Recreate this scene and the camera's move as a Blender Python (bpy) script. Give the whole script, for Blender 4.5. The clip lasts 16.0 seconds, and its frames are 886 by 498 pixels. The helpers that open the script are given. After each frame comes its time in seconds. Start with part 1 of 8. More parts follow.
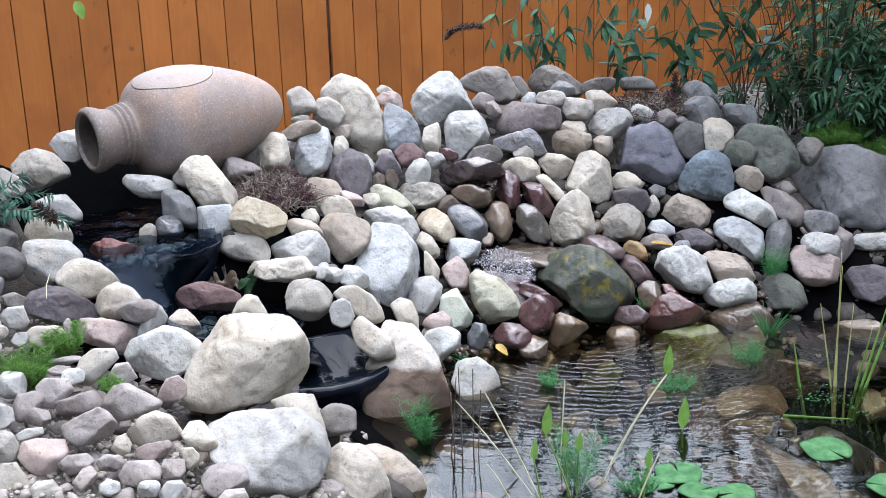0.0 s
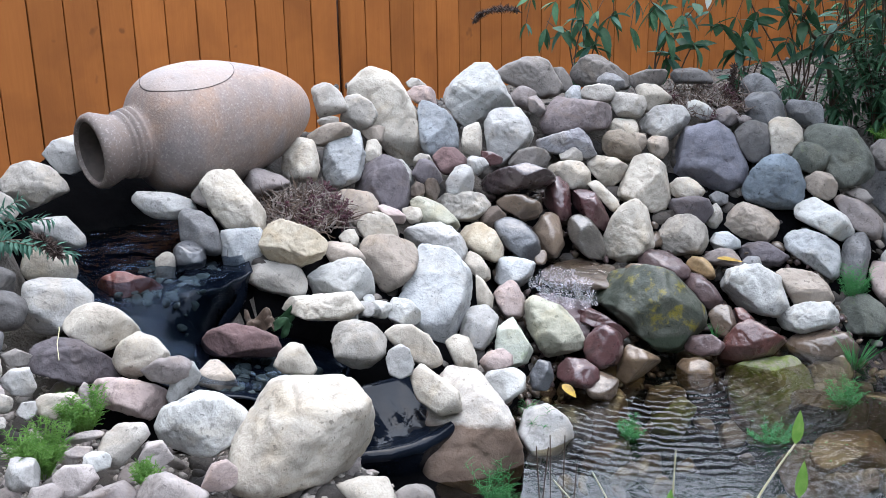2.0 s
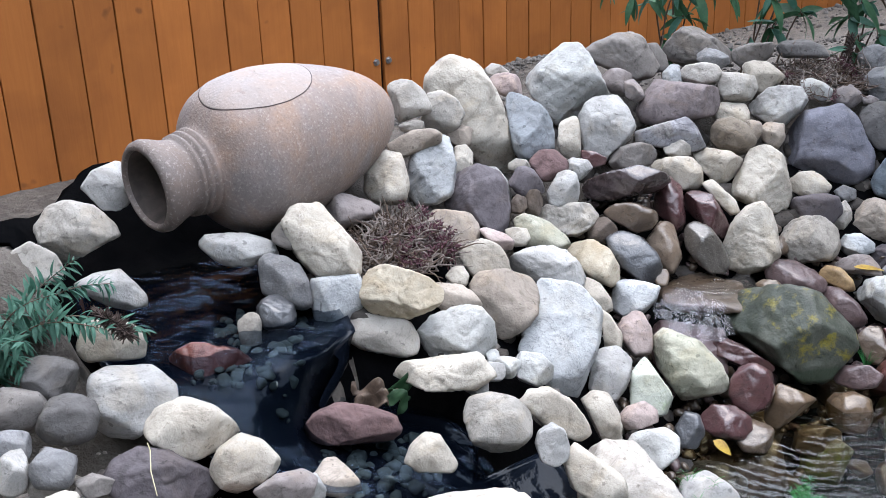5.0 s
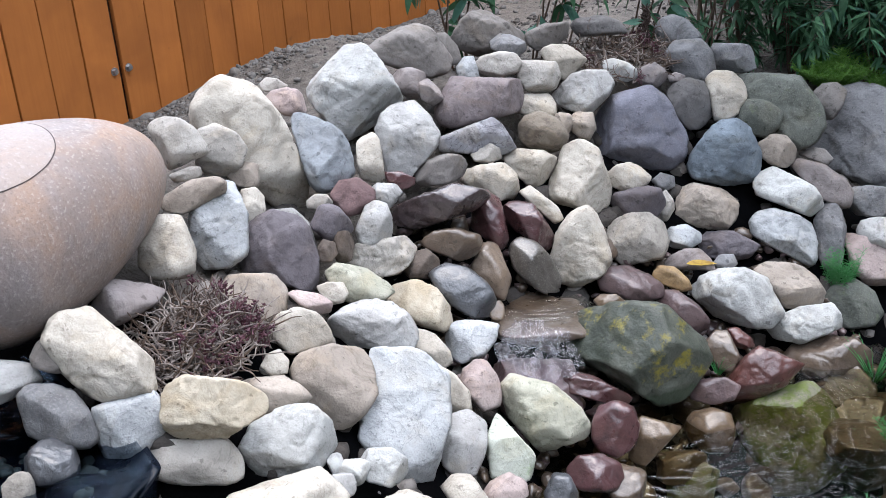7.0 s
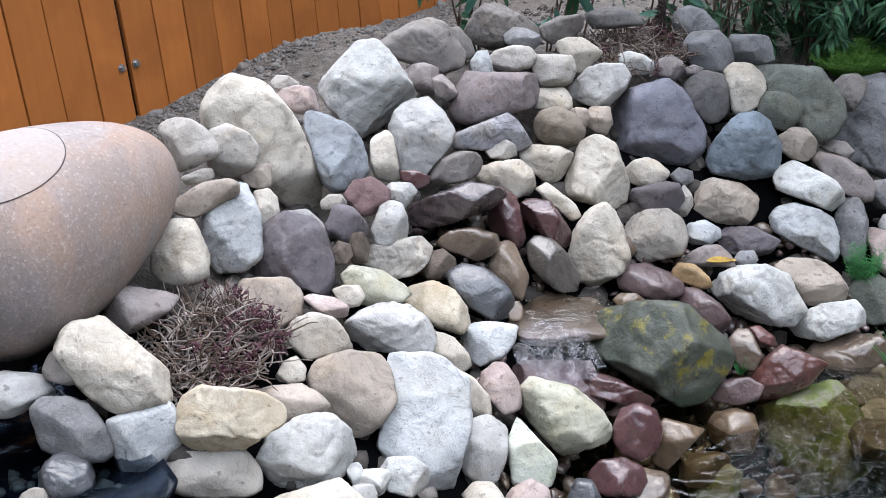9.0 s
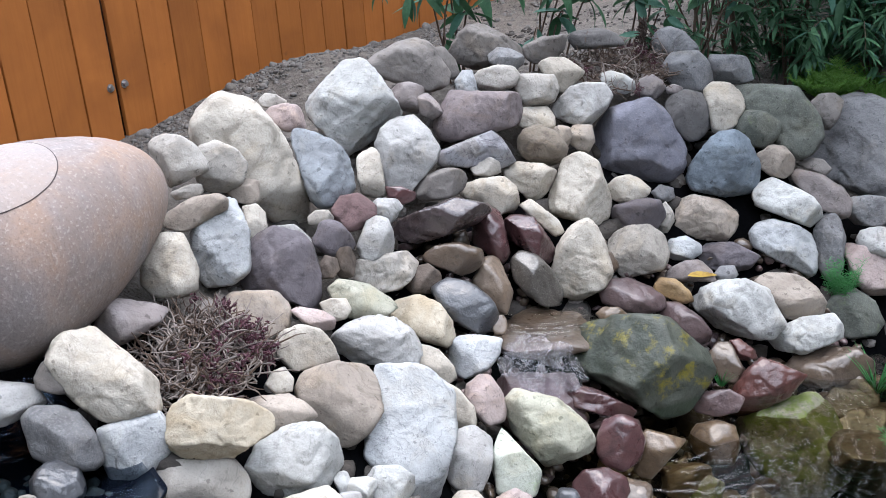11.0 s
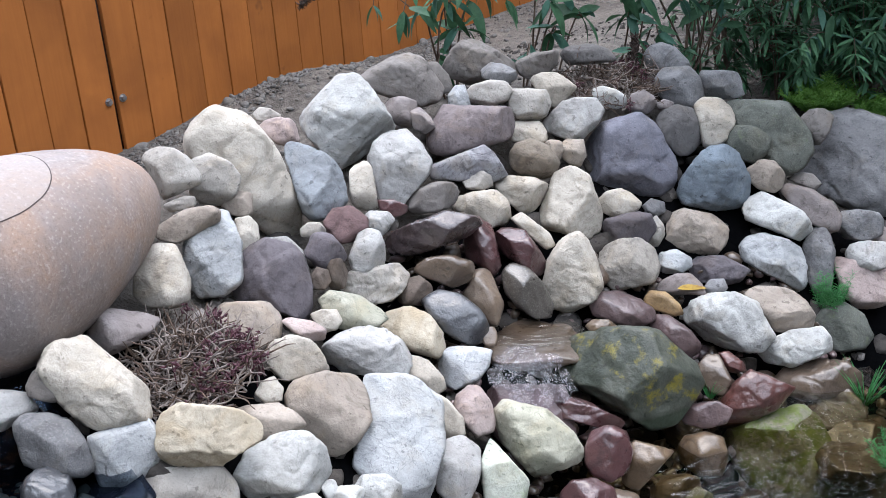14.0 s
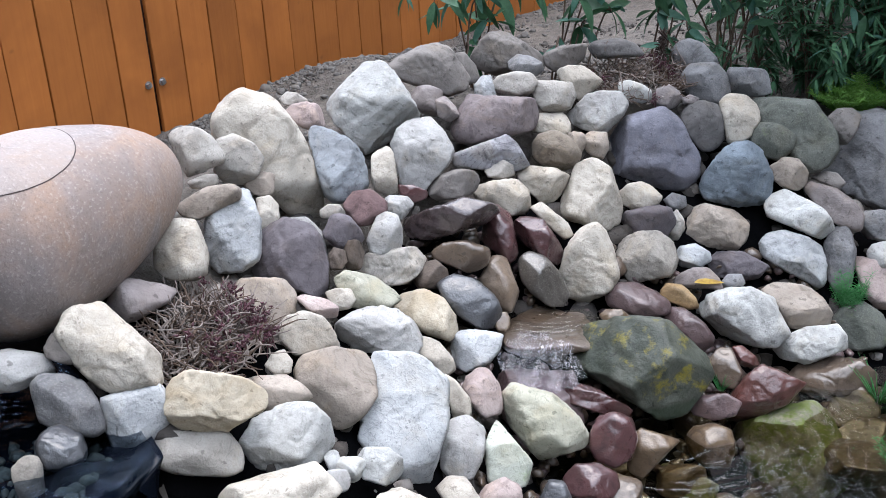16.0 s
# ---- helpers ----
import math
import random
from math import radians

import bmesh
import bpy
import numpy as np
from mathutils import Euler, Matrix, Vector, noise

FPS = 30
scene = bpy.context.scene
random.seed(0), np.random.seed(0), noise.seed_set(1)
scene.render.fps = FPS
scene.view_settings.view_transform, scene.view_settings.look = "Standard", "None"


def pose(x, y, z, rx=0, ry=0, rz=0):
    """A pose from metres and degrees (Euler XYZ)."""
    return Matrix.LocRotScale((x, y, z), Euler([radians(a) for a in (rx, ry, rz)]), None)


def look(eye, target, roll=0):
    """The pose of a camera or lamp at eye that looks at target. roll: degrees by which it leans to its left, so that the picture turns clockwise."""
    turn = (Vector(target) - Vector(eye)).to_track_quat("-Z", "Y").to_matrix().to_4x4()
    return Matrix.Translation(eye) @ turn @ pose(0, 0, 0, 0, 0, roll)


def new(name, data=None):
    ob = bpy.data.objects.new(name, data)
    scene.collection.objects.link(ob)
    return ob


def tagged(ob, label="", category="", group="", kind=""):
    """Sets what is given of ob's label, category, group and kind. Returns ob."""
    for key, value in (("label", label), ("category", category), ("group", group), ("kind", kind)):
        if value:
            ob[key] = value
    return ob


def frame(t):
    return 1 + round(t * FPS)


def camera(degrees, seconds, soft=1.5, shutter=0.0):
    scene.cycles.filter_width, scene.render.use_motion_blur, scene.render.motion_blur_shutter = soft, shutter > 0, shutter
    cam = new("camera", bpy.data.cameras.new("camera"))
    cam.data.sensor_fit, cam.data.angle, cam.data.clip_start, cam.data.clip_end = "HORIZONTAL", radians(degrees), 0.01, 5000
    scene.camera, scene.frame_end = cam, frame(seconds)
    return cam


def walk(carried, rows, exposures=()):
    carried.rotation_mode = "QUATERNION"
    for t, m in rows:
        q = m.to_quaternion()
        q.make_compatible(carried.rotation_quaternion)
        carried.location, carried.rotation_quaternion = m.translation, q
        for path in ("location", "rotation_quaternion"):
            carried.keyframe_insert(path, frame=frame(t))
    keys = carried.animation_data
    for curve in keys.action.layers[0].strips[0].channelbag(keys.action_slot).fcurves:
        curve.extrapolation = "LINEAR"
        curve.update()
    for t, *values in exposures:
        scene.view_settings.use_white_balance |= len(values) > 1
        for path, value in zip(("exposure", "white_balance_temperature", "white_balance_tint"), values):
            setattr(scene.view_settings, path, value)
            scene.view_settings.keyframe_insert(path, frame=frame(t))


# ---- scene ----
cam = camera(44.77, 16.0, soft=0.85)
PATH = [
    (0, (0.526, 0.130, 1.520), (0.289, 2.046, 0.995), -1.77),
    (0.5, (0.487, 0.241, 1.518), (0.247, 2.146, 0.960), -0.83),
    (1, (0.460, 0.378, 1.540), (0.160, 2.268, 0.957), 0.79),
    (1.5, (0.385, 0.498, 1.558), (0.138, 2.397, 0.981), -0.12),
    (2, (0.146, 0.618, 1.606), (-0.003, 2.519, 1.003), -1.00),
    (2.5, (-0.054, 0.701, 1.608), (-0.133, 2.613, 1.029), -1.40),
    (3, (-0.068, 0.823, 1.619), (-0.222, 2.728, 1.027), -1.19),
    (3.5, (-0.038, 0.989, 1.653), (-0.212, 2.886, 1.045), -1.51),
    (3.7, (-0.052, 1.042, 1.661), (-0.230, 2.922, 1.002), -0.94),
    (5.8, (-0.416, 1.443, 1.738), (-0.299, 3.271, 0.934), -3.73),
    (6, (-0.409, 1.538, 1.741), (-0.205, 3.335, 0.886), -3.08),
    (6.5, (-0.392, 1.674, 1.768), (-0.086, 3.445, 0.890), -1.21),
    (7, (-0.439, 1.772, 1.788), (-0.057, 3.544, 0.944), -3.37),
    (7.5, (-0.454, 1.839, 1.787), (-0.059, 3.598, 0.922), -3.06),
    (8, (-0.451, 1.840, 1.794), (-0.091, 3.614, 0.943), -4.50),
    (8.2, (-0.449, 1.842, 1.799), (-0.089, 3.607, 0.930), -4.26),
    (10.3, (-0.462, 1.812, 1.794), (-0.079, 3.586, 0.952), -3.75),
    (10.5, (-0.461, 1.804, 1.796), (-0.068, 3.578, 0.960), -3.75),
    (11, (-0.464, 1.790, 1.794), (-0.062, 3.566, 0.968), -3.71),
    (11.5, (-0.470, 1.781, 1.794), (-0.068, 3.558, 0.968), -3.84),
    (12, (-0.467, 1.781, 1.790), (-0.052, 3.553, 0.960), -3.59),
    (12.5, (-0.461, 1.771, 1.792), (-0.058, 3.547, 0.964), -3.54),
    (13, (-0.457, 1.765, 1.794), (-0.062, 3.545, 0.974), -3.86),
    (13.5, (-0.452, 1.759, 1.794), (-0.048, 3.544, 0.987), -3.76),
    (14, (-0.441, 1.751, 1.798), (-0.040, 3.540, 0.998), -3.61),
    (14.5, (-0.432, 1.734, 1.799), (-0.051, 3.531, 1.009), -3.02),
    (15, (-0.417, 1.713, 1.794), (-0.057, 3.515, 1.005), -2.70),
    (15.5, (-0.395, 1.689, 1.792), (-0.061, 3.497, 1.005), -2.75),
    (16, (-0.367, 1.665, 1.787), (-0.059, 3.472, 0.988), -3.01),
]
walk(cam, [(t, look(eye, target, roll)) for t, eye, target, roll in PATH], exposures=[(0, 0.91, 5550, 11), (3.5, 0.78, 5500, 10), (6, 0.77, 5620, 11), (16, 0.74, 5590, 11)])

# ---- sky and sun: bright overcast garden light ----
world = bpy.data.worlds.new("sky")
scene.world = world
world.use_nodes = True
wn = world.node_tree.nodes
sky = wn.new("ShaderNodeTexSky")
sky.sky_type = "NISHITA"
sky.sun_disc = False
sky.sun_elevation = radians(84)
sky.sun_rotation = radians(41)
sky.air_density = 1.6
sky.dust_density = 9.0
sky.ozone_density = 1.0
wn["Background"].inputs["Strength"].default_value = 0.092
world.node_tree.links.new(sky.outputs["Color"], wn["Background"].inputs["Color"])
sun = new("sun", bpy.data.lights.new("sun", "SUN"))
sun.data.energy = 5.0
sun.data.angle = radians(128)
sun.data.color = (1.0, 0.985, 0.96)
sun.matrix_world = look((0.6, 4.5, 9.0), (0.0, 3.8, 0.5))

# ---- materials ----
def shader(name):
    m = bpy.data.materials.new(name)
    m.use_nodes = True
    nt = m.node_tree
    return m, nt, nt.nodes["Principled BSDF"]


def add(nt, kind, **inputs):
    n = nt.nodes.new(kind)
    for k, v in inputs.items():
        n.inputs[k.replace("_", " ")].default_value = v
    return n


def noise_tex(nt, vec, scale, detail=4.0, rough=0.55, distort=0.0):
    n = add(nt, "ShaderNodeTexNoise", Scale=scale, Detail=detail, Roughness=rough, Distortion=distort)
    nt.links.new(vec, n.inputs["Vector"])
    return n.outputs["Fac"]


def ramp(nt, fac, lo, hi, a=0.0, b=1.0):
    n = nt.nodes.new("ShaderNodeMapRange")
    n.inputs["From Min"].default_value, n.inputs["From Max"].default_value = lo, hi
    n.inputs["To Min"].default_value, n.inputs["To Max"].default_value = a, b
    nt.links.new(fac, n.inputs["Value"])
    return n.outputs["Result"]


def blend(nt, fac, a, b, mode="MIX"):
    n = nt.nodes.new("ShaderNodeMix")
    n.data_type, n.blend_type = "RGBA", mode
    for i, v in ((0, fac), (6, a), (7, b)):
        if isinstance(v, (int, float)):
            n.inputs[i].default_value = v
        elif isinstance(v, tuple):
            n.inputs[i].default_value = (*v, 1)
        else:
            nt.links.new(v, n.inputs[i])
    return n.outputs[2]


def bump(nt, bsdf, height, strength, distance, previous=None):
    n = add(nt, "ShaderNodeBump", Strength=strength, Distance=distance)
    nt.links.new(height, n.inputs["Height"])
    if previous is not None:
        nt.links.new(previous, n.inputs["Normal"])
    nt.links.new(n.outputs["Normal"], bsdf.inputs["Normal"])
    return n.outputs["Normal"]


def place(nt, shift=True):
    """Object coordinates, moved by each object's own random number."""
    tc = nt.nodes.new("ShaderNodeTexCoord")
    if not shift:
        return tc.outputs["Object"]
    info = nt.nodes.new("ShaderNodeObjectInfo")
    v = nt.nodes.new("ShaderNodeVectorMath")
    v.operation = "MULTIPLY_ADD"
    nt.links.new(info.outputs["Random"], v.inputs[0])
    v.inputs[1].default_value = (37.0, 53.0, 71.0)
    nt.links.new(tc.outputs["Object"], v.inputs[2])
    return v.outputs[0]


def rock(name, base, stain, speck=(0.12, 0.11, 0.10), rough=0.85, wet=0.0, speckle=0.36, veins=0.3, patch=0.55, moss=None, moss_at=0.55, foot=None, foot_at=0.22):
    """A weathered stone: base colour, broad stains, mineral grains, dark pits and hairline veins."""
    m, nt, b = shader(name)
    p = place(nt)
    info = nt.nodes.new("ShaderNodeObjectInfo")
    broad = noise_tex(nt, p, 6.0, 5.0, 0.58, 0.8)
    mid = noise_tex(nt, p, 24.0, 5.0, 0.6, 0.4)
    fine = noise_tex(nt, p, 230.0, 3.0, 0.6)
    light = tuple(min(0.66, c * 1.16) for c in base)
    col = blend(nt, ramp(nt, broad, 0.46, 0.62, 0.0, patch), base, stain)
    col = blend(nt, ramp(nt, broad, 0.46, 0.28, 0.0, 0.75), col, light)
    col = blend(nt, ramp(nt, mid, 0.50, 0.66, 0.0, 0.65), col, tuple(0.5 * (c + d) for c, d in zip(base, stain)))
    warm = noise_tex(nt, p, 9.0, 4.0, 0.6, 1.0)
    col = blend(nt, ramp(nt, warm, 0.52, 0.68, 0.0, 0.38), col, (base[0] * 0.98, base[1] * 0.86, base[2] * 0.68))
    col = blend(nt, ramp(nt, fine, 0.50, 0.68, 0.0, 0.55 * speckle), col, speck)
    pits = noise_tex(nt, p, 58.0, 3.0, 0.55, 0.3)
    col = blend(nt, ramp(nt, pits, 0.64, 0.70, 0.0, 0.6), col, tuple(c * 0.4 for c in stain))
    grime = noise_tex(nt, p, 13.0, 6.0, 0.7, 1.4)
    col = blend(nt, ramp(nt, grime, 0.53, 0.66, 0.0, 0.6), col, tuple(c * 0.6 for c in stain))
    split = noise_tex(nt, p, 8.0, 5.0, 0.6, 1.6)
    line = nt.nodes.new("ShaderNodeMath")
    line.operation = "PINGPONG"
    line.inputs[1].default_value = 0.5
    nt.links.new(split, line.inputs[0])
    col = blend(nt, ramp(nt, line.outputs[0], 0.488, 0.5, 0.0, veins), col, tuple(c * 0.45 for c in stain))
    tone = nt.nodes.new("ShaderNodeHueSaturation")
    nt.links.new(col, tone.inputs["Color"])
    nt.links.new(ramp(nt, info.outputs["Random"], 0, 1, 0.86, 1.12), tone.inputs["Value"])
    out = tone.outputs["Color"]
    if moss is not None:
        grown = noise_tex(nt, p, 16.0, 6.0, 0.7)
        out = blend(nt, ramp(nt, grown, moss_at, moss_at + 0.12, 0.0, 0.85), out, moss)
    if foot is not None:
        # the foot is coloured up to a ragged line: water stain, plus underside shade on moss
        geo = nt.nodes.new("ShaderNodeNewGeometry")
        sep = nt.nodes.new("ShaderNodeSeparateXYZ")
        nt.links.new(geo.outputs["Position"], sep.inputs[0])
        wob = nt.nodes.new("ShaderNodeMath")
        wob.operation = "MULTIPLY_ADD"
        wob.inputs[1].default_value = 0.07
        nt.links.new(broad, wob.inputs[0])
        nt.links.new(sep.outputs["Z"], wob.inputs[2])
        out = blend(nt, ramp(nt, wob.outputs[0], foot_at + 0.028, foot_at + 0.042, 0.9, 0.0), out, foot)
    nt.links.new(out, b.inputs["Base Color"])
    nt.links.new(ramp(nt, mid, 0.3, 0.7, rough * (0.9 - 0.45 * wet), min(1.0, rough * (1.1 - 0.3 * wet))), b.inputs["Roughness"])
    b.inputs["Specular IOR Level"].default_value = 0.3 + 0.25 * wet
    if wet:
        b.inputs["Coat Weight"].default_value = 0.75 * wet
        b.inputs["Coat IOR"].default_value = 1.5
        b.inputs["Coat Roughness"].default_value = 0.08
    tooth = noise_tex(nt, p, 95.0, 4.0, 0.6, 0.2)
    n1 = bump(nt, b, mid, 0.40 - 0.1 * wet, 0.012)
    n2 = bump(nt, b, tooth, 0.34 - 0.12 * wet, 0.004, n1)
    n3 = bump(nt, b, pits, 0.45 - 0.2 * wet, 0.004, n2)
    n4 = bump(nt, b, line.outputs[0], 0.5, 0.006, n3)
    nt.links.new(n2, b.inputs["Coat Normal"])
    return m


ROCKS = {
    "white": rock("white_limestone", (0.450, 0.455, 0.445), (0.300, 0.295, 0.280)),
    "bluewhite": rock("blue_white_marble", (0.395, 0.408, 0.418), (0.250, 0.260, 0.272), veins=0.45),
    "lightgrey": rock("light_grey_stone", (0.365, 0.362, 0.355), (0.240, 0.230, 0.220)),
    "cream": rock("cream_sandstone", (0.450, 0.418, 0.365), (0.305, 0.270, 0.222)),
    "yellow": rock("yellow_sandstone", (0.440, 0.395, 0.315), (0.330, 0.270, 0.180)),
    "greige": rock("greige_stone", (0.385, 0.365, 0.335), (0.250, 0.230, 0.205)),
    "dusty": rock("dusty_pinkish_stone", (0.350, 0.318, 0.308), (0.235, 0.208, 0.198)),
    "tan": rock("tan_sandstone", (0.325, 0.285, 0.245), (0.200, 0.168, 0.140)),
    "greentan": rock("lichened_tan_stone", (0.380, 0.370, 0.305), (0.230, 0.235, 0.175)),
    "ochretan": rock("ochre_tan_stone", (0.257, 0.225, 0.183), (0.133, 0.106, 0.083)),
    "ochre": rock("ochre_stone", (0.363, 0.258, 0.128), (0.202, 0.130, 0.065), wet=0.3),
    "pink": rock("pink_quartzite", (0.380, 0.315, 0.297), (0.245, 0.190, 0.182)),
    "pinkgrey": rock("pinkish_grey_stone", (0.250, 0.224, 0.220), (0.150, 0.125, 0.118)),
    "grey": rock("grey_stone", (0.195, 0.195, 0.202), (0.105, 0.103, 0.108), patch=0.8, speck=(0.33, 0.33, 0.32), speckle=0.55),
    "greybrown": rock("grey_brown_stone", (0.200, 0.185, 0.174), (0.110, 0.098, 0.090)),
    "dgrey": rock("dark_grey_stone", (0.128, 0.122, 0.122), (0.072, 0.068, 0.065)),
    "brown": rock("brown_stone", (0.131, 0.106, 0.090), (0.065, 0.052, 0.043)),
    "steel": rock("steel_grey_stone", (0.205, 0.222, 0.242), (0.125, 0.130, 0.140)),
    "slate": rock("blue_slate_boulder", (0.148, 0.149, 0.180), (0.096, 0.095, 0.114), speck=(0.26, 0.26, 0.31), speckle=0.55, veins=0.12),
    "blue": rock("blue_grey_stone", (0.190, 0.228, 0.270), (0.085, 0.100, 0.120)),
    "purple": rock("purple_grey_stone", (0.138, 0.124, 0.138), (0.088, 0.077, 0.084)),
    "plum": rock("plum_grey_stone", (0.200, 0.172, 0.175), (0.125, 0.104, 0.107)),
    "banded": rock("banded_grey_stone", (0.330, 0.330, 0.350), (0.120, 0.110, 0.130), veins=0.7),
    "maroon": rock("maroon_stone", (0.150, 0.098, 0.098), (0.075, 0.047, 0.049)),
    "speck": rock("speckled_grey_stone", (0.304, 0.282, 0.252), (0.172, 0.157, 0.136), speckle=0.7),
    "greengrey": rock("green_grey_boulder", (0.125, 0.132, 0.118), (0.075, 0.082, 0.068), speck=(0.27, 0.28, 0.24), speckle=0.55, moss=(0.12, 0.14, 0.08), moss_at=0.6),
    "greenwhite": rock("algae_tinged_pale_stone", (0.380, 0.400, 0.350), (0.250, 0.275, 0.200), moss=(0.25, 0.36, 0.16), moss_at=0.62),
    "half": rock("cream_boulder_with_wet_foot", (0.450, 0.425, 0.392), (0.320, 0.280, 0.240), wet=0.1, foot=(0.13, 0.085, 0.06), foot_at=0.295),
    # its foot: green growth, with the underside's shade put into the same colour
    "moss": rock("mossy_green_boulder", (0.070, 0.076, 0.060), (0.022, 0.030, 0.020), wet=0.3, rough=0.75, patch=0.9, moss=(0.20, 0.17, 0.015), moss_at=0.545, foot=(0.032, 0.046, 0.028), foot_at=0.245),
    "algae": rock("algae_covered_stone", (0.240, 0.235, 0.170), (0.130, 0.130, 0.080), wet=0.2, moss=(0.115, 0.15, 0.028), moss_at=0.44),
    "wetmaroon": rock("wet_maroon_stone", (0.084, 0.038, 0.040), (0.040, 0.019, 0.022), wet=1.0, rough=0.5),
    "wetplum": rock("wet_plum_slab", (0.071, 0.053, 0.055), (0.035, 0.026, 0.029), wet=1.0, rough=0.45),
    "wetred": rock("wet_red_sandstone", (0.111, 0.044, 0.038), (0.055, 0.023, 0.022), wet=0.9, rough=0.5),
    "wetdred": rock("sunken_red_sandstone", (0.120, 0.045, 0.038), (0.060, 0.022, 0.020), wet=0.3, rough=0.4),
    "wetpink": rock("wet_pink_stone", (0.129, 0.089, 0.089), (0.071, 0.047, 0.050), wet=0.7, rough=0.5),
    "wetbrown": rock("wet_brown_stone", (0.103, 0.076, 0.055), (0.052, 0.036, 0.028), wet=0.9, rough=0.5),
    "wetdark": rock("wet_dark_speckled_stone", (0.077, 0.069, 0.061), (0.033, 0.028, 0.025), wet=0.9, rough=0.5, speck=(0.4, 0.38, 0.34)),
    "wettan": rock("wet_tan_stone", (0.190, 0.145, 0.108), (0.100, 0.073, 0.052), wet=0.8, rough=0.5),
    "wetochre": rock("wet_ochre_stone", (0.136, 0.095, 0.059), (0.071, 0.046, 0.031), wet=0.8, rough=0.5),
    "wetslate": rock("wet_slate_stone", (0.076, 0.079, 0.088), (0.046, 0.046, 0.050), wet=0.8, rough=0.45),
}


def ground_material():
    m, nt, b = shader("garden_soil")
    p = place(nt, False)
    broad, mid, fine = noise_tex(nt, p, 2.5, 5.0), noise_tex(nt, p, 24.0, 6.0, 0.7), noise_tex(nt, p, 160.0, 3.0)
    col = blend(nt, ramp(nt, broad, 0.4, 0.65), (0.062, 0.054, 0.047), (0.120, 0.104, 0.090))
    col = blend(nt, ramp(nt, mid, 0.45, 0.7, 0.0, 0.7), col, (0.20, 0.178, 0.157))
    col = blend(nt, ramp(nt, fine, 0.5, 0.7, 0.0, 0.6), col, (0.11, 0.094, 0.08))
    nt.links.new(col, b.inputs["Base Color"])
    b.inputs["Roughness"].default_value = 0.95
    n1 = bump(nt, b, mid, 0.9, 0.03)
    bump(nt, b, fine, 0.7, 0.006, n1)
    return m


def fence_material():
    m, nt, b = shader("orange_brown_stained_board")
    p = place(nt)
    info = nt.nodes.new("ShaderNodeObjectInfo")
    mp = nt.nodes.new("ShaderNodeMapping")
    mp.inputs["Scale"].default_value = (26.0, 26.0, 1.4)
    nt.links.new(p, mp.inputs["Vector"])
    grain = noise_tex(nt, mp.outputs["Vector"], 3.0, 6.0, 0.6, 0.4)
    broad = noise_tex(nt, p, 3.2, 4.0, 0.55, 0.5)
    knots = noise_tex(nt, p, 11.0, 2.0, 0.5)
    col = blend(nt, ramp(nt, grain, 0.35, 0.7, 0.0, 0.55), (0.62, 0.218, 0.045), (0.50, 0.165, 0.033))
    col = blend(nt, ramp(nt, broad, 0.42, 0.66, 0.0, 0.65), col, (0.40, 0.135, 0.03))
    col = blend(nt, ramp(nt, knots, 0.71, 0.78, 0.0, 0.55), col, (0.14, 0.055, 0.02))
    tone = nt.nodes.new("ShaderNodeHueSaturation")
    nt.links.new(col, tone.inputs["Color"])
    nt.links.new(ramp(nt, info.outputs["Random"], 0, 1, 0.53, 0.72), tone.inputs["Value"])
    nt.links.new(tone.outputs["Color"], b.inputs["Base Color"])
    b.inputs["Roughness"].default_value = 0.62
    b.inputs["Specular IOR Level"].default_value = 0.3
    bump(nt, b, grain, 0.3, 0.003)
    return m


def plain(name, base, other, rough=0.6, scale=20.0, spec=0.4, bumpy=0.3, depth=0.003, coat=0.0, thin=0.0, metal=0.0):
    m, nt, b = shader(name)
    p = place(nt)
    mid, fine = noise_tex(nt, p, scale, 5.0, 0.6, 0.3), noise_tex(nt, p, scale * 6, 3.0)
    col = blend(nt, ramp(nt, mid, 0.35, 0.68), base, other)
    col = blend(nt, ramp(nt, fine, 0.5, 0.75, 0.0, 0.3), col, tuple(c * 0.6 for c in other))
    nt.links.new(col, b.inputs["Base Color"])
    b.inputs["Roughness"].default_value = rough
    b.inputs["Specular IOR Level"].default_value = spec
    b.inputs["Metallic"].default_value = metal
    b.inputs["Coat Weight"].default_value = coat
    if thin:
        tr = add(nt, "ShaderNodeBsdfTranslucent")
        nt.links.new(col, tr.inputs["Color"])
        mx = add(nt, "ShaderNodeMixShader", Fac=thin)
        nt.links.new(b.outputs[0], mx.inputs[1])
        nt.links.new(tr.outputs[0], mx.inputs[2])
        nt.links.new(mx.outputs[0], nt.nodes["Material Output"].inputs["Surface"])
    bump(nt, b, mid, bumpy, depth)
    return m


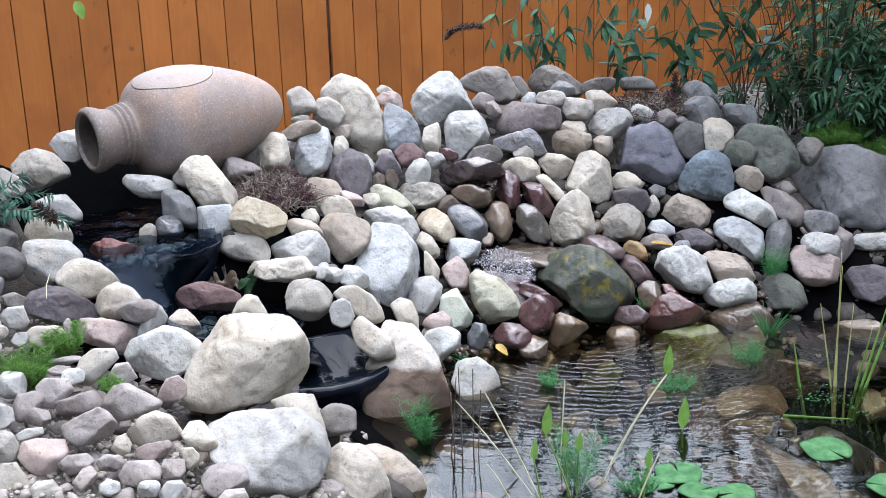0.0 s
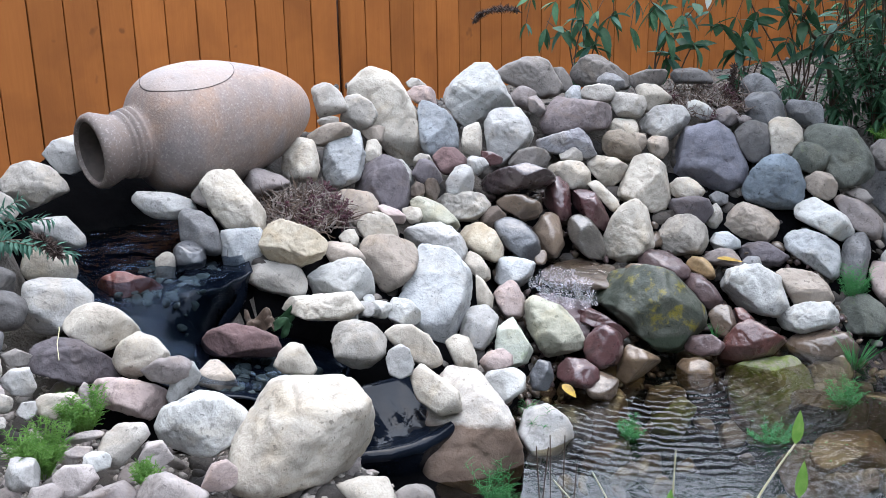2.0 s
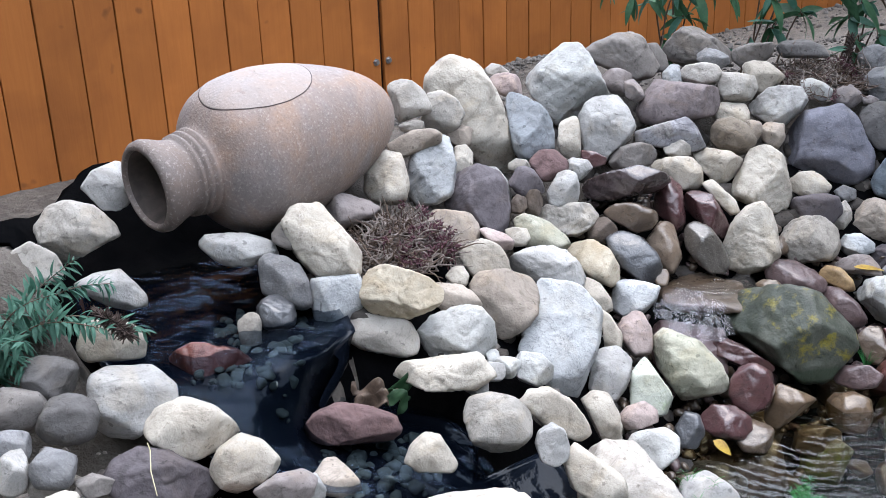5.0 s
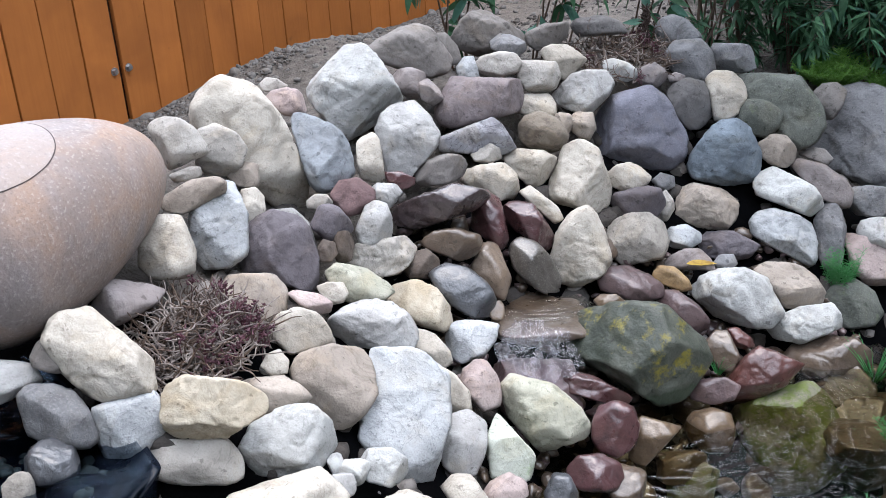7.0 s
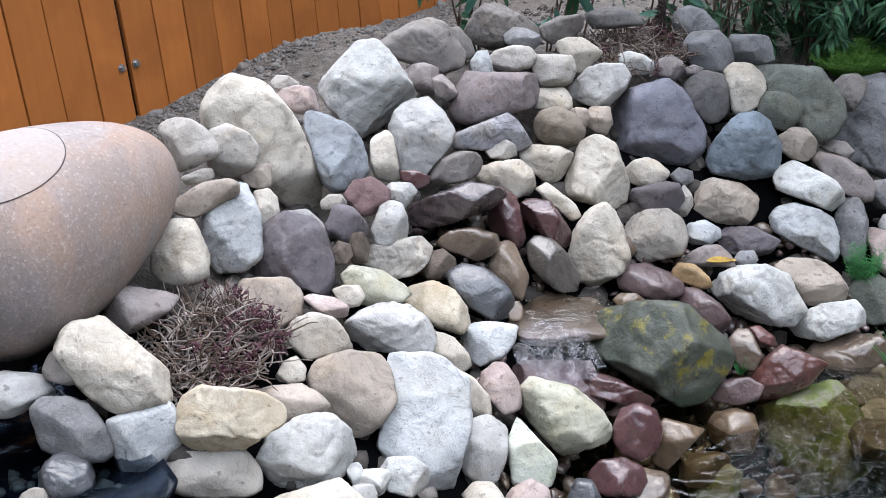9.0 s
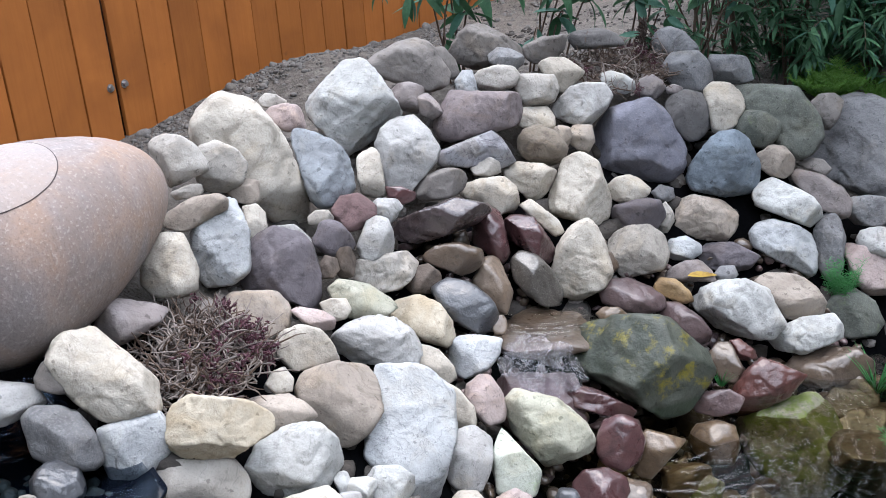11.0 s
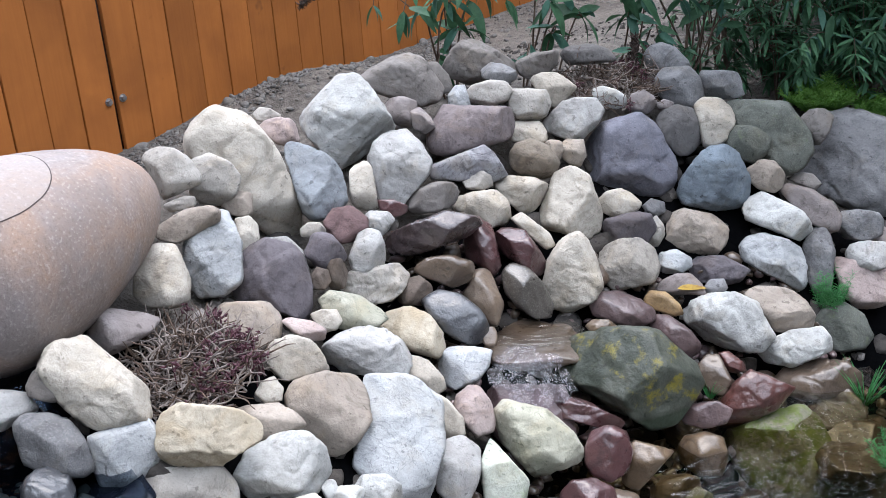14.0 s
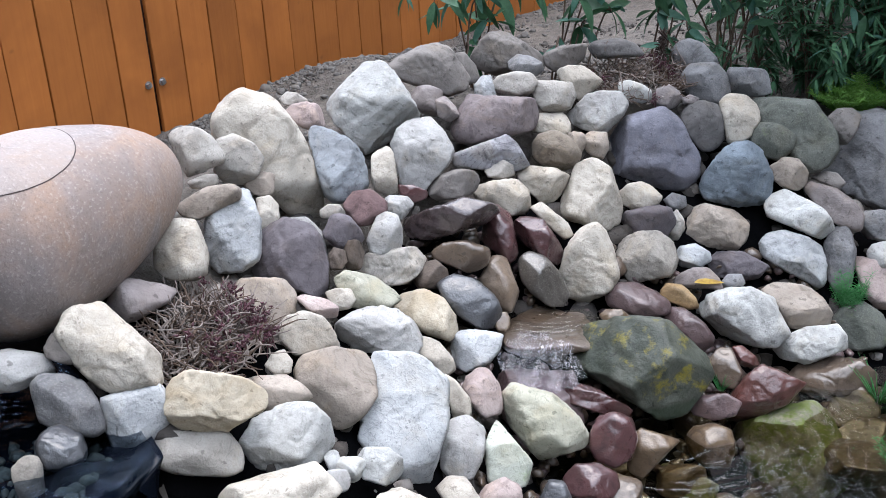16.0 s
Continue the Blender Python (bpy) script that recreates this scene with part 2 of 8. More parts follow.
def urn_material(name, grime, pale):
    m, nt, b = shader(name)
    p = place(nt, False)
    broad, mid = noise_tex(nt, p, 5.0, 5.0, 0.6, 0.6), noise_tex(nt, p, 40.0, 5.0, 0.7)
    grit = noise_tex(nt, p, 135.0, 3.0, 0.6)
    col = blend(nt, ramp(nt, broad, 0.40, 0.66), (0.250, 0.218, 0.211), (0.295, 0.204, 0.152))
    col = blend(nt, ramp(nt, mid, 0.40, 0.75, 0.0, 0.4), col, (0.295, 0.258, 0.246))
    dark = noise_tex(nt, p, 6.5, 5.0, 0.62, 0.8)
    col = blend(nt, ramp(nt, dark, 0.48, 0.66, 0.0, 0.6), col, (0.175, 0.148, 0.138))
    sep = nt.nodes.new("ShaderNodeSeparateXYZ")
    nt.links.new(p, sep.inputs[0])
    ragged = nt.nodes.new("ShaderNodeMath")
    ragged.operation = "MULTIPLY_ADD"
    ragged.inputs[1].default_value = 0.16
    nt.links.new(broad, ragged.inputs[0])
    nt.links.new(sep.outputs["X"], ragged.inputs[2])
    # darker neck: part dirt, part the neck's shade put into the colour
    col = blend(nt, ramp(nt, ragged.outputs[0], 0.19, 0.27, grime, 0.0), col, (0.105, 0.09, 0.083))
    col = blend(nt, ramp(nt, grit, 0.57, 0.66, 0.0, 0.42), col, (0.44, 0.39, 0.36))
    col = blend(nt, ramp(nt, grit, 0.42, 0.34, 0.0, 0.35), col, (0.13, 0.105, 0.095))
    col = blend(nt, pale, col, (0.36, 0.325, 0.31))
    nt.links.new(col, b.inputs["Base Color"])
    b.inputs["Roughness"].default_value = 0.6
    b.inputs["Specular IOR Level"].default_value = 0.25
    n1 = bump(nt, b, mid, 0.10, 0.004)
    bump(nt, b, grit, 0.7, 0.003, n1)
    return m


def water_material(name, tint, ripple_scale, ripple, gloss=(1.0, 1.0, 1.0), rings=None, ior=1.4):
    """Clear shallow water: what lies under it shows through a faint tint, and the surface mirrors by Fresnel."""
    m, nt, b = shader(name)
    p = place(nt, False)
    nt.nodes.remove(b)
    mp = nt.nodes.new("ShaderNodeMapping")
    mp.inputs["Rotation"].default_value = (0, 0, radians(12))
    mp.inputs["Scale"].default_value = (0.55, 1.7, 1.0)
    nt.links.new(p, mp.inputs["Vector"])
    wave = noise_tex(nt, mp.outputs["Vector"], ripple_scale, 3.0, 0.5, 0.8)
    bn = add(nt, "ShaderNodeBump", Strength=ripple, Distance=0.02)
    nt.links.new(wave, bn.inputs["Height"])
    if rings is not None:
        # ring waves that run out from the place where the stream comes in
        off = nt.nodes.new("ShaderNodeVectorMath")
        off.operation = "SUBTRACT"
        off.inputs[1].default_value = (*rings, 0.0)
        nt.links.new(p, off.inputs[0])
        wv = add(nt, "ShaderNodeTexWave", Scale=8.5, Distortion=5.5, Detail=2.5)
        wv.inputs["Detail Scale"].default_value = 2.0
        wv.wave_type, wv.rings_direction = "RINGS", "SPHERICAL"
        nt.links.new(off.outputs[0], wv.inputs["Vector"])
        size = nt.nodes.new("ShaderNodeVectorMath")
        size.operation = "LENGTH"
        nt.links.new(off.outputs[0], size.inputs[0])
        swell = nt.nodes.new("ShaderNodeMath")
        swell.operation = "MULTIPLY"
        nt.links.new(wv.outputs["Fac"], swell.inputs[0])
        nt.links.new(ramp(nt, size.outputs["Value"], 0.15, 0.95, 1.0, 0.03), swell.inputs[1])
        calm = bn
        bn = add(nt, "ShaderNodeBump", Strength=1.0, Distance=0.0034)
        nt.links.new(swell.outputs[0], bn.inputs["Height"])
        nt.links.new(calm.outputs["Normal"], bn.inputs["Normal"])
    clear = add(nt, "ShaderNodeBsdfTransparent", Color=(*tint, 1))
    shine = add(nt, "ShaderNodeBsdfGlossy", Roughness=0.03, Color=(*gloss, 1))
    fres = add(nt, "ShaderNodeFresnel", IOR=ior)
    for n in (shine, fres):
        nt.links.new(bn.outputs["Normal"], n.inputs["Normal"])
    mx = nt.nodes.new("ShaderNodeMixShader")
    nt.links.new(fres.outputs[0], mx.inputs[0])
    nt.links.new(clear.outputs[0], mx.inputs[1])
    nt.links.new(shine.outputs[0], mx.inputs[2])
    nt.links.new(mx.outputs[0], nt.nodes["Material Output"].inputs["Surface"])
    return m


SOIL = ground_material()
FENCE = fence_material()
FENCE_BACK = plain("shaded_board_edge", (0.05, 0.02, 0.008), (0.03, 0.012, 0.006), 0.8)
STEEL = plain("galvanised_steel", (0.45, 0.45, 0.46), (0.3, 0.3, 0.31), 0.4, 60, metal=0.9)
LINER = plain("wet_black_pond_liner", (0.004, 0.006, 0.011), (0.009, 0.012, 0.020), 0.10, 5.0, 0.20, 0.45, 0.015, 0.0)
URN = urn_material("weathered_terracotta", 0.6, 0.0)
URN_LID = urn_material("pale_terracotta_lid", 0.0, 0.35)
URN_GROOVE = plain("groove_shadow_clay", (0.05, 0.04, 0.04), (0.08, 0.06, 0.055), 0.9)
POND_WATER = water_material("pond_water", (0.65, 0.61, 0.47), 7.0, 0.10, (1.0, 1.0, 1.0), (0.62, 4.00), 1.48)
STREAM_WATER = water_material("stream_water", (0.55, 0.60, 0.66), 7.0, 0.70, (0.17, 0.22, 0.31))
CLEAR_WATER = water_material("clear_water", (0.85, 0.84, 0.81), 14.0, 0.5)
# dark clay: the shade inside the mouth is put into its colour
URN_INNER_SHADE = plain("clay_with_inner_shade", (0.045, 0.036, 0.032), (0.09, 0.07, 0.06), 0.75, 25.0)
SKY_SCREEN = plain("dark_sky_screen", (0.012, 0.022, 0.010), (0.03, 0.05, 0.02), 0.8, 9.0, 0.2, 1.0, 0.05)
LEAF = plain("dark_green_leaf", (0.028, 0.074, 0.036), (0.052, 0.118, 0.060), 0.6, 30.0, 0.25, 0.2, 0.002, 0.0, 0.25)
LEAF_GREY = plain("grey_green_leaf", (0.045, 0.12, 0.085), (0.085, 0.175, 0.13), 0.6, 30.0, 0.25, 0.2, 0.002, 0.0, 0.25)
LEAF_MID = plain("mid_green_leaf", (0.055, 0.14, 0.068), (0.10, 0.205, 0.105), 0.6, 30.0, 0.25, 0.2, 0.002, 0.0, 0.25)
LEAF_DEEP = plain("deep_shade_leaf", (0.015, 0.04, 0.018), (0.03, 0.07, 0.03), 0.55, 30.0, 0.3, 0.2, 0.002, 0.0, 0.2)
LEAF_BRIGHT = plain("bright_green_leaf", (0.14, 0.29, 0.045), (0.22, 0.37, 0.08), 0.45, 30.0, 0.4, 0.2, 0.002, 0.0, 0.35)
LEAF_PALE = plain("pale_leaf_underside", (0.55, 0.60, 0.57), (0.68, 0.72, 0.70), 0.6, 30.0, 0.3, 0.2, 0.002, 0.0, 0.3)
PAD = plain("lily_pad", (0.035, 0.115, 0.04), (0.095, 0.21, 0.085), 0.7, 30.0, 0.2, 0.4, 0.006, 0.0, 0.1)
SEDUM = plain("bright_stonecrop", (0.10, 0.24, 0.035), (0.18, 0.34, 0.06), 0.5, 40.0, 0.4, 0.2, 0.002, 0.0, 0.3)
FEATHER = plain("feathery_water_weed", (0.05, 0.20, 0.06), (0.10, 0.33, 0.10), 0.5, 40.0, 0.4, 0.2, 0.002, 0.0, 0.3)
STEM = plain("brown_twig", (0.07, 0.045, 0.035), (0.12, 0.085, 0.06), 0.7)
STRAW = plain("dry_straw_stem", (0.29, 0.25, 0.225), (0.085, 0.065, 0.06), 0.7)
REED = plain("yellowed_reed", (0.20, 0.24, 0.07), (0.30, 0.29, 0.12), 0.6)
STRAW_PALE = plain("bleached_straw", (0.52, 0.48, 0.32), (0.38, 0.36, 0.20), 0.6)
ROSETTE = plain("maroon_stonecrop_tip", (0.05, 0.017, 0.026), (0.105, 0.04, 0.052), 0.55, 60.0, 0.4, 0.2, 0.002, 0.0, 0.15)
SPIKE = plain("dry_flower_spike", (0.03, 0.02, 0.018), (0.06, 0.04, 0.032), 0.85, 60.0)
YELLOW_LEAF = plain("fallen_yellow_leaf", (0.42, 0.29, 0.04), (0.20, 0.12, 0.025), 0.5, 40.0)
BROWN_LEAF = plain("fallen_brown_leaf", (0.13, 0.095, 0.07), (0.035, 0.023, 0.017), 0.6, 45.0)
LINER_DRY = plain("dusty_liner_with_gap_shade", (0.002, 0.0022, 0.0026), (0.004, 0.004, 0.0044), 0.9, 9.0, 0.0, 0.6, 0.02)
# rubble with the shade of stone gaps and bushes put into its colour
SHADE_RUBBLE = rock("rubble_with_painted_shade", (0.060, 0.054, 0.050), (0.028, 0.025, 0.023))
GRAVEL = rock("rubble_gravel", (0.27, 0.25, 0.235), (0.14, 0.12, 0.105))
RUBBLE = rock("dark_grey_rubble", (0.15, 0.142, 0.135), (0.075, 0.07, 0.065))
PINK_GRAVEL = rock("pinkish_rubble", (0.33, 0.295, 0.285), (0.20, 0.175, 0.165))
PALE_GRAVEL = rock("pale_rubble", (0.40, 0.365, 0.335), (0.25, 0.22, 0.20))
BLUE_PEBBLE = rock("sunken_blue_pebble", (0.095, 0.115, 0.110), (0.045, 0.055, 0.050), rough=0.7)


def foam_material():
    """Thin broken water: clear, with steep small waves that mirror the sky and white flecks painted as glints."""
    m, nt, b = shader("broken_white_water")
    p = place(nt, False)
    b.inputs["Base Color"].default_value = (0.66, 0.66, 0.70, 1)
    b.inputs["Roughness"].default_value = 0.35
    bn = add(nt, "ShaderNodeBump", Strength=1.0, Distance=0.010)
    nt.links.new(noise_tex(nt, p, 48.0, 3.0, 0.6, 1.2), bn.inputs["Height"])
    clear = add(nt, "ShaderNodeBsdfTransparent", Color=(0.80, 0.77, 0.82, 1))
    shine = add(nt, "ShaderNodeBsdfGlossy", Roughness=0.06, Color=(0.95, 0.95, 1.0, 1))
    fres = add(nt, "ShaderNodeFresnel", IOR=1.6)
    for n in (shine, fres):
        nt.links.new(bn.outputs["Normal"], n.inputs["Normal"])
    wet = nt.nodes.new("ShaderNodeMixShader")
    nt.links.new(fres.outputs[0], wet.inputs[0])
    nt.links.new(clear.outputs[0], wet.inputs[1])
    nt.links.new(shine.outputs[0], wet.inputs[2])
    mx = nt.nodes.new("ShaderNodeMixShader")
    nt.links.new(ramp(nt, noise_tex(nt, p, 105.0, 4.0, 0.7, 1.5), 0.55, 0.70, 0.0, 0.6), mx.inputs[0])
    nt.links.new(wet.outputs[0], mx.inputs[1])
    nt.links.new(b.outputs[0], mx.inputs[2])
    nt.links.new(mx.outputs[0], nt.nodes["Material Output"].inputs["Surface"])
    return m


FOAM = foam_material()

# ---- builders ----
def smoothstep(a, b, v):
    v = np.clip((np.asarray(v, float) - a) / (b - a), 0.0, 1.0)
    return v * v * (3 - 2 * v)


def mesh_of(name, verts, faces, material, smooth=True):
    me = bpy.data.meshes.new(name)
    me.from_pydata([tuple(map(float, v)) for v in verts], [], [tuple(int(i) for i in f) for f in faces])
    me.materials.append(material)
    if smooth:
        me.polygons.foreach_set("use_smooth", [True] * len(me.polygons))
    me.update()
    return me


def part(name, bm, material, parent=None, label=""):
    """Links a bmesh (or a ready mesh) as one mesh object under its thing."""
    if isinstance(bm, bmesh.types.BMesh):
        me = bpy.data.meshes.new(name)
        bm.to_mesh(me)
        bm.free()
        me.materials.append(material)
        me.polygons.foreach_set("use_smooth", [True] * len(me.polygons))
    else:
        me = bm
    ob = new(name, me)
    ob.parent = parent
    if label:
        tagged(ob, label)
    return ob


def box_bm(sx, sy, sz, bevel=0.0, centre=(0, 0, 0)):
    bm = bmesh.new()
    bmesh.ops.create_cube(bm, size=1.0, matrix=Matrix.Translation(centre) @ Matrix.Diagonal((sx, sy, sz, 1)))
    if bevel:
        bmesh.ops.bevel(bm, geom=bm.edges[:], offset=bevel, segments=2, affect="EDGES", profile=0.5)
    return bm


def empty(name, at, label, category, group="", kind=""):
    e = new(name)
    e.empty_display_size = 0.1
    e.matrix_world = at if isinstance(at, Matrix) else Matrix.Translation(at)
    return tagged(e, label, category, group, kind)


# ---- ground: one sheet with the pond basin, the berm round it and the two stream beds ----
FENCE_AT, FENCE_TURN, BOARD = Vector((-0.734, 5.731, 0.0)), 41.47, 0.142
WATER = 0.150
POND = np.array([(0.18, 1.7), (0.17, 2.3), (0.14, 2.7), (0.08, 3.0), (0.0, 3.12), (0.12, 3.35), (0.24, 3.6), (0.34, 3.8), (0.55, 3.9), (0.8, 3.97),
                 (1.05, 4.05), (1.35, 3.98), (1.8, 3.85), (2.2, 3.4), (2.3, 2.5), (2.0, 1.7), (1.3, 1.35), (0.6, 1.4)])
STREAM = np.array([(-1.12, 3.82, 0.645), (-1.0, 3.55, 0.64), (-0.87, 3.36, 0.63), (-0.78, 3.26, 0.615), (-0.70, 3.22, 0.45), (-0.5, 3.26, 0.415), (-0.34, 3.22, 0.35), (-0.21, 3.15, 0.255), (-0.13, 3.11, 0.24)])
STREAM_HALF = [0.24, 0.25, 0.25, 0.22, 0.20, 0.19, 0.15, 0.14, 0.12]


def slope_shift(py):
    """The garden falls gently towards the fence."""
    return 0.151 - 0.0367 * np.clip(py, 2.0, 6.0)


def to_line(px, py, line, closed):
    """Distance to a polyline, and the place along it of the nearest point."""
    best, along = np.full(px.shape, 1e9), np.zeros(px.shape)
    n = len(line)
    for i in range(n if closed else n - 1):
        a, b = line[i][:2], line[(i + 1) % n][:2]
        d = b - a
        s = np.clip(((px - a[0]) * d[0] + (py - a[1]) * d[1]) / (d @ d), 0, 1)
        r = np.hypot(px - a[0] - s * d[0], py - a[1] - s * d[1])
        along = np.where(r < best, i + s, along)
        best = np.minimum(best, r)
    return best, along


def inside(px, py, line):
    odd = np.zeros(px.shape, bool)
    for i in range(len(line)):
        (ax, ay), (bx, by) = line[i - 1], line[i]
        odd ^= ((ay > py) != (by > py)) & (px < (bx - ax) * (py - ay) / (by - ay + 1e-12) + ax)
    return odd


def ground_height(px, py):
    px, py = np.asarray(px, float), np.asarray(py, float)
    d, _ = to_line(px, py, POND, True)
    d = np.where(inside(px, py, POND), -d, d)
    steep = np.interp(d, [-0.9, -0.35, -0.1, 0.0, 0.15, 0.35, 0.6, 0.85, 1.1, 1.5, 3.0, 9.0], [-0.50, -0.33, -0.10, 0.06, 0.21, 0.41, 0.61, 0.76, 0.86, 0.84, 0.80, 0.80])
    low = np.interp(d, [-0.9, -0.35, -0.1, 0.0, 0.15, 0.4, 0.8, 1.6, 9.0], [-0.50, -0.33, -0.10, 0.05, 0.14, 0.22, 0.29, 0.33, 0.33])
    near = smoothstep(2.35, 3.2, py - 0.55 * smoothstep(-0.25, -0.75, px) * smoothstep(3.6, 3.0, py))
    h = low + (steep - low) * near
    h = h - 0.075 * near * smoothstep(-0.05, 0.2, d) * smoothstep(1.2, 0.8, d)
    h = h - 0.11 * np.exp(-((px - 0.8) / 0.5) ** 2 - ((py - 4.32) / 0.24) ** 2)
    h = h - 0.06 * np.exp(-((px - 0.3) / 0.3) ** 2 - ((py - 4.15) / 0.25) ** 2)
    h = h - 0.24 * smoothstep(1.15, 1.6, px) * near * smoothstep(0.0, 0.2, d) * smoothstep(1.9, 1.0, d)
    h = h + 0.10 * smoothstep(-0.8, -1.1, px) * smoothstep(2.4, 2.8, py) * smoothstep(3.5, 3.1, py)
    s, along = to_line(px, py, STREAM, False)
    bed = np.interp(along, range(len(STREAM)), STREAM[:, 2]) - 0.12
    half = np.interp(along, range(len(STREAM)), STREAM_HALF)
    cut = 1 - smoothstep(1.05, 1.6, s / half)
    h = h + (np.minimum(bed, h) - h) * cut
    h = h + slope_shift(py)
    away = (px - FENCE_AT.x) * math.sin(radians(FENCE_TURN)) - (py - FENCE_AT.y) * math.cos(radians(FENCE_TURN))
    h = h + (0.60 - h) * smoothstep(1.15, 0.4, away) * smoothstep(3.0, 3.6, py)
    run = (px - FENCE_AT.x) * math.cos(radians(FENCE_TURN)) + (py - FENCE_AT.y) * math.sin(radians(FENCE_TURN))
    h = h + 0.14 * np.exp(-((px + 1.42) / 0.16) ** 2 - ((py - 4.14) / 0.16) ** 2)
    return h + 0.15 * np.exp(-((run - 0.75) / 0.5) ** 2 - ((away - 0.35) / 0.4) ** 2)


def graded(lo, hi, fine_lo, fine_hi, step, far):
    core = np.arange(fine_lo, fine_hi + step / 2, step)
    out = [core[-1]]
    while out[-1] < hi:
        out.append(min(hi, out[-1] + max(step, (out[-1] - fine_hi) * far + step)))
    back = [core[0]]
    while back[-1] > lo:
        back.append(max(lo, back[-1] - max(step, (fine_lo - back[-1]) * far + step)))
    return np.array(back[:0:-1] + list(core) + out[1:])


def build_ground():
    xs, ys = graded(-300, 300, -2.2, 2.6, 0.03, 0.35), graded(-300, 300, 1.2, 6.4, 0.03, 0.35)
    gx, gy = np.meshgrid(xs, ys)
    gz = ground_height(gx, gy)
    rough = np.array([noise.fractal((x * 9, y * 9, 0.3), 1.0, 2.0, 4) for x, y in zip(gx.ravel(), gy.ravel())]).reshape(gx.shape)
    gz = gz + 0.010 * rough * smoothstep(-0.2, 0.1, np.abs(gx))
    n, k = len(xs), len(ys)
    idx = np.arange(n * k).reshape(k, n)
    faces = np.stack([idx[:-1, :-1], idx[:-1, 1:], idx[1:, 1:], idx[1:, :-1]], -1).reshape(-1, 4)
    ob = new("ground", mesh_of("ground", np.stack([gx, gy, gz], -1).reshape(-1, 3), faces, SOIL))
    return tagged(ob, "bare brown garden soil rising round the pond", "ground", kind="structure")


ground = build_ground()

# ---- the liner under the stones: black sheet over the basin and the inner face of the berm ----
# real liner, but its near-black and wide reach also paint shade between stones
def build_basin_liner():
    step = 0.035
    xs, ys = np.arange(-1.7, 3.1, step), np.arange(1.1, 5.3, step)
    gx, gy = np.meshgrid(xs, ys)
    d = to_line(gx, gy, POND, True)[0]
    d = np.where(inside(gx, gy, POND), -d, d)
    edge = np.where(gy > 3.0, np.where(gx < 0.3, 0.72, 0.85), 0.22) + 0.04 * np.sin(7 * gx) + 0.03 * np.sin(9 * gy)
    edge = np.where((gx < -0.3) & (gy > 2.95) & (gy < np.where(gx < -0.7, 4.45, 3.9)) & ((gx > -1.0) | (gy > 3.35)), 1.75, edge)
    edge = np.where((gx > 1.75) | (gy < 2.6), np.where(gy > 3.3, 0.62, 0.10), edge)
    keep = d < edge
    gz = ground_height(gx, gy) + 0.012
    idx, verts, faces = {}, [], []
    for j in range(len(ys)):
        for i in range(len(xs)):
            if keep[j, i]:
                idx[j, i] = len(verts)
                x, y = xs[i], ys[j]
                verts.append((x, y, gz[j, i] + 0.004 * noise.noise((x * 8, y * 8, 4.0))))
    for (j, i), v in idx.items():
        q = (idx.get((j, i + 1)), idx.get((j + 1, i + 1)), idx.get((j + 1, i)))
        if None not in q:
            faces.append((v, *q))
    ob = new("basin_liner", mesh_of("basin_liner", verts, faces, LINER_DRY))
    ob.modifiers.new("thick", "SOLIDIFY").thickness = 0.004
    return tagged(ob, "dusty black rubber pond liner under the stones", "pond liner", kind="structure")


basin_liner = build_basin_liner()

# ---- pond water ----
def build_pond():
    xs, ys = np.arange(-0.3, 2.6, 0.03), np.arange(1.2, 4.3, 0.03)
    gx, gy = np.meshgrid(xs, ys)
    keep = inside(gx, gy, POND) | (to_line(gx, gy, POND, True)[0] < 0.16)
    idx, verts, faces = {}, [], []
    for j in range(len(ys)):
        for i in range(len(xs)):
            if keep[j, i]:
                idx[j, i] = len(verts)
                verts.append((xs[i], ys[j], WATER))
    for (j, i), v in idx.items():
        q = (idx.get((j, i + 1)), idx.get((j + 1, i + 1)), idx.get((j + 1, i)))
        if None not in q:
            faces.append((v, *q))
    ob = new("water", mesh_of("water", verts, faces, POND_WATER))
    return tagged(ob, "clear rippled garden pond water over brown stones", "water", kind="structure")


pond = build_pond()

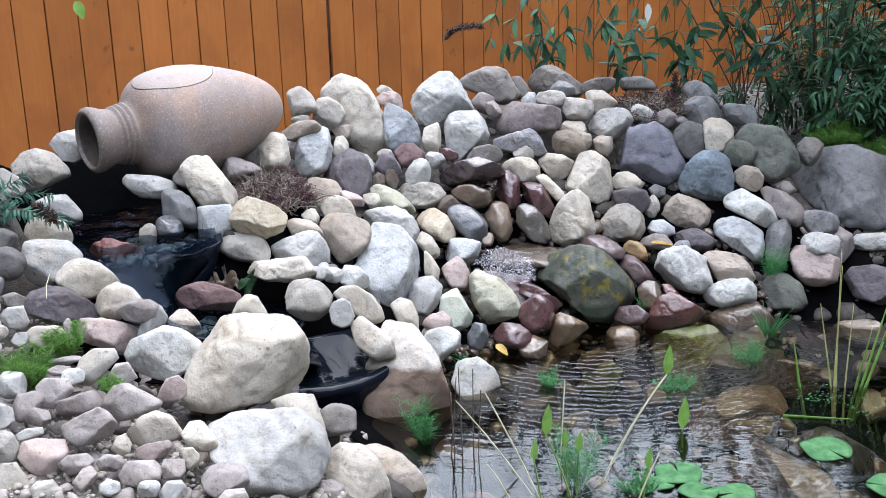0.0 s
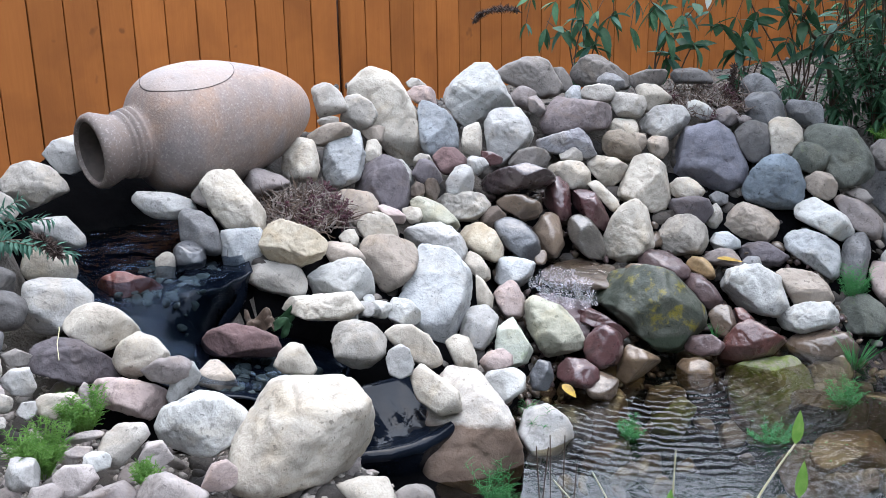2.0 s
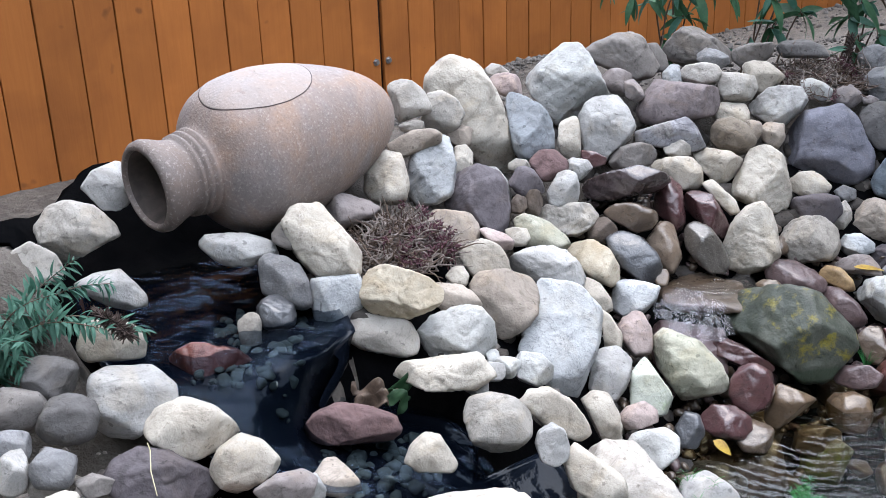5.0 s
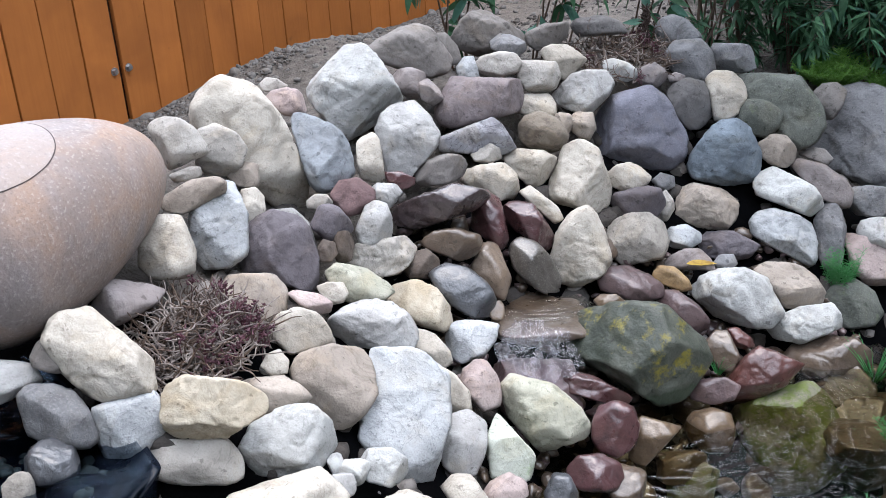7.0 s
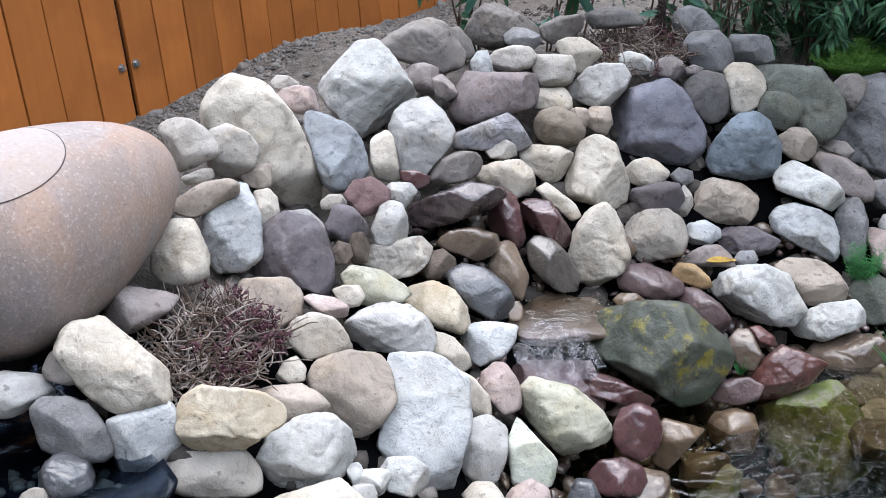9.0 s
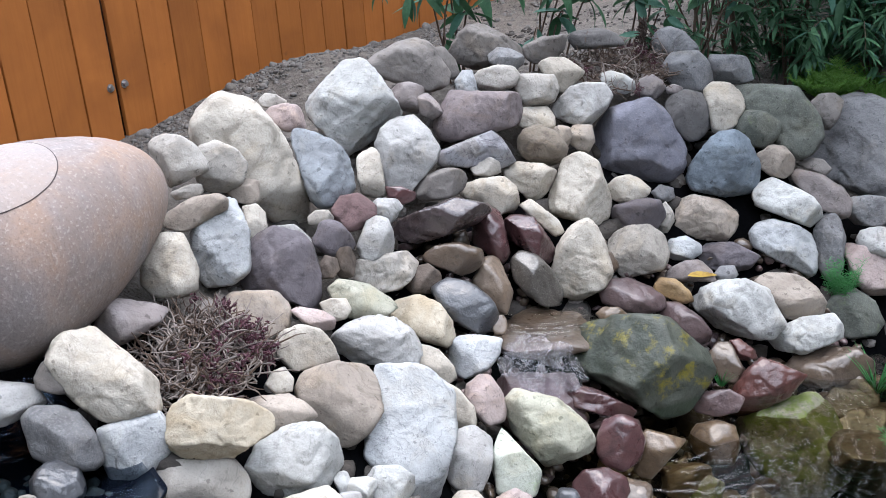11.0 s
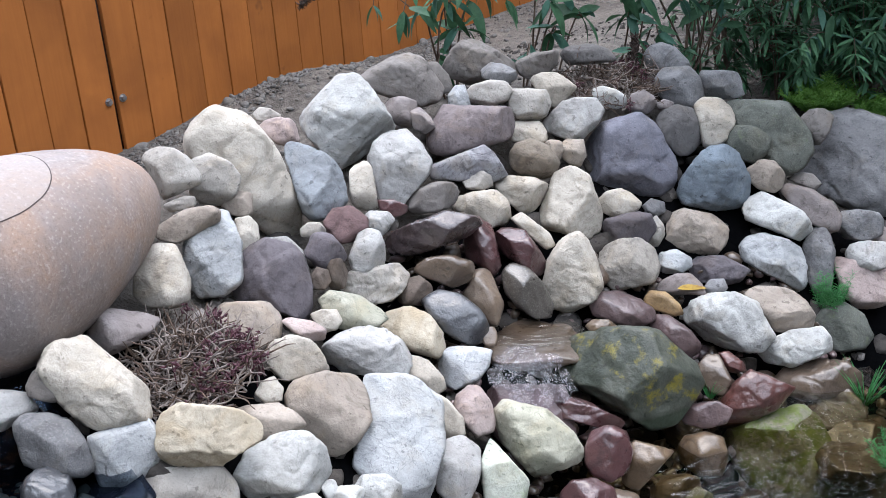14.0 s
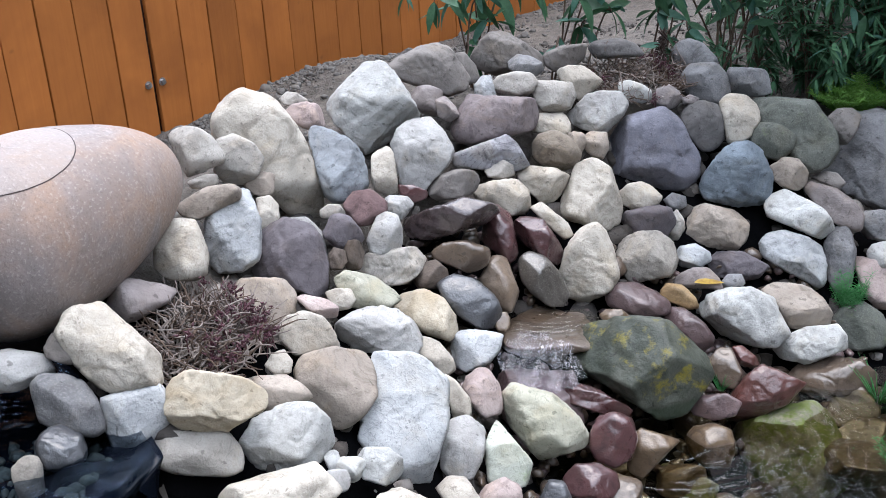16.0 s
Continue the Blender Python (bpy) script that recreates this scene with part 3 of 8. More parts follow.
# ---- fence ----
def build_fence():
    root = empty("fence", pose(*FENCE_AT, 0, 0, FENCE_TURN), "orange-brown stained vertical board fence behind the rockery", "fence", kind="structure")
    meshes = []
    for w in (BOARD - 0.0045, BOARD - 0.006):
        bm = box_bm(w, 0.02, 1.10, 0.003, (BOARD / 2, 0.0, 0.95))
        me = bpy.data.meshes.new("board")
        bm.to_mesh(me)
        bm.free()
        me.materials.append(FENCE)
        meshes.append(me)
    for k in range(-26, 40):
        ob = part("board", meshes[1 if k in (-1, 0, 8, 9) else 0], None, root)
        ob.location = (k * BOARD + (0.008 if k >= 0 else -0.006), 0.0015 * math.sin(k * 2.7), 0.0)
    for k, z in ((0, 0.62), (0, 1.05), (0, 1.36)):
        rail = box_bm(66 * BOARD, 0.04, 0.09, 0.004, ((-26 + 33) * BOARD, 0.0335, z))
        part("rail", rail, FENCE_BACK, root)
    back = box_bm(66 * BOARD, 0.008, 1.06, 0, ((-26 + 33) * BOARD, 0.0175, 0.94))
    part("backing_board", back, FENCE_BACK, root)
    for k in range(-18, 40, 9):
        part("post", box_bm(0.09, 0.09, 1.2, 0.004, (k * BOARD, 0.105, 0.88)), FENCE_BACK, root)
    for x in (-0.033, 0.031):
        bm = bmesh.new()
        bmesh.ops.create_cone(bm, segments=6, radius1=0.011, radius2=0.010, depth=0.012, cap_ends=True)
        bmesh.ops.create_cone(bm, segments=20, radius1=0.015, radius2=0.015, depth=0.003, cap_ends=True, matrix=Matrix.Translation((0, 0, -0.006)))
        bolt = part("bolt", bm, STEEL, root, "galvanised hexagon bolt")
        bolt.data.polygons.foreach_set("use_smooth", [False] * len(bolt.data.polygons))
        bolt.matrix_local = pose(x, -0.018, 0.803, 90, 0, 0)
    return root


fence = build_fence()

# ---- stones ----
SPHERES = {}


def sphere(level):
    if level not in SPHERES:
        bm = bmesh.new()
        bmesh.ops.create_icosphere(bm, subdivisions=level, radius=1.0)
        SPHERES[level] = (np.array([v.co[:] for v in bm.verts]), [tuple(v.index for v in f.verts) for f in bm.faces])
        bm.free()
    return SPHERES[level]


def stone_shape(size, box, taper, seed, level=4, wear=1.0):
    """A boulder: a lopsided rounded block, split by flat breaks, then worn by noise at several scales."""
    rng = np.random.default_rng(seed)
    p, faces = sphere(level)
    n = 2.0 + 2.2 * box
    p = p / (np.abs(p) ** n).sum(1, keepdims=True) ** (1 / n)
    for k in range(3):
        axis, lean = rng.normal(size=3), rng.normal(size=3)
        axis, lean = axis / np.linalg.norm(axis), lean / np.linalg.norm(lean)
        p = p * (1 + rng.uniform(0.05, 0.20) * (p @ axis))[:, None] + 0.12 * np.outer(p @ lean, axis)
    soft = 0.006 + 0.018 * (1 - box)
    for _ in range(int(10 + 10 * box)):
        normal = rng.normal(size=3)
        normal /= np.linalg.norm(normal)
        over = (p @ normal - (p @ normal).max() * rng.uniform(0.60, 0.93)) / soft
        push = soft * np.where(over > 20, over, np.log1p(np.exp(np.minimum(over, 20))))
        p = p - normal * (push * rng.uniform(0.85, 1.0))[:, None]
    span = np.array([(p[:, i].max() - p[:, i].min()) / 2 for i in range(3)])
    mid = np.array([(p[:, i].max() + p[:, i].min()) / 2 for i in range(3)])
    p = (p - mid) / span
    p = p * np.stack([1 - taper * p[:, 1], np.ones(len(p)), 1 - 0.5 * taper * p[:, 1]], 1) / np.array([1 + abs(taper) * 0.55, 1, 1])
    half = np.array(size) / 2
    q = p * half
    scale, off = max(half), rng.uniform(-50, 50, 3)
    bed = rng.normal(size=3)
    bed /= np.linalg.norm(bed)
    ledge = rng.uniform(0.0, 0.035) * (0.4 + box)
    out = np.empty_like(q)
    lengths = np.linalg.norm(p, axis=1)
    for i, v in enumerate(q):
        a = Vector(v / scale + off)
        chip = max(0.0, noise.noise(a * 2.6 + Vector((4, 8, 1))) - 0.18)
        d = 0.055 * noise.noise(a * 1.3) + 0.04 * noise.noise(a * 3.1) + 0.018 * noise.noise(a * 7.0) - 0.10 * chip - 0.03 * abs(noise.noise(a * 4.7)) + 0.012 * noise.noise(a * 15.0) + 0.006 * noise.noise(a * 32.0)
        s = 3.2 * (v @ bed) / scale + 0.9 * noise.noise(a * 1.1) + off[0]
        s = s - math.floor(s)
        d += ledge * (s if s < 0.86 else (1 - s) * 6.1) - 0.035 * max(0.0, 1 - 9 * abs(noise.noise(a * 1.9 + Vector((7, 3, 5)))))
        out[i] = v * (1 + wear * d / max(0.5, lengths[i]))
    low, high = out.min(0), out.max(0)
    out = (out - (low + high) / 2) * (np.array(size) / (high - low))
    return out, faces


LOOK = {"dusty": "dusty pinkish beige", "white": "white limestone", "bluewhite": "bluish white marbled", "lightgrey": "light grey", "cream": "cream sandstone", "yellow": "pale yellow sandstone", "greige": "grey-beige",
        "tan": "tan sandstone", "greentan": "greenish tan", "ochretan": "ochre-tan", "ochre": "damp ochre yellow", "pink": "pale pink quartzite", "pinkgrey": "pinkish grey", "grey": "plain grey",
        "greybrown": "grey-brown", "dgrey": "dark grey", "brown": "dark brown", "steel": "steel grey", "slate": "dark blue-grey slate", "blue": "blue-grey", "purple": "dark purple-grey",
        "plum": "plum-grey", "banded": "banded grey", "maroon": "maroon", "speck": "speckled grey-beige", "greengrey": "greenish grey lichened", "greenwhite": "pale algae-tinged",
        "half": "cream brown-footed", "moss": "dark mossy green", "algae": "green algae-covered", "wetmaroon": "wet dark maroon", "wetplum": "wet dark plum-coloured",
        "wetred": "wet red sandstone", "wetdred": "sunken dark red", "wetpink": "wet pinkish", "wetbrown": "wet brown", "wetdark": "wet dark speckled", "wettan": "wet tan", "wetochre": "wet ochre-brown", "wetslate": "wet slate-grey"}


def broken_shape(size, sides, edge, seed, level=4):
    """A boulder trimmed by flat sides, each given by its bearing in degrees and its distance in millimetres, then broken and worn."""
    rng = np.random.default_rng(seed)
    p, faces = sphere(level)
    bearing, reach = np.radians([a for a, _ in sides]), np.array([d for _, d in sides]) / 1000
    sharp, round_off = 16 + 26 * edge, 2.3 + 1.5 * edge
    towards = np.maximum(np.cos(np.arctan2(p[:, 1], p[:, 0])[:, None] - bearing), 0) / reach
    rim = (towards ** sharp).sum(1) ** (-1 / sharp)
    p = p * ((np.hypot(p[:, 0], p[:, 1]) / rim) ** round_off + (np.abs(p[:, 2]) / (size[2] / 2)) ** round_off)[:, None] ** (-1 / round_off)
    scale = max(size) / 2
    soft = scale * (0.008 + 0.035 * (1 - edge))
    for _ in range(int(6 + 7 * edge)):
        tilt, turn = radians(rng.uniform(6, 66)), rng.uniform(-math.pi, math.pi)
        normal = np.array([math.sin(tilt) * math.cos(turn), math.sin(tilt) * math.sin(turn), math.cos(tilt) * (1 if rng.random() < 0.75 else -1)])
        along = p @ normal
        over = (along - along.max() * rng.uniform(0.66, 0.93)) / soft
        p = p - normal * (soft * np.where(over > 20, over, np.log1p(np.exp(np.minimum(over, 20)))) * rng.uniform(0.8, 1.0))[:, None]
    off = rng.uniform(-50, 50, 3)
    bed = rng.normal(size=3)
    bed /= np.linalg.norm(bed)
    ledge = rng.uniform(0.0, 0.03) * (0.3 + edge)
    out = np.empty_like(p)
    for i, v in enumerate(p):
        a = Vector(v / scale + off)
        chip = max(0.0, noise.noise(a * 2.9 + Vector((4, 8, 1))) - 0.2)
        d = 0.024 * noise.noise(a * 1.4) + 0.018 * noise.noise(a * 3.3) + 0.012 * noise.noise(a * 7.0) + 0.010 * noise.noise(a * 15.0) + 0.007 * noise.noise(a * 32.0) - 0.07 * chip - 0.02 * abs(noise.noise(a * 5.1))
        s = 3.2 * (v @ bed) / scale + 0.9 * noise.noise(a * 1.1) + off[0]
        s = s - math.floor(s)
        d += ledge * (s if s < 0.86 else (1 - s) * 6.1) - 0.03 * max(0.0, 1 - 11 * abs(noise.noise(a * 1.9 + Vector((7, 3, 5)))))
        out[i] = v + v * (scale * d / max(0.3 * scale, math.sqrt(v @ v)))
    low, high = out.min(0), out.max(0)
    return (out - (low + high) / 2) * (np.array(size) / (high - low)), faces


def named_stone(colour, at, turn, size, verts, faces):
    big = max(size)
    kind = "boulder" if big > 0.27 else ("slab" if min(size) < 0.3 * big else ("rock" if big > 0.1 else "pebble"))
    ob = new(kind, mesh_of(kind, verts, faces, ROCKS[colour]))
    ob.matrix_world = pose(*at, *turn)
    x, y, z = at
    if z < WATER - 0.02:
        where = "under the pond water"
    elif colour.startswith("wet"):
        where = "in the stream bed"
    elif y < 2.75 and x < 0.1:
        where = "on the low gravelly bank"
    elif z > 0.8:
        where = "on top of the rockery"
    else:
        where = "stacked in the rockery bank"
    return tagged(ob, f"{LOOK[colour]} {kind} {where}", "rock", "rockery stones")


def level_for(big):
    return 5 if big > 0.19 else (4 if big > 0.05 else 3)


def round_stone(colour, at, size, turn, box, taper, seed):
    verts, faces = stone_shape(size, box, taper, seed, level_for(max(size)))
    return named_stone(colour, at, turn, size, verts, faces)


def broken_stone(colour, at, turn, size, sides, edge, seed):
    verts, faces = broken_shape(size, sides, edge, seed, level_for(max(size)))
    return named_stone(colour, at, turn, size, verts, faces)


broken_stone("cream", (-0.351, 4.500, 0.870), (71, 7, -4), (0.310, 0.362, 0.286), ((-172, 134), (-134, 70), (-104, 140), (-58, 210), (5, 134), (22, 102), (38, 102), (77, 151), (121, 186), (148, 174)), 0.65, 11)
broken_stone("greige", (-0.524, 4.241, 0.984), (72, 8, -1), (0.139, 0.126, 0.113), ((-152, 43), (-65, 47), (0, 66), (31, 53), (56, 51), (82, 56), (101, 65), (158, 74)), 0.65, 48)
broken_stone("greige", (-0.428, 4.323, 0.927), (71, 7, -3), (0.128, 0.131, 0.110), ((-135, 63), (-99, 60), (-56, 57), (-15, 57), (36, 54), (67, 53), (108, 63), (175, 58)), 0.65, 85)
broken_stone("greige", (-0.516, 4.178, 0.928), (70, 8, -1), (0.075, 0.038, 0.040), ((-142, 29), (-83, 15), (-63, 17), (8, 36), (90, 18), (113, 13)), 0.65, 122)
broken_stone("tan", (-0.385, 4.310, 0.859), (70, 7, -4), (0.081, 0.070, 0.064), ((-130, 26), (-103, 27), (-51, 42), (0, 39), (79, 34), (130, 24)), 0.65, 159)
broken_stone("tan", (-0.507, 4.139, 0.890), (69, 8, -2), (0.155, 0.090, 0.095), ((-156, 74), (-101, 48), (-61, 30), (0, 74), (65, 61), (100, 34), (122, 30)), 0.65, 196)
broken_stone("bluewhite", (-0.459, 4.137, 0.809), (67, 8, -3), (0.141, 0.212, 0.148), ((-169, 68), (-132, 94), (-86, 99), (-54, 94), (0, 67), (22, 68), (56, 94), (133, 65), (171, 65)), 0.85, 233)
broken_stone("cream", (-0.372, 4.230, 0.807), (68, 7, -5), (0.062, 0.093, 0.065), ((-169, 23), (-66, 36), (-37, 30), (7, 28), (45, 35), (101, 43)), 0.65, 270)
broken_stone("cream", (-0.573, 3.980, 0.840), (66, 9, -1), (0.126, 0.144, 0.115), ((-175, 60), (-131, 69), (-90, 69), (-62, 75), (-4, 61), (22, 53), (90, 69), (127, 67), (161, 58)), 0.65, 307)
broken_stone("purple", (-0.330, 4.143, 0.718), (66, 7, -6), (0.195, 0.203, 0.170), ((-154, 92), (-106, 71), (-24, 112), (-3, 94), (17, 84), (39, 88), (77, 91), (120, 94), (167, 86)), 0.85, 344)
broken_stone("lightgrey", (-0.278, 4.242, 0.721), (67, 7, -7), (0.106, 0.115, 0.094), ((-144, 12), (-129, 17), (-19, 57), (19, 39), (47, 40), (95, 55)), 0.85, 381)
broken_stone("pink", (-0.239, 4.620, 0.939), (73, 6, -6), (0.119, 0.081, 0.084), ((-142, 42), (-116, 32), (-95, 35), (-50, 54), (19, 47), (76, 39), (103, 36), (141, 48)), 0.85, 418)
broken_stone("greige", (-0.263, 4.671, 0.976), (74, 6, -5), (0.081, 0.042, 0.045), ((-145, 32), (-101, 21), (-83, 20), (-17, 37), (59, 20), (84, 18), (133, 27)), 0.65, 455)
broken_stone("white", (-0.028, 4.750, 0.906), (74, 5, -10), (0.282, 0.279, 0.239), ((-158, 122), (-133, 108), (-56, 106), (-27, 128), (35, 107), (54, 120), (98, 129), (138, 107)), 0.85, 492)
broken_stone("steel", (-0.169, 4.443, 0.843), (70, 6, -8), (0.171, 0.213, 0.163), ((-163, 55), (-139, 76), (-90, 102), (-64, 100), (-42, 97), (0, 82), (18, 70), (45, 69), (67, 76), (83, 93), (158, 105)), 0.85, 529)
broken_stone("cream", (-0.039, 4.477, 0.801), (70, 5, -10), (0.080, 0.136, 0.084), ((-180, 38), (-162, 41), (-112, 59), (-82, 65), (10, 30), (40, 45), (114, 57), (139, 54)), 0.65, 566)
broken_stone("lightgrey", (0.088, 4.606, 0.784), (71, 4, -12), (0.186, 0.240, 0.181), ((-165, 81), (-99, 116), (-53, 82), (-39, 69), (-17, 79), (31, 88), (47, 95), (96, 113), (129, 106), (158, 97)), 0.85, 603)
broken_stone("wetmaroon", (0.029, 4.442, 0.736), (69, 4, -12), (0.085, 0.053, 0.056), ((-163, 32), (-107, 24), (-68, 24), (0, 41), (68, 24), (90, 25)), 0.85, 640)
broken_stone("maroon", (-0.115, 4.334, 0.753), (68, 5, -10), (0.118, 0.101, 0.093), ((-158, 50), (-121, 46), (-75, 44), (-37, 49), (0, 56), (55, 47), (99, 46), (149, 52)), 0.85, 677)
broken_stone("greige", (-0.206, 4.292, 0.770), (68, 6, -8), (0.067, 0.040, 0.043), ((-171, 32), (-96, 20), (-79, 18), (-32, 28), (39, 24), (90, 19), (131, 22)), 0.65, 714)
broken_stone("purple", (-0.188, 4.220, 0.733), (67, 6, -9), (0.109, 0.106, 0.092), ((-130, 35), (-72, 50), (-34, 48), (25, 44), (42, 40), (76, 46), (108, 52), (150, 52), (172, 51)), 0.85, 751)
broken_stone("lightgrey", (-0.025, 4.369, 0.729), (68, 5, -11), (0.089, 0.070, 0.068), ((-157, 34), (-124, 23), (-45, 31), (-31, 31), (41, 40), (88, 33), (131, 39)), 0.85, 788)
broken_stone("lightgrey", (-0.076, 4.273, 0.692), (66, 5, -11), (0.097, 0.129, 0.096), ((-160, 49), (-117, 58), (-74, 58), (-24, 49), (2, 46), (23, 50), (76, 60), (118, 54), (158, 40)), 0.85, 825)
broken_stone("brown", (-0.212, 4.154, 0.695), (65, 6, -9), (0.049, 0.058, 0.045), ((-171, 22), (-90, 28), (-34, 23), (14, 21), (76, 24), (149, 24)), 0.65, 862)
broken_stone("greybrown", (0.297, 4.968, 0.939), (75, 3, -14), (0.098, 0.107, 0.087), ((-156, 26), (-90, 51), (-34, 56), (19, 34), (41, 32), (97, 51)), 0.65, 899)
broken_stone("greybrown", (0.160, 4.907, 0.966), (75, 4, -12), (0.282, 0.167, 0.176), ((-108, 60), (-72, 99), (-24, 134), (37, 93), (77, 83), (105, 71), (121, 71), (135, 87)), 0.65, 936)
broken_stone("greybrown", (0.459, 5.049, 0.955), (76, 3, -16), (0.251, 0.148, 0.156), ((-140, 103), (-112, 80), (-82, 66), (-39, 110), (25, 98), (60, 56), (90, 71), (126, 90), (154, 101)), 0.65, 973)
broken_stone("grey", (0.489, 4.941, 0.939), (76, 3, -17), (0.117, 0.072, 0.076), ((-159, 48), (-107, 28), (-55, 44), (15, 50), (63, 32), (85, 32), (131, 45)), 0.65, 1010)
broken_stone("greybrown", (0.643, 5.022, 0.932), (76, 2, -19), (0.143, 0.096, 0.100), ((-171, 66), (-125, 56), (-81, 40), (-45, 42), (-11, 58), (96, 38), (117, 39)), 0.65, 1047)
broken_stone("dgrey", (0.818, 5.018, 0.947), (76, 2, -22), (0.187, 0.071, 0.075), ((-135, 68), (-85, 36), (31, 66), (72, 36), (97, 32), (139, 63)), 0.65, 1084)
broken_stone("grey", (1.092, 5.007, 0.890), (76, 1, -26), (0.167, 0.135, 0.128), ((-153, 67), (-135, 62), (-90, 65), (-45, 82), (22, 61), (45, 50), (70, 53), (114, 69), (153, 76)), 0.65, 1121)
broken_stone("grey", (1.090, 4.911, 0.831), (75, 0, -26), (0.168, 0.139, 0.130), ((-153, 64), (-117, 59), (-93, 63), (-19, 86), (13, 71), (42, 67), (95, 63), (147, 76)), 0.65, 1158)
broken_stone("grey", (1.258, 4.943, 0.810), (75, 0, -28), (0.157, 0.098, 0.104), ((-158, 63), (-98, 45), (-81, 49), (16, 62), (42, 61), (89, 46), (155, 76)), 0.65, 1195)
broken_stone("pinkgrey", (0.137, 4.795, 0.898), (74, 4, -12), (0.105, 0.096, 0.086), ((-142, 31), (-107, 37), (-18, 42), (70, 46), (96, 45), (135, 48)), 0.65, 1232)
broken_stone("pinkgrey", (0.194, 4.753, 0.877), (73, 4, -13), (0.077, 0.080, 0.067), ((-166, 30), (-117, 31), (-53, 36), (25, 26), (48, 23), (115, 38)), 0.65, 1269)
broken_stone("greige", (0.433, 4.880, 0.896), (75, 3, -17), (0.157, 0.089, 0.094), ((-130, 51), (-115, 46), (-73, 36), (-24, 63), (41, 65), (85, 43), (107, 39), (135, 50)), 0.65, 1306)
broken_stone("bluewhite", (0.343, 4.884, 0.898), (74, 3, -15), (0.073, 0.073, 0.062), ((-174, 34), (-96, 35), (-79, 34), (16, 26), (93, 34), (143, 30)), 0.85, 1343)
broken_stone("greige", (0.552, 4.837, 0.857), (74, 2, -19), (0.141, 0.104, 0.103), ((-162, 57), (-143, 51), (-99, 46), (-61, 53), (-20, 59), (21, 67), (88, 50), (162, 70)), 0.65, 1380)
broken_stone("cream", (0.652, 4.890, 0.878), (75, 2, -20), (0.149, 0.115, 0.112), ((-145, 37), (-105, 50), (-41, 47), (56, 51), (90, 55), (119, 67)), 0.65, 1417)
broken_stone("plum", (0.345, 4.770, 0.820), (73, 3, -16), (0.270, 0.160, 0.169), ((-150, 131), (-101, 87), (-73, 55), (-13, 119), (19, 132), (88, 76), (155, 108)), 0.65, 1454)
broken_stone("cream", (0.528, 4.804, 0.779), (72, 2, -19), (0.137, 0.078, 0.083), ((-129, 48), (-99, 31), (-68, 49), (5, 63), (41, 54), (94, 35), (140, 44)), 0.65, 1491)
broken_stone("lightgrey", (0.693, 4.825, 0.798), (73, 1, -21), (0.194, 0.137, 0.139), ((-150, 86), (-112, 67), (-96, 63), (-44, 64), (-22, 76), (37, 91), (88, 66), (107, 61), (137, 60)), 0.85, 1528)
broken_stone("white", (0.833, 4.873, 0.837), (74, 1, -23), (0.117, 0.075, 0.079), ((-164, 46), (-131, 33), (-101, 30), (-65, 43), (8, 52), (56, 33), (74, 29), (104, 40)), 0.85, 1565)
broken_stone("pinkgrey", (0.935, 4.851, 0.815), (74, 1, -24), (0.100, 0.083, 0.078), ((-135, 45), (-83, 37), (-40, 38), (30, 40), (59, 35), (114, 35), (160, 39)), 0.65, 1602)
broken_stone("pinkgrey", (0.999, 4.814, 0.810), (74, 0, -25), (0.056, 0.032, 0.034), ((-156, 23), (-81, 12), (-32, 20), (71, 13), (115, 15)), 0.65, 1639)
broken_stone("slate", (0.860, 4.772, 0.671), (71, 0, -24), (0.305, 0.269, 0.245), ((-162, 141), (-126, 126), (-103, 112), (-74, 143), (-39, 162), (2, 143), (28, 117), (50, 125), (104, 122), (140, 127), (162, 136)), 1.0, 1676)
broken_stone("dgrey", (1.034, 4.785, 0.726), (72, 0, -26), (0.147, 0.166, 0.133), ((-157, 53), (-135, 55), (-81, 79), (-39, 76), (7, 66), (22, 64), (74, 74), (110, 77), (147, 75)), 0.65, 1713)
broken_stone("cream", (1.147, 4.764, 0.744), (73, -1, -28), (0.132, 0.164, 0.125), ((-166, 48), (-96, 77), (-53, 66), (-22, 58), (16, 61), (50, 69), (90, 78), (139, 81)), 0.65, 1750)
broken_stone("greengrey", (1.341, 4.760, 0.671), (72, -2, -30), (0.282, 0.249, 0.226), ((-162, 100), (-127, 89), (-101, 106), (-64, 133), (-30, 138), (13, 122), (39, 109), (87, 115)), 0.65, 1787)
broken_stone("greengrey", (1.224, 4.707, 0.678), (72, -1, -29), (0.169, 0.124, 0.124), ((-122, 51), (-101, 51), (-48, 68), (-11, 76), (51, 65), (84, 57), (117, 61), (158, 72)), 0.65, 1824)
broken_stone("greybrown", (1.526, 4.781, 0.675), (73, -2, -33), (0.107, 0.123, 0.098), ((-169, 45), (-143, 46), (-90, 59), (-31, 42), (-11, 43), (49, 60), (92, 58), (139, 55)), 0.65, 1861)
broken_stone("blue", (1.091, 4.646, 0.605), (70, -1, -28), (0.227, 0.213, 0.188), ((-156, 118), (-101, 100), (-85, 101), (-49, 122), (-5, 109), (25, 95), (57, 103), (99, 95), (132, 83), (147, 80), (164, 93)), 0.85, 1898)
broken_stone("tan", (1.258, 4.625, 0.593), (70, -2, -30), (0.121, 0.106, 0.097), ((-171, 54), (-135, 45), (-101, 45), (-56, 55), (-6, 57), (38, 47), (88, 50), (130, 53)), 0.65, 1935)
broken_stone("greybrown", (1.400, 4.630, 0.552), (70, -3, -32), (0.108, 0.060, 0.064), ((-115, 16), (-40, 44), (41, 34), (81, 27), (114, 31)), 0.65, 1972)
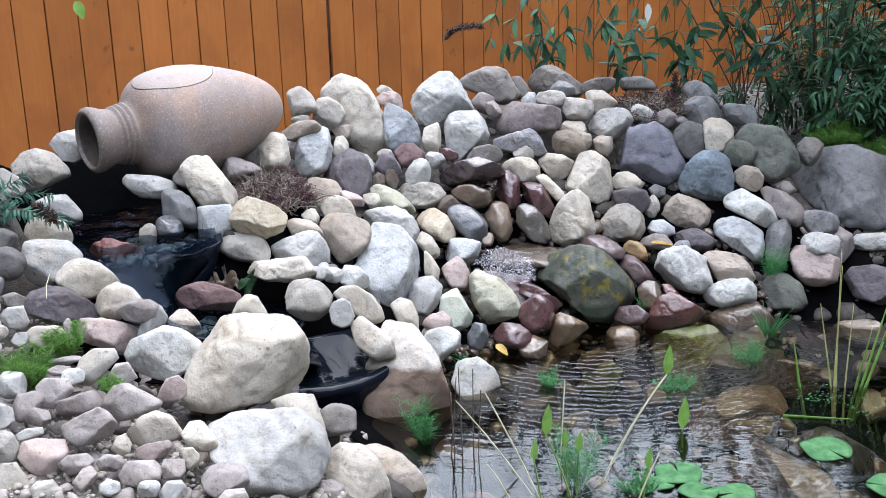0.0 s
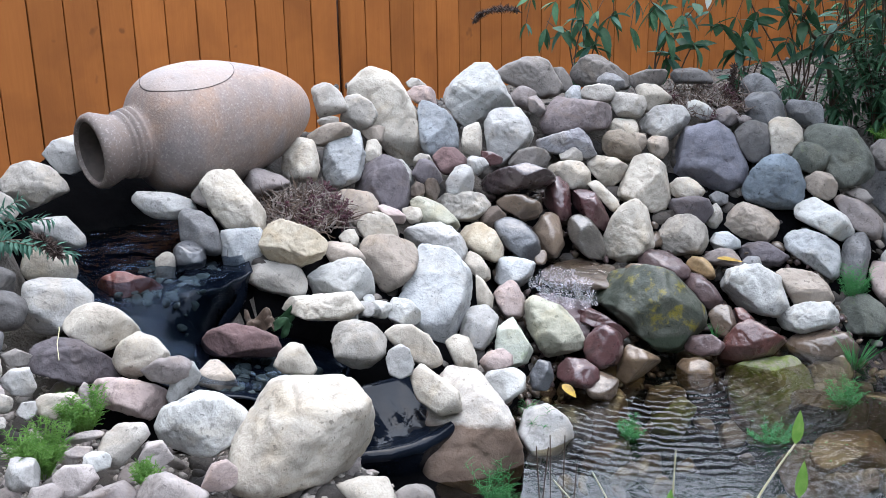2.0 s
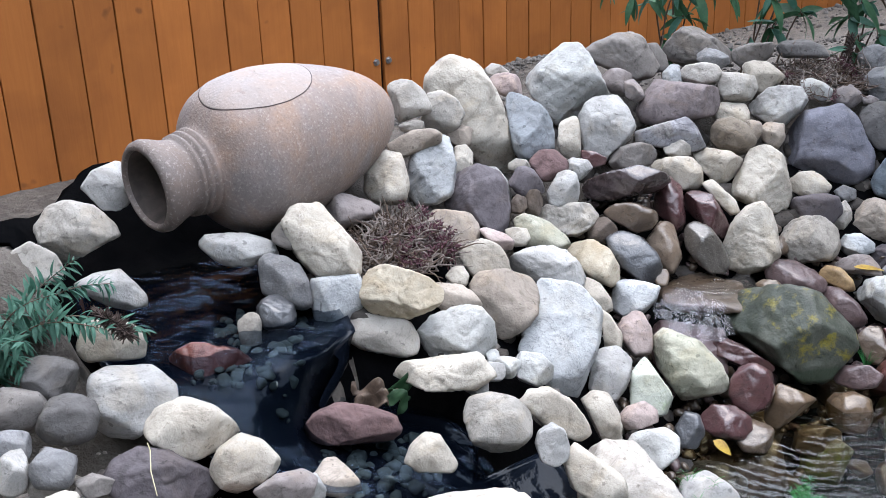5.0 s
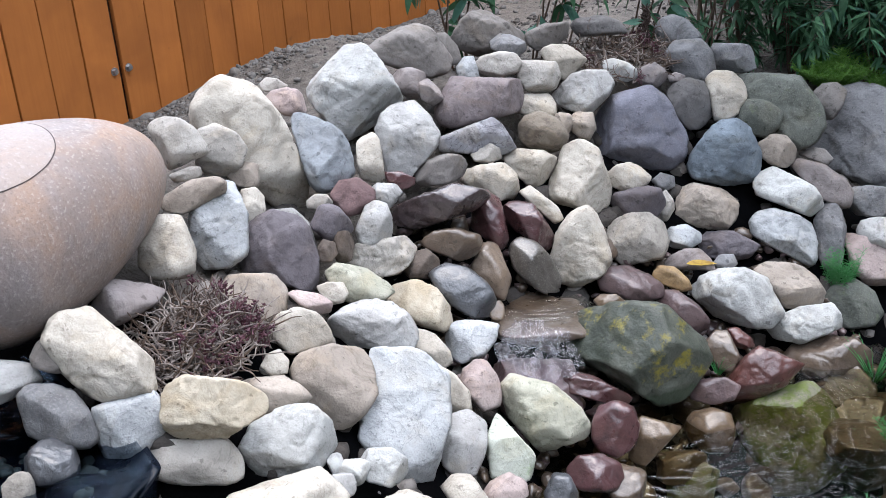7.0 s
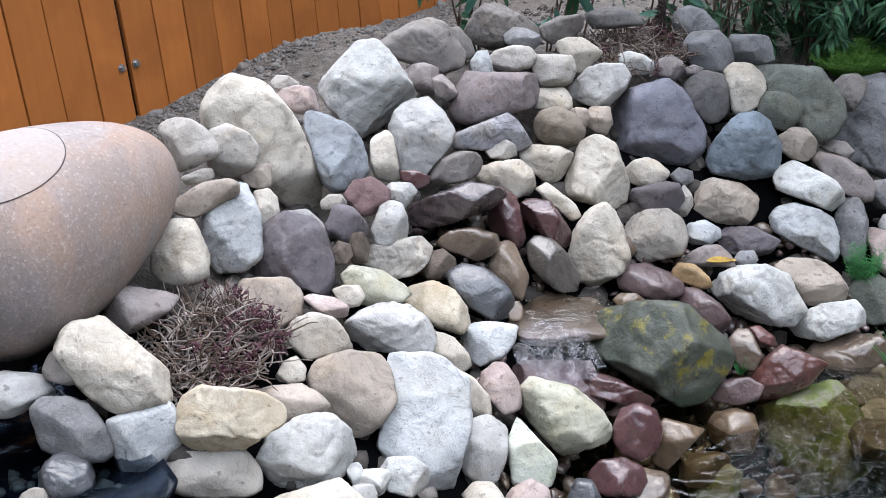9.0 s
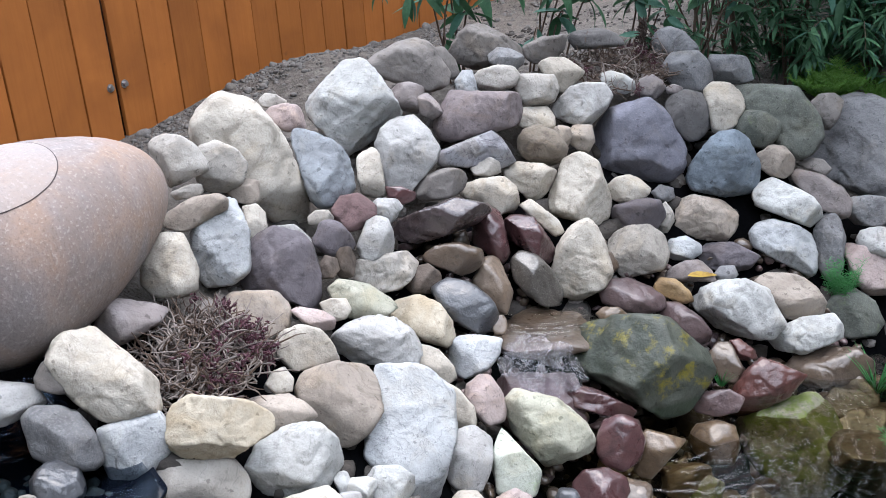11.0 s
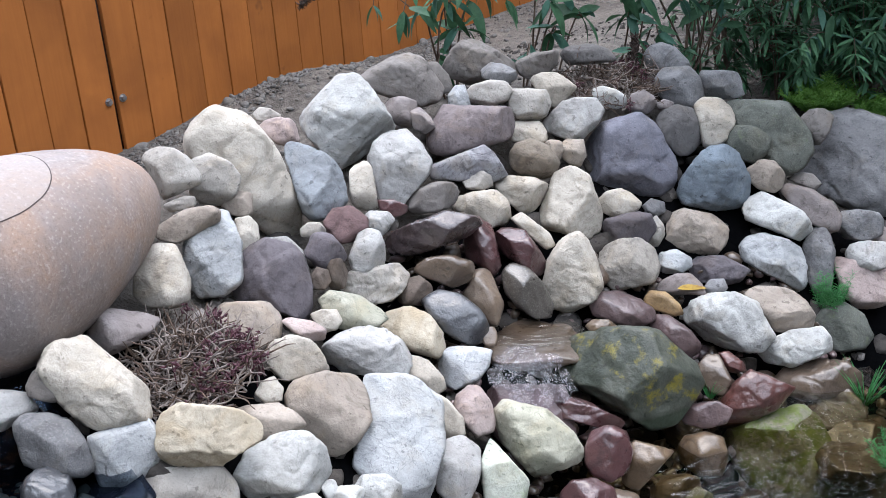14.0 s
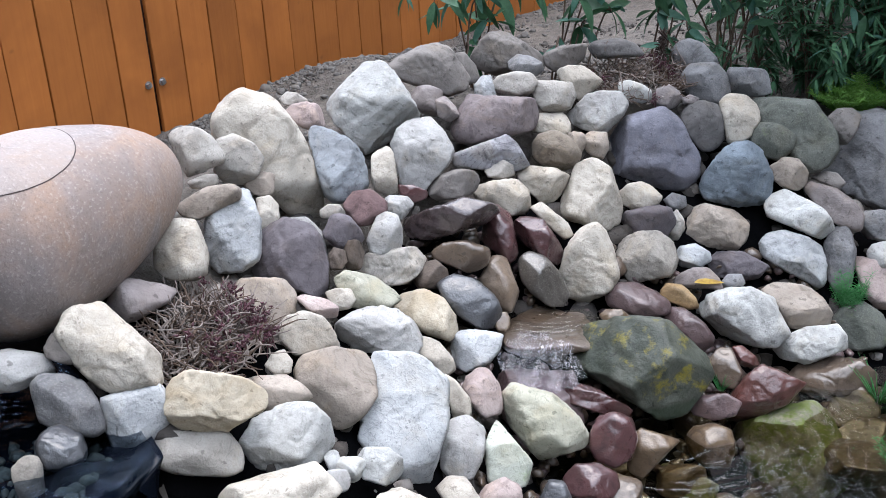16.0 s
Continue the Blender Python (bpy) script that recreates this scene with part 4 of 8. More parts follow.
broken_stone("pinkgrey", (1.387, 4.562, 0.487), (69, -4, -32), (0.189, 0.162, 0.149), ((-139, 33), (-120, 39), (-65, 95), (-7, 92), (33, 64), (54, 51), (76, 59), (128, 102)), 0.65, 2009)
broken_stone("grey", (1.521, 4.494, 0.435), (68, -5, -34), (0.145, 0.102, 0.104), ((-175, 67), (-137, 61), (-94, 47), (-63, 57), (-7, 67), (28, 68), (79, 50), (93, 48), (142, 69)), 0.65, 2046)
broken_stone("white", (1.253, 4.533, 0.492), (68, -3, -30), (0.215, 0.156, 0.156), ((-162, 91), (-113, 48), (-60, 101), (6, 97), (37, 66), (62, 48), (112, 85), (153, 102)), 0.85, 2083)
broken_stone("bluewhite", (1.199, 4.449, 0.382), (66, -4, -30), (0.205, 0.180, 0.164), ((-169, 88), (-119, 42), (-49, 120), (0, 98), (15, 91), (59, 77), (73, 74), (107, 91), (151, 105)), 0.85, 2120)
broken_stone("grey", (1.351, 4.440, 0.365), (66, -5, -32), (0.101, 0.220, 0.106), ((-173, 46), (-149, 61), (-104, 97), (-27, 67), (-6, 46), (18, 51), (45, 71), (124, 90), (166, 51)), 0.65, 2157)
broken_stone("lightgrey", (1.503, 4.398, 0.370), (66, -5, -34), (0.150, 0.099, 0.104), ((-149, 59), (-108, 44), (-75, 46), (-24, 63), (27, 66), (83, 46), (101, 48), (159, 69)), 0.85, 2194)
broken_stone("pink", (1.489, 4.392, 0.284), (65, -6, -34), (0.188, 0.166, 0.151), ((-165, 70), (-141, 69), (-90, 79), (-67, 84), (0, 90), (76, 58)), 0.85, 2231)
broken_stone("tan", (1.000, 4.578, 0.462), (67, -2, -27), (0.206, 0.147, 0.149), ((-167, 90), (-122, 68), (-93, 66), (-45, 94), (-9, 96), (41, 80), (78, 62), (106, 77), (146, 97)), 0.65, 2268)
broken_stone("cream", (0.762, 4.613, 0.578), (69, 0, -23), (0.133, 0.096, 0.096), ((-161, 57), (-117, 45), (-65, 38), (-30, 54), (49, 44), (63, 41), (104, 44), (131, 51)), 0.65, 2305)
broken_stone("grey", (0.884, 4.634, 0.540), (68, -1, -25), (0.073, 0.057, 0.055), ((-146, 27), (-109, 23), (-62, 28), (7, 33), (75, 24), (131, 26)), 0.65, 2342)
broken_stone("purple", (0.764, 4.551, 0.519), (67, 0, -23), (0.171, 0.105, 0.111), ((-135, 63), (-100, 47), (-79, 53), (-27, 72), (18, 78), (81, 54), (103, 43), (153, 70)), 0.85, 2379)
broken_stone("greige", (0.860, 4.569, 0.488), (67, -1, -25), (0.063, 0.101, 0.067), ((-168, 31), (-81, 44), (-31, 30), (7, 29), (39, 34), (131, 34), (166, 27)), 0.65, 2416)
broken_stone("cream", (0.603, 4.619, 0.604), (69, 1, -21), (0.201, 0.223, 0.181), ((-135, 105), (-105, 91), (-59, 121), (-7, 101), (20, 81), (63, 97), (113, 95), (159, 72)), 0.65, 2453)
broken_stone("tan", (0.660, 4.745, 0.715), (71, 1, -21), (0.086, 0.088, 0.074), ((-161, 32), (-135, 31), (-104, 35), (-27, 40), (10, 39), (90, 42), (137, 43)), 0.65, 2490)
broken_stone("ochretan", (0.518, 4.692, 0.731), (71, 2, -19), (0.155, 0.126, 0.119), ((-166, 69), (-130, 59), (-101, 55), (-68, 63), (-17, 72), (39, 55), (70, 52), (108, 62), (153, 72)), 0.65, 2527)
broken_stone("cream", (0.456, 4.636, 0.644), (69, 2, -18), (0.162, 0.118, 0.118), ((-162, 62), (-129, 40), (-72, 58), (-36, 61), (-10, 71), (64, 62), (87, 55), (121, 71)), 0.65, 2564)
broken_stone("banded", (0.311, 4.684, 0.750), (71, 3, -16), (0.236, 0.112, 0.118), ((-166, 113), (-92, 51), (-59, 87), (32, 78), (51, 71), (113, 39)), 0.85, 2601)
broken_stone("greige", (0.323, 4.635, 0.710), (70, 3, -16), (0.092, 0.061, 0.064), ((-148, 39), (-97, 28), (-68, 31), (10, 41), (60, 31), (101, 26), (150, 37)), 0.65, 2638)
broken_stone("greybrown", (0.164, 4.534, 0.715), (69, 4, -14), (0.150, 0.095, 0.100), ((-166, 71), (-108, 56), (-82, 39), (-62, 41), (-19, 62), (45, 64), (85, 46), (112, 39), (135, 47)), 0.65, 2675)
broken_stone("cream", (0.314, 4.571, 0.646), (68, 3, -16), (0.175, 0.112, 0.118), ((-164, 73), (-117, 38), (-84, 55), (-25, 86), (13, 76), (50, 66), (96, 49), (110, 53)), 0.65, 2712)
broken_stone("wetplum", (0.126, 4.387, 0.669), (67, 4, -14), (0.269, 0.128, 0.200), ((-156, 127), (-101, 72), (-69, 39), (-45, 69), (38, 121), (79, 72), (114, 46)), 0.85, 2749)
broken_stone("wetmaroon", (0.273, 4.430, 0.591), (66, 3, -16), (0.108, 0.171, 0.114), ((-180, 51), (-125, 52), (-29, 71), (14, 37), (72, 76), (139, 56)), 0.85, 2786)
broken_stone("wetmaroon", (0.390, 4.444, 0.547), (66, 2, -18), (0.155, 0.143, 0.127), ((-164, 60), (-124, 29), (-34, 86), (33, 44), (81, 61), (127, 80)), 0.85, 2823)
broken_stone("cream", (0.444, 4.496, 0.584), (67, 2, -19), (0.132, 0.109, 0.102), ((-131, 18), (-65, 64), (27, 38), (53, 23), (120, 63)), 0.65, 2860)
broken_stone("wetbrown", (0.129, 4.294, 0.596), (65, 3, -14), (0.165, 0.090, 0.095), ((-158, 70), (-112, 32), (-68, 48), (-33, 65), (18, 76), (72, 45), (97, 41), (128, 56)), 0.85, 2897)
broken_stone("wetdark", (0.373, 4.340, 0.474), (64, 1, -18), (0.150, 0.160, 0.132), ((-170, 62), (-139, 50), (-124, 53), (-84, 78), (-13, 78), (27, 47), (43, 44), (72, 59), (133, 85)), 0.65, 2934)
broken_stone("wettan", (0.237, 4.317, 0.487), (64, 2, -16), (0.118, 0.165, 0.119), ((-144, 42), (-85, 79), (-20, 64), (21, 48), (96, 77), (150, 53)), 0.65, 2971)
broken_stone("cream", (0.537, 4.421, 0.469), (65, 0, -21), (0.179, 0.237, 0.176), ((-180, 86), (-158, 99), (-121, 116), (-65, 93), (-24, 90), (18, 72), (59, 104), (116, 97), (140, 82), (164, 79)), 0.65, 3008)
broken_stone("speck", (0.729, 4.474, 0.439), (65, -1, -23), (0.197, 0.162, 0.153), ((-167, 90), (-129, 86), (-78, 73), (-22, 91), (17, 87), (53, 83), (93, 75), (117, 77), (154, 88)), 0.65, 3045)
broken_stone("bluewhite", (0.893, 4.500, 0.410), (66, -2, -25), (0.113, 0.077, 0.080), ((-153, 50), (-87, 35), (-59, 41), (11, 50), (59, 35), (101, 35), (151, 46)), 0.85, 3082)
broken_stone("purple", (1.020, 4.477, 0.366), (65, -3, -27), (0.214, 0.100, 0.105), ((-135, 59), (-110, 44), (-79, 47), (-42, 75), (61, 55), (90, 48), (124, 73)), 0.85, 3119)
broken_stone("pinkgrey", (0.870, 4.412, 0.378), (64, -2, -26), (0.162, 0.067, 0.071), ((-92, 32), (24, 61), (48, 45), (90, 32), (119, 33), (139, 45)), 0.65, 3156)
broken_stone("grey", (0.968, 4.371, 0.370), (64, -3, -27), (0.072, 0.049, 0.051), ((-141, 29), (-95, 22), (-43, 28), (21, 31), (92, 22), (141, 25)), 0.65, 3193)
broken_stone("ochre", (0.788, 4.343, 0.360), (63, -2, -25), (0.115, 0.077, 0.081), ((-167, 51), (-110, 27), (-74, 43), (25, 38), (49, 26), (83, 32), (146, 53)), 0.65, 3230)
broken_stone("wetpink", (0.652, 4.324, 0.374), (63, -1, -23), (0.190, 0.113, 0.120), ((-164, 84), (-108, 46), (-69, 64), (6, 87), (51, 53), (67, 46), (95, 55), (146, 83)), 0.65, 3267)
broken_stone("wetpink", (0.774, 4.240, 0.307), (62, -2, -25), (0.153, 0.126, 0.119), ((-153, 49), (-126, 28), (-63, 72), (-18, 77), (36, 46), (52, 40), (90, 60), (137, 79)), 0.65, 3304)
broken_stone("white", (0.960, 4.277, 0.300), (63, -3, -27), (0.270, 0.179, 0.188), ((-133, 80), (-107, 73), (-90, 86), (-34, 135), (25, 102), (60, 90), (93, 84), (109, 89), (142, 112)), 1.0, 3341)
broken_stone("tan", (1.141, 4.298, 0.297), (63, -4, -30), (0.207, 0.145, 0.148), ((-142, 51), (-99, 63), (-72, 77), (-22, 99), (31, 75), (51, 67), (87, 66), (127, 95)), 0.65, 3378)
broken_stone("white", (1.133, 4.191, 0.229), (62, -5, -30), (0.209, 0.123, 0.130), ((-150, 95), (-103, 63), (-66, 51), (6, 99), (41, 93), (98, 48), (117, 47), (135, 58)), 1.0, 3415)
broken_stone("moss", (0.571, 4.086, 0.295), (59, -2, -23), (0.396, 0.279, 0.284), ((-170, 174), (-121, 89), (-75, 147), (-33, 169), (18, 178), (49, 143), (87, 132), (108, 150), (132, 184)), 1.0, 3452)
broken_stone("wetochre", (0.541, 4.206, 0.390), (62, -1, -22), (0.089, 0.055, 0.058), ((-137, 26), (-108, 20), (-40, 29), (51, 31), (90, 26), (133, 35)), 0.85, 3489)
broken_stone("wetslate", (0.127, 4.192, 0.508), (63, 3, -15), (0.179, 0.149, 0.140), ((-157, 62), (-135, 48), (-116, 51), (-81, 75), (-20, 91), (27, 62), (51, 52), (79, 61), (126, 84)), 0.65, 3526)
broken_stone("bluewhite", (0.117, 4.069, 0.425), (60, 3, -15), (0.139, 0.112, 0.107), ((-175, 65), (-121, 60), (-69, 41), (-39, 44), (-10, 58), (79, 56), (94, 53), (149, 67)), 0.85, 3563)
broken_stone("pink", (0.100, 3.926, 0.385), (58, 2, -16), (0.103, 0.129, 0.099), ((-149, 39), (-135, 40), (-70, 60), (-11, 53), (13, 43), (37, 44), (81, 59), (131, 57), (174, 50)), 0.85, 3600)
broken_stone("greentan", (0.243, 3.876, 0.307), (56, 1, -19), (0.227, 0.189, 0.177), ((-163, 85), (-136, 69), (-72, 84), (-21, 112), (26, 84), (49, 68), (76, 73), (140, 125)), 0.65, 3637)
broken_stone("wetmaroon", (0.402, 3.969, 0.290), (58, -1, -21), (0.201, 0.098, 0.104), ((-150, 70), (-106, 30), (-28, 97), (60, 27), (76, 31), (121, 71)), 0.85, 3674)
broken_stone("wetmaroon", (0.404, 3.817, 0.265), (56, -2, -22), (0.120, 0.141, 0.111), ((-180, 57), (-147, 60), (-113, 61), (-59, 59), (-16, 54), (17, 56), (68, 64), (108, 63), (157, 57)), 0.85, 3711)
broken_stone("wetochre", (0.513, 3.827, 0.197), (55, -3, -23), (0.133, 0.130, 0.112), ((-180, 63), (-124, 70), (-44, 26), (75, 56), (142, 64)), 0.85, 3748)
broken_stone("wetmaroon", (0.321, 3.736, 0.212), (53, -1, -20), (0.138, 0.094, 0.097), ((-173, 64), (-119, 52), (-90, 45), (-36, 60), (18, 59), (60, 46), (96, 43), (139, 55)), 0.85, 3785)
broken_stone("wetred", (0.911, 4.016, 0.202), (59, -5, -28), (0.214, 0.161, 0.159), ((-90, 77), (-62, 50), (-40, 61), (66, 68), (129, 66), (144, 66), (167, 83)), 0.85, 3822)
broken_stone("wetpink", (0.747, 3.976, 0.209), (58, -4, -26), (0.137, 0.075, 0.080), ((-155, 60), (-103, 36), (-77, 35), (-22, 56), (59, 45), (97, 32), (132, 43)), 0.65, 3859)
broken_stone("wetbrown", (0.825, 4.092, 0.251), (60, -4, -27), (0.098, 0.117, 0.091), ((-151, 33), (-96, 53), (-27, 49), (26, 37), (90, 56), (142, 50)), 0.85, 3896)
broken_stone("wetred", (0.907, 4.140, 0.250), (61, -4, -27), (0.078, 0.063, 0.060), ((-164, 29), (-124, 26), (-79, 29), (25, 24), (52, 17), (100, 31)), 0.85, 3933)
broken_stone("wetbrown", (1.170, 4.120, 0.150), (60, -6, -31), (0.250, 0.128, 0.135), ((-146, 101), (-106, 68), (-81, 63), (-9, 116), (45, 93), (84, 60), (107, 59), (139, 87)), 0.85, 3970)
broken_stone("greengrey", (1.360, 4.299, 0.198), (63, -6, -32), (0.180, 0.156, 0.143), ((-172, 84), (-107, 74), (-80, 72), (-37, 86), (21, 71), (56, 67), (111, 67), (149, 77)), 0.65, 4007)
broken_stone("wetochre", (0.710, 3.918, 0.130), (56, -4, -25), (0.132, 0.120, 0.107), ((-162, 56), (-131, 52), (-87, 57), (-22, 62), (11, 60), (72, 57), (101, 55), (151, 61)), 0.85, 4044)
broken_stone("algae", (0.978, 3.973, 0.006), (56, -6, -29), (0.336, 0.322, 0.281), ((-176, 159), (-129, 167), (-83, 144), (-54, 142), (-18, 154), (27, 141), (59, 163), (113, 127), (157, 155)), 0.65, 4081)
broken_stone("cream", (-0.710, 3.637, 0.782), (61, 12, 1), (0.214, 0.193, 0.174), ((-140, 64), (-126, 61), (-108, 72), (-74, 102), (-31, 116), (7, 95), (51, 61), (98, 96), (126, 111), (169, 106)), 0.65, 4118)
broken_stone("pinkgrey", (-0.659, 3.825, 0.796), (64, 11, 0), (0.148, 0.097, 0.102), ((-142, 63), (-95, 47), (-56, 30), (-31, 46), (81, 45), (127, 57), (161, 63)), 0.65, 4155)
broken_stone("greybrown", (-0.790, 3.614, 0.818), (62, 13, 3), (0.071, 0.071, 0.060), ((-166, 33), (-108, 31), (-81, 34), (30, 15), (117, 31), (158, 30)), 0.65, 4192)
broken_stone("lightgrey", (-0.904, 3.597, 0.789), (75, 5, 15), (0.189, 0.083, 0.088), ((-143, 56), (-129, 45), (-93, 38), (-70, 50), (19, 78), (68, 44), (89, 39), (118, 66)), 0.85, 4229)
broken_stone("grey", (-0.789, 3.548, 0.724), (59, 14, 2), (0.150, 0.119, 0.114), ((-160, 58), (-111, 52), (-93, 54), (-43, 79), (22, 53), (42, 48), (74, 51), (91, 57), (135, 78)), 0.65, 4266)
broken_stone("bluewhite", (-0.675, 3.558, 0.664), (57, 12, -1), (0.136, 0.155, 0.124), ((-166, 54), (-147, 56), (-106, 70), (-41, 53), (-1, 64), (37, 77), (109, 57)), 0.85, 4303)
broken_stone("yellow", (-0.514, 3.554, 0.682), (58, 10, -4), (0.201, 0.125, 0.132), ((-169, 94), (-129, 81), (-97, 62), (-83, 57), (-55, 58), (-7, 93), (57, 70), (83, 55), (124, 81), (161, 93)), 0.85, 4340)
broken_stone("tan", (-0.397, 3.667, 0.617), (58, 8, -7), (0.153, 0.082, 0.086), ((-137, 38), (-101, 37), (-74, 40), (-48, 53), (40, 53), (59, 43), (95, 37), (112, 47)), 0.65, 4377)
broken_stone("tan", (-0.269, 3.750, 0.562), (58, 7, -9), (0.190, 0.184, 0.160), ((-157, 74), (-132, 63), (-84, 89), (-50, 87), (-26, 87), (8, 88), (29, 95), (88, 88), (113, 90), (160, 94)), 0.65, 4414)
broken_stone("white", (-0.385, 3.573, 0.566), (56, 8, -8), (0.195, 0.148, 0.145), ((-160, 95), (-93, 71), (-74, 66), (-32, 84), (17, 87), (51, 77), (103, 61), (119, 60), (156, 77)), 0.85, 4451)
broken_stone("greige", (-0.565, 3.524, 0.592), (55, 11, -4), (0.190, 0.093, 0.098), ((-169, 86), (-114, 55), (-90, 44), (-62, 68), (5, 88), (42, 72), (90, 44), (136, 76)), 0.65, 4488)
broken_stone("bluewhite", (-0.119, 3.754, 0.457), (56, 5, -13), (0.206, 0.295, 0.210), ((-132, 110), (-117, 123), (-90, 141), (-14, 98), (3, 99), (50, 122), (75, 132), (99, 142), (174, 91)), 0.85, 4525)
broken_stone("cream", (0.022, 3.843, 0.435), (57, 3, -15), (0.069, 0.110, 0.073), ((-166, 22), (-72, 48), (9, 26), (40, 20), (63, 32)), 0.65, 4562)
broken_stone("lightgrey", (-0.141, 3.980, 0.569), (61, 5, -11), (0.217, 0.123, 0.129), ((-173, 103), (-127, 82), (-92, 59), (-18, 106), (23, 87), (54, 66), (84, 56), (111, 62), (137, 80)), 1.0, 4599)
broken_stone("cream", (-0.312, 3.891, 0.630), (61, 7, -8), (0.148, 0.107, 0.107), ((-158, 62), (-133, 56), (-77, 45), (22, 55), (39, 49), (77, 47), (110, 53), (146, 64)), 0.65, 4636)
broken_stone("tan", (-0.407, 4.015, 0.659), (63, 8, -5), (0.159, 0.133, 0.125), ((-159, 64), (-117, 53), (-51, 59), (-4, 74), (34, 78), (93, 64), (158, 79)), 0.65, 4673)
broken_stone("yellow", (0.001, 4.138, 0.514), (62, 4, -13), (0.174, 0.135, 0.131), ((-135, 46), (-120, 40), (-104, 47), (-45, 91), (9, 75), (37, 60), (67, 57), (104, 64), (149, 81)), 0.85, 4710)
broken_stone("cream", (-0.008, 3.972, 0.482), (60, 4, -14), (0.107, 0.097, 0.087), ((-124, 25), (-56, 56), (14, 42), (42, 29), (72, 34), (152, 49)), 1.0, 4747)
broken_stone("greentan", (-0.150, 4.088, 0.628), (63, 6, -10), (0.172, 0.097, 0.147), ((-146, 56), (-104, 49), (-84, 45), (-53, 65), (34, 58), (58, 37), (81, 37), (132, 71)), 0.65, 4784)
broken_stone("greige", (-0.075, 4.258, 0.611), (65, 5, -11), (0.203, 0.110, 0.116), ((-118, 52), (-81, 52), (-51, 61), (-23, 78), (47, 87), (101, 45), (129, 60)), 0.65, 4821)
broken_stone("brown", (0.035, 4.259, 0.571), (64, 4, -13), (0.104, 0.082, 0.079), ((-135, 44), (-92, 38), (-49, 48), (11, 45), (53, 39), (108, 33), (154, 39)), 0.65, 4858)
broken_stone("pink", (-0.283, 3.961, 0.664), (63, 7, -8), (0.104, 0.054, 0.057), ((-135, 23), (-113, 18), (-90, 26), (-6, 49), (59, 25), (80, 20), (115, 36)), 0.85, 4895)
broken_stone("cream", (-0.223, 4.036, 0.638), (63, 6, -9), (0.077, 0.056, 0.056), ((-150, 24), (-135, 21), (-76, 25), (-34, 31), (27, 33), (90, 27), (112, 29)), 0.65, 4932)
broken_stone("cream", (-0.386, 3.738, 0.650), (60, 8, -7), (0.060, 0.059, 0.051), ((-129, 24), (-72, 26), (-6, 28), (40, 25), (112, 23), (151, 22)), 0.65, 4969)
broken_stone("white", (-0.204, 3.549, 0.478), (54, 5, -12), (0.100, 0.081, 0.077), ((-161, 39), (-104, 34), (-56, 40), (9, 45), (54, 40), (91, 39), (141, 49)), 0.85, 5006)
broken_stone("lightgrey", (0.008, 3.739, 0.362), (55, 3, -15), (0.107, 0.155, 0.110), ((-178, 50), (-129, 68), (-82, 71), (-22, 51), (0, 51), (58, 67), (103, 70), (157, 58)), 0.85, 5043)
broken_stone("greenwhite", (0.123, 3.762, 0.304), (54, 1, -17), (0.116, 0.172, 0.120), ((-171, 55), (-113, 76), (-67, 76), (-11, 57), (42, 32), (157, 63), (173, 55)), 0.85, 5080)
broken_stone("pink", (0.067, 3.624, 0.302), (66, 0, -2), (0.104, 0.073, 0.075), ((-150, 46), (-85, 32), (-68, 32), (9, 47), (55, 38), (108, 28), (139, 33)), 0.85, 5117)
broken_stone("greige", (-1.280, 3.575, 0.851), (76, 6, 22), (0.195, 0.154, 0.148), ((-166, 86), (-126, 82), (-63, 55), (17, 88), (45, 70), (74, 67), (108, 74), (141, 84)), 0.65, 5154)
broken_stone("lightgrey", (-1.253, 3.740, 0.910), (78, 6, 20), (0.125, 0.125, 0.107), ((-138, 45), (-101, 53), (-51, 63), (-6, 55), (53, 64), (113, 44), (142, 46)), 0.85, 5191)
broken_stone("lightgrey", (-1.182, 3.472, 0.743), (74, 7, 20), (0.162, 0.097, 0.102), ((-127, 34), (-108, 34), (-80, 51), (-8, 79), (41, 48), (98, 43), (117, 48)), 0.85, 5228)
broken_stone("greige", (-1.309, 3.392, 0.845), (75, 7, 23), (0.120, 0.101, 0.094), ((-180, 58), (-117, 56), (-84, 45), (-39, 57), (26, 44), (60, 36), (117, 49)), 0.65, 5265)
broken_stone("cream", (-1.118, 3.265, 0.719), (72, 7, 20), (0.147, 0.095, 0.100), ((-146, 68), (-90, 45), (-6, 71), (34, 53), (70, 41), (103, 46), (164, 63)), 0.65, 5302)
broken_stone("lightgrey", (-1.029, 3.092, 0.663), (70, 8, 19), (0.176, 0.146, 0.137), ((-180, 84), (-166, 80), (-127, 82), (-90, 70), (-47, 54), (9, 84), (48, 78), (90, 70), (116, 84)), 0.85, 5339)
broken_stone("cream", (-0.903, 3.054, 0.622), (68, 7, 17), (0.190, 0.127, 0.133), ((-146, 74), (-118, 56), (-71, 59), (-56, 65), (27, 74), (50, 57), (72, 53), (110, 63), (146, 77)), 0.65, 5376)
broken_stone("purple", (-0.949, 2.970, 0.566), (67, 8, 18), (0.227, 0.120, 0.126), ((-146, 93), (-106, 54), (-80, 60), (-27, 105), (59, 47), (81, 49), (116, 70), (153, 95)), 0.85, 5413)
broken_stone("cream", (-0.794, 3.010, 0.567), (67, 7, 15), (0.139, 0.118, 0.110), ((-147, 62), (-106, 57), (-59, 44), (-25, 59), (42, 52), (72, 51), (124, 52), (157, 57)), 0.65, 5450)
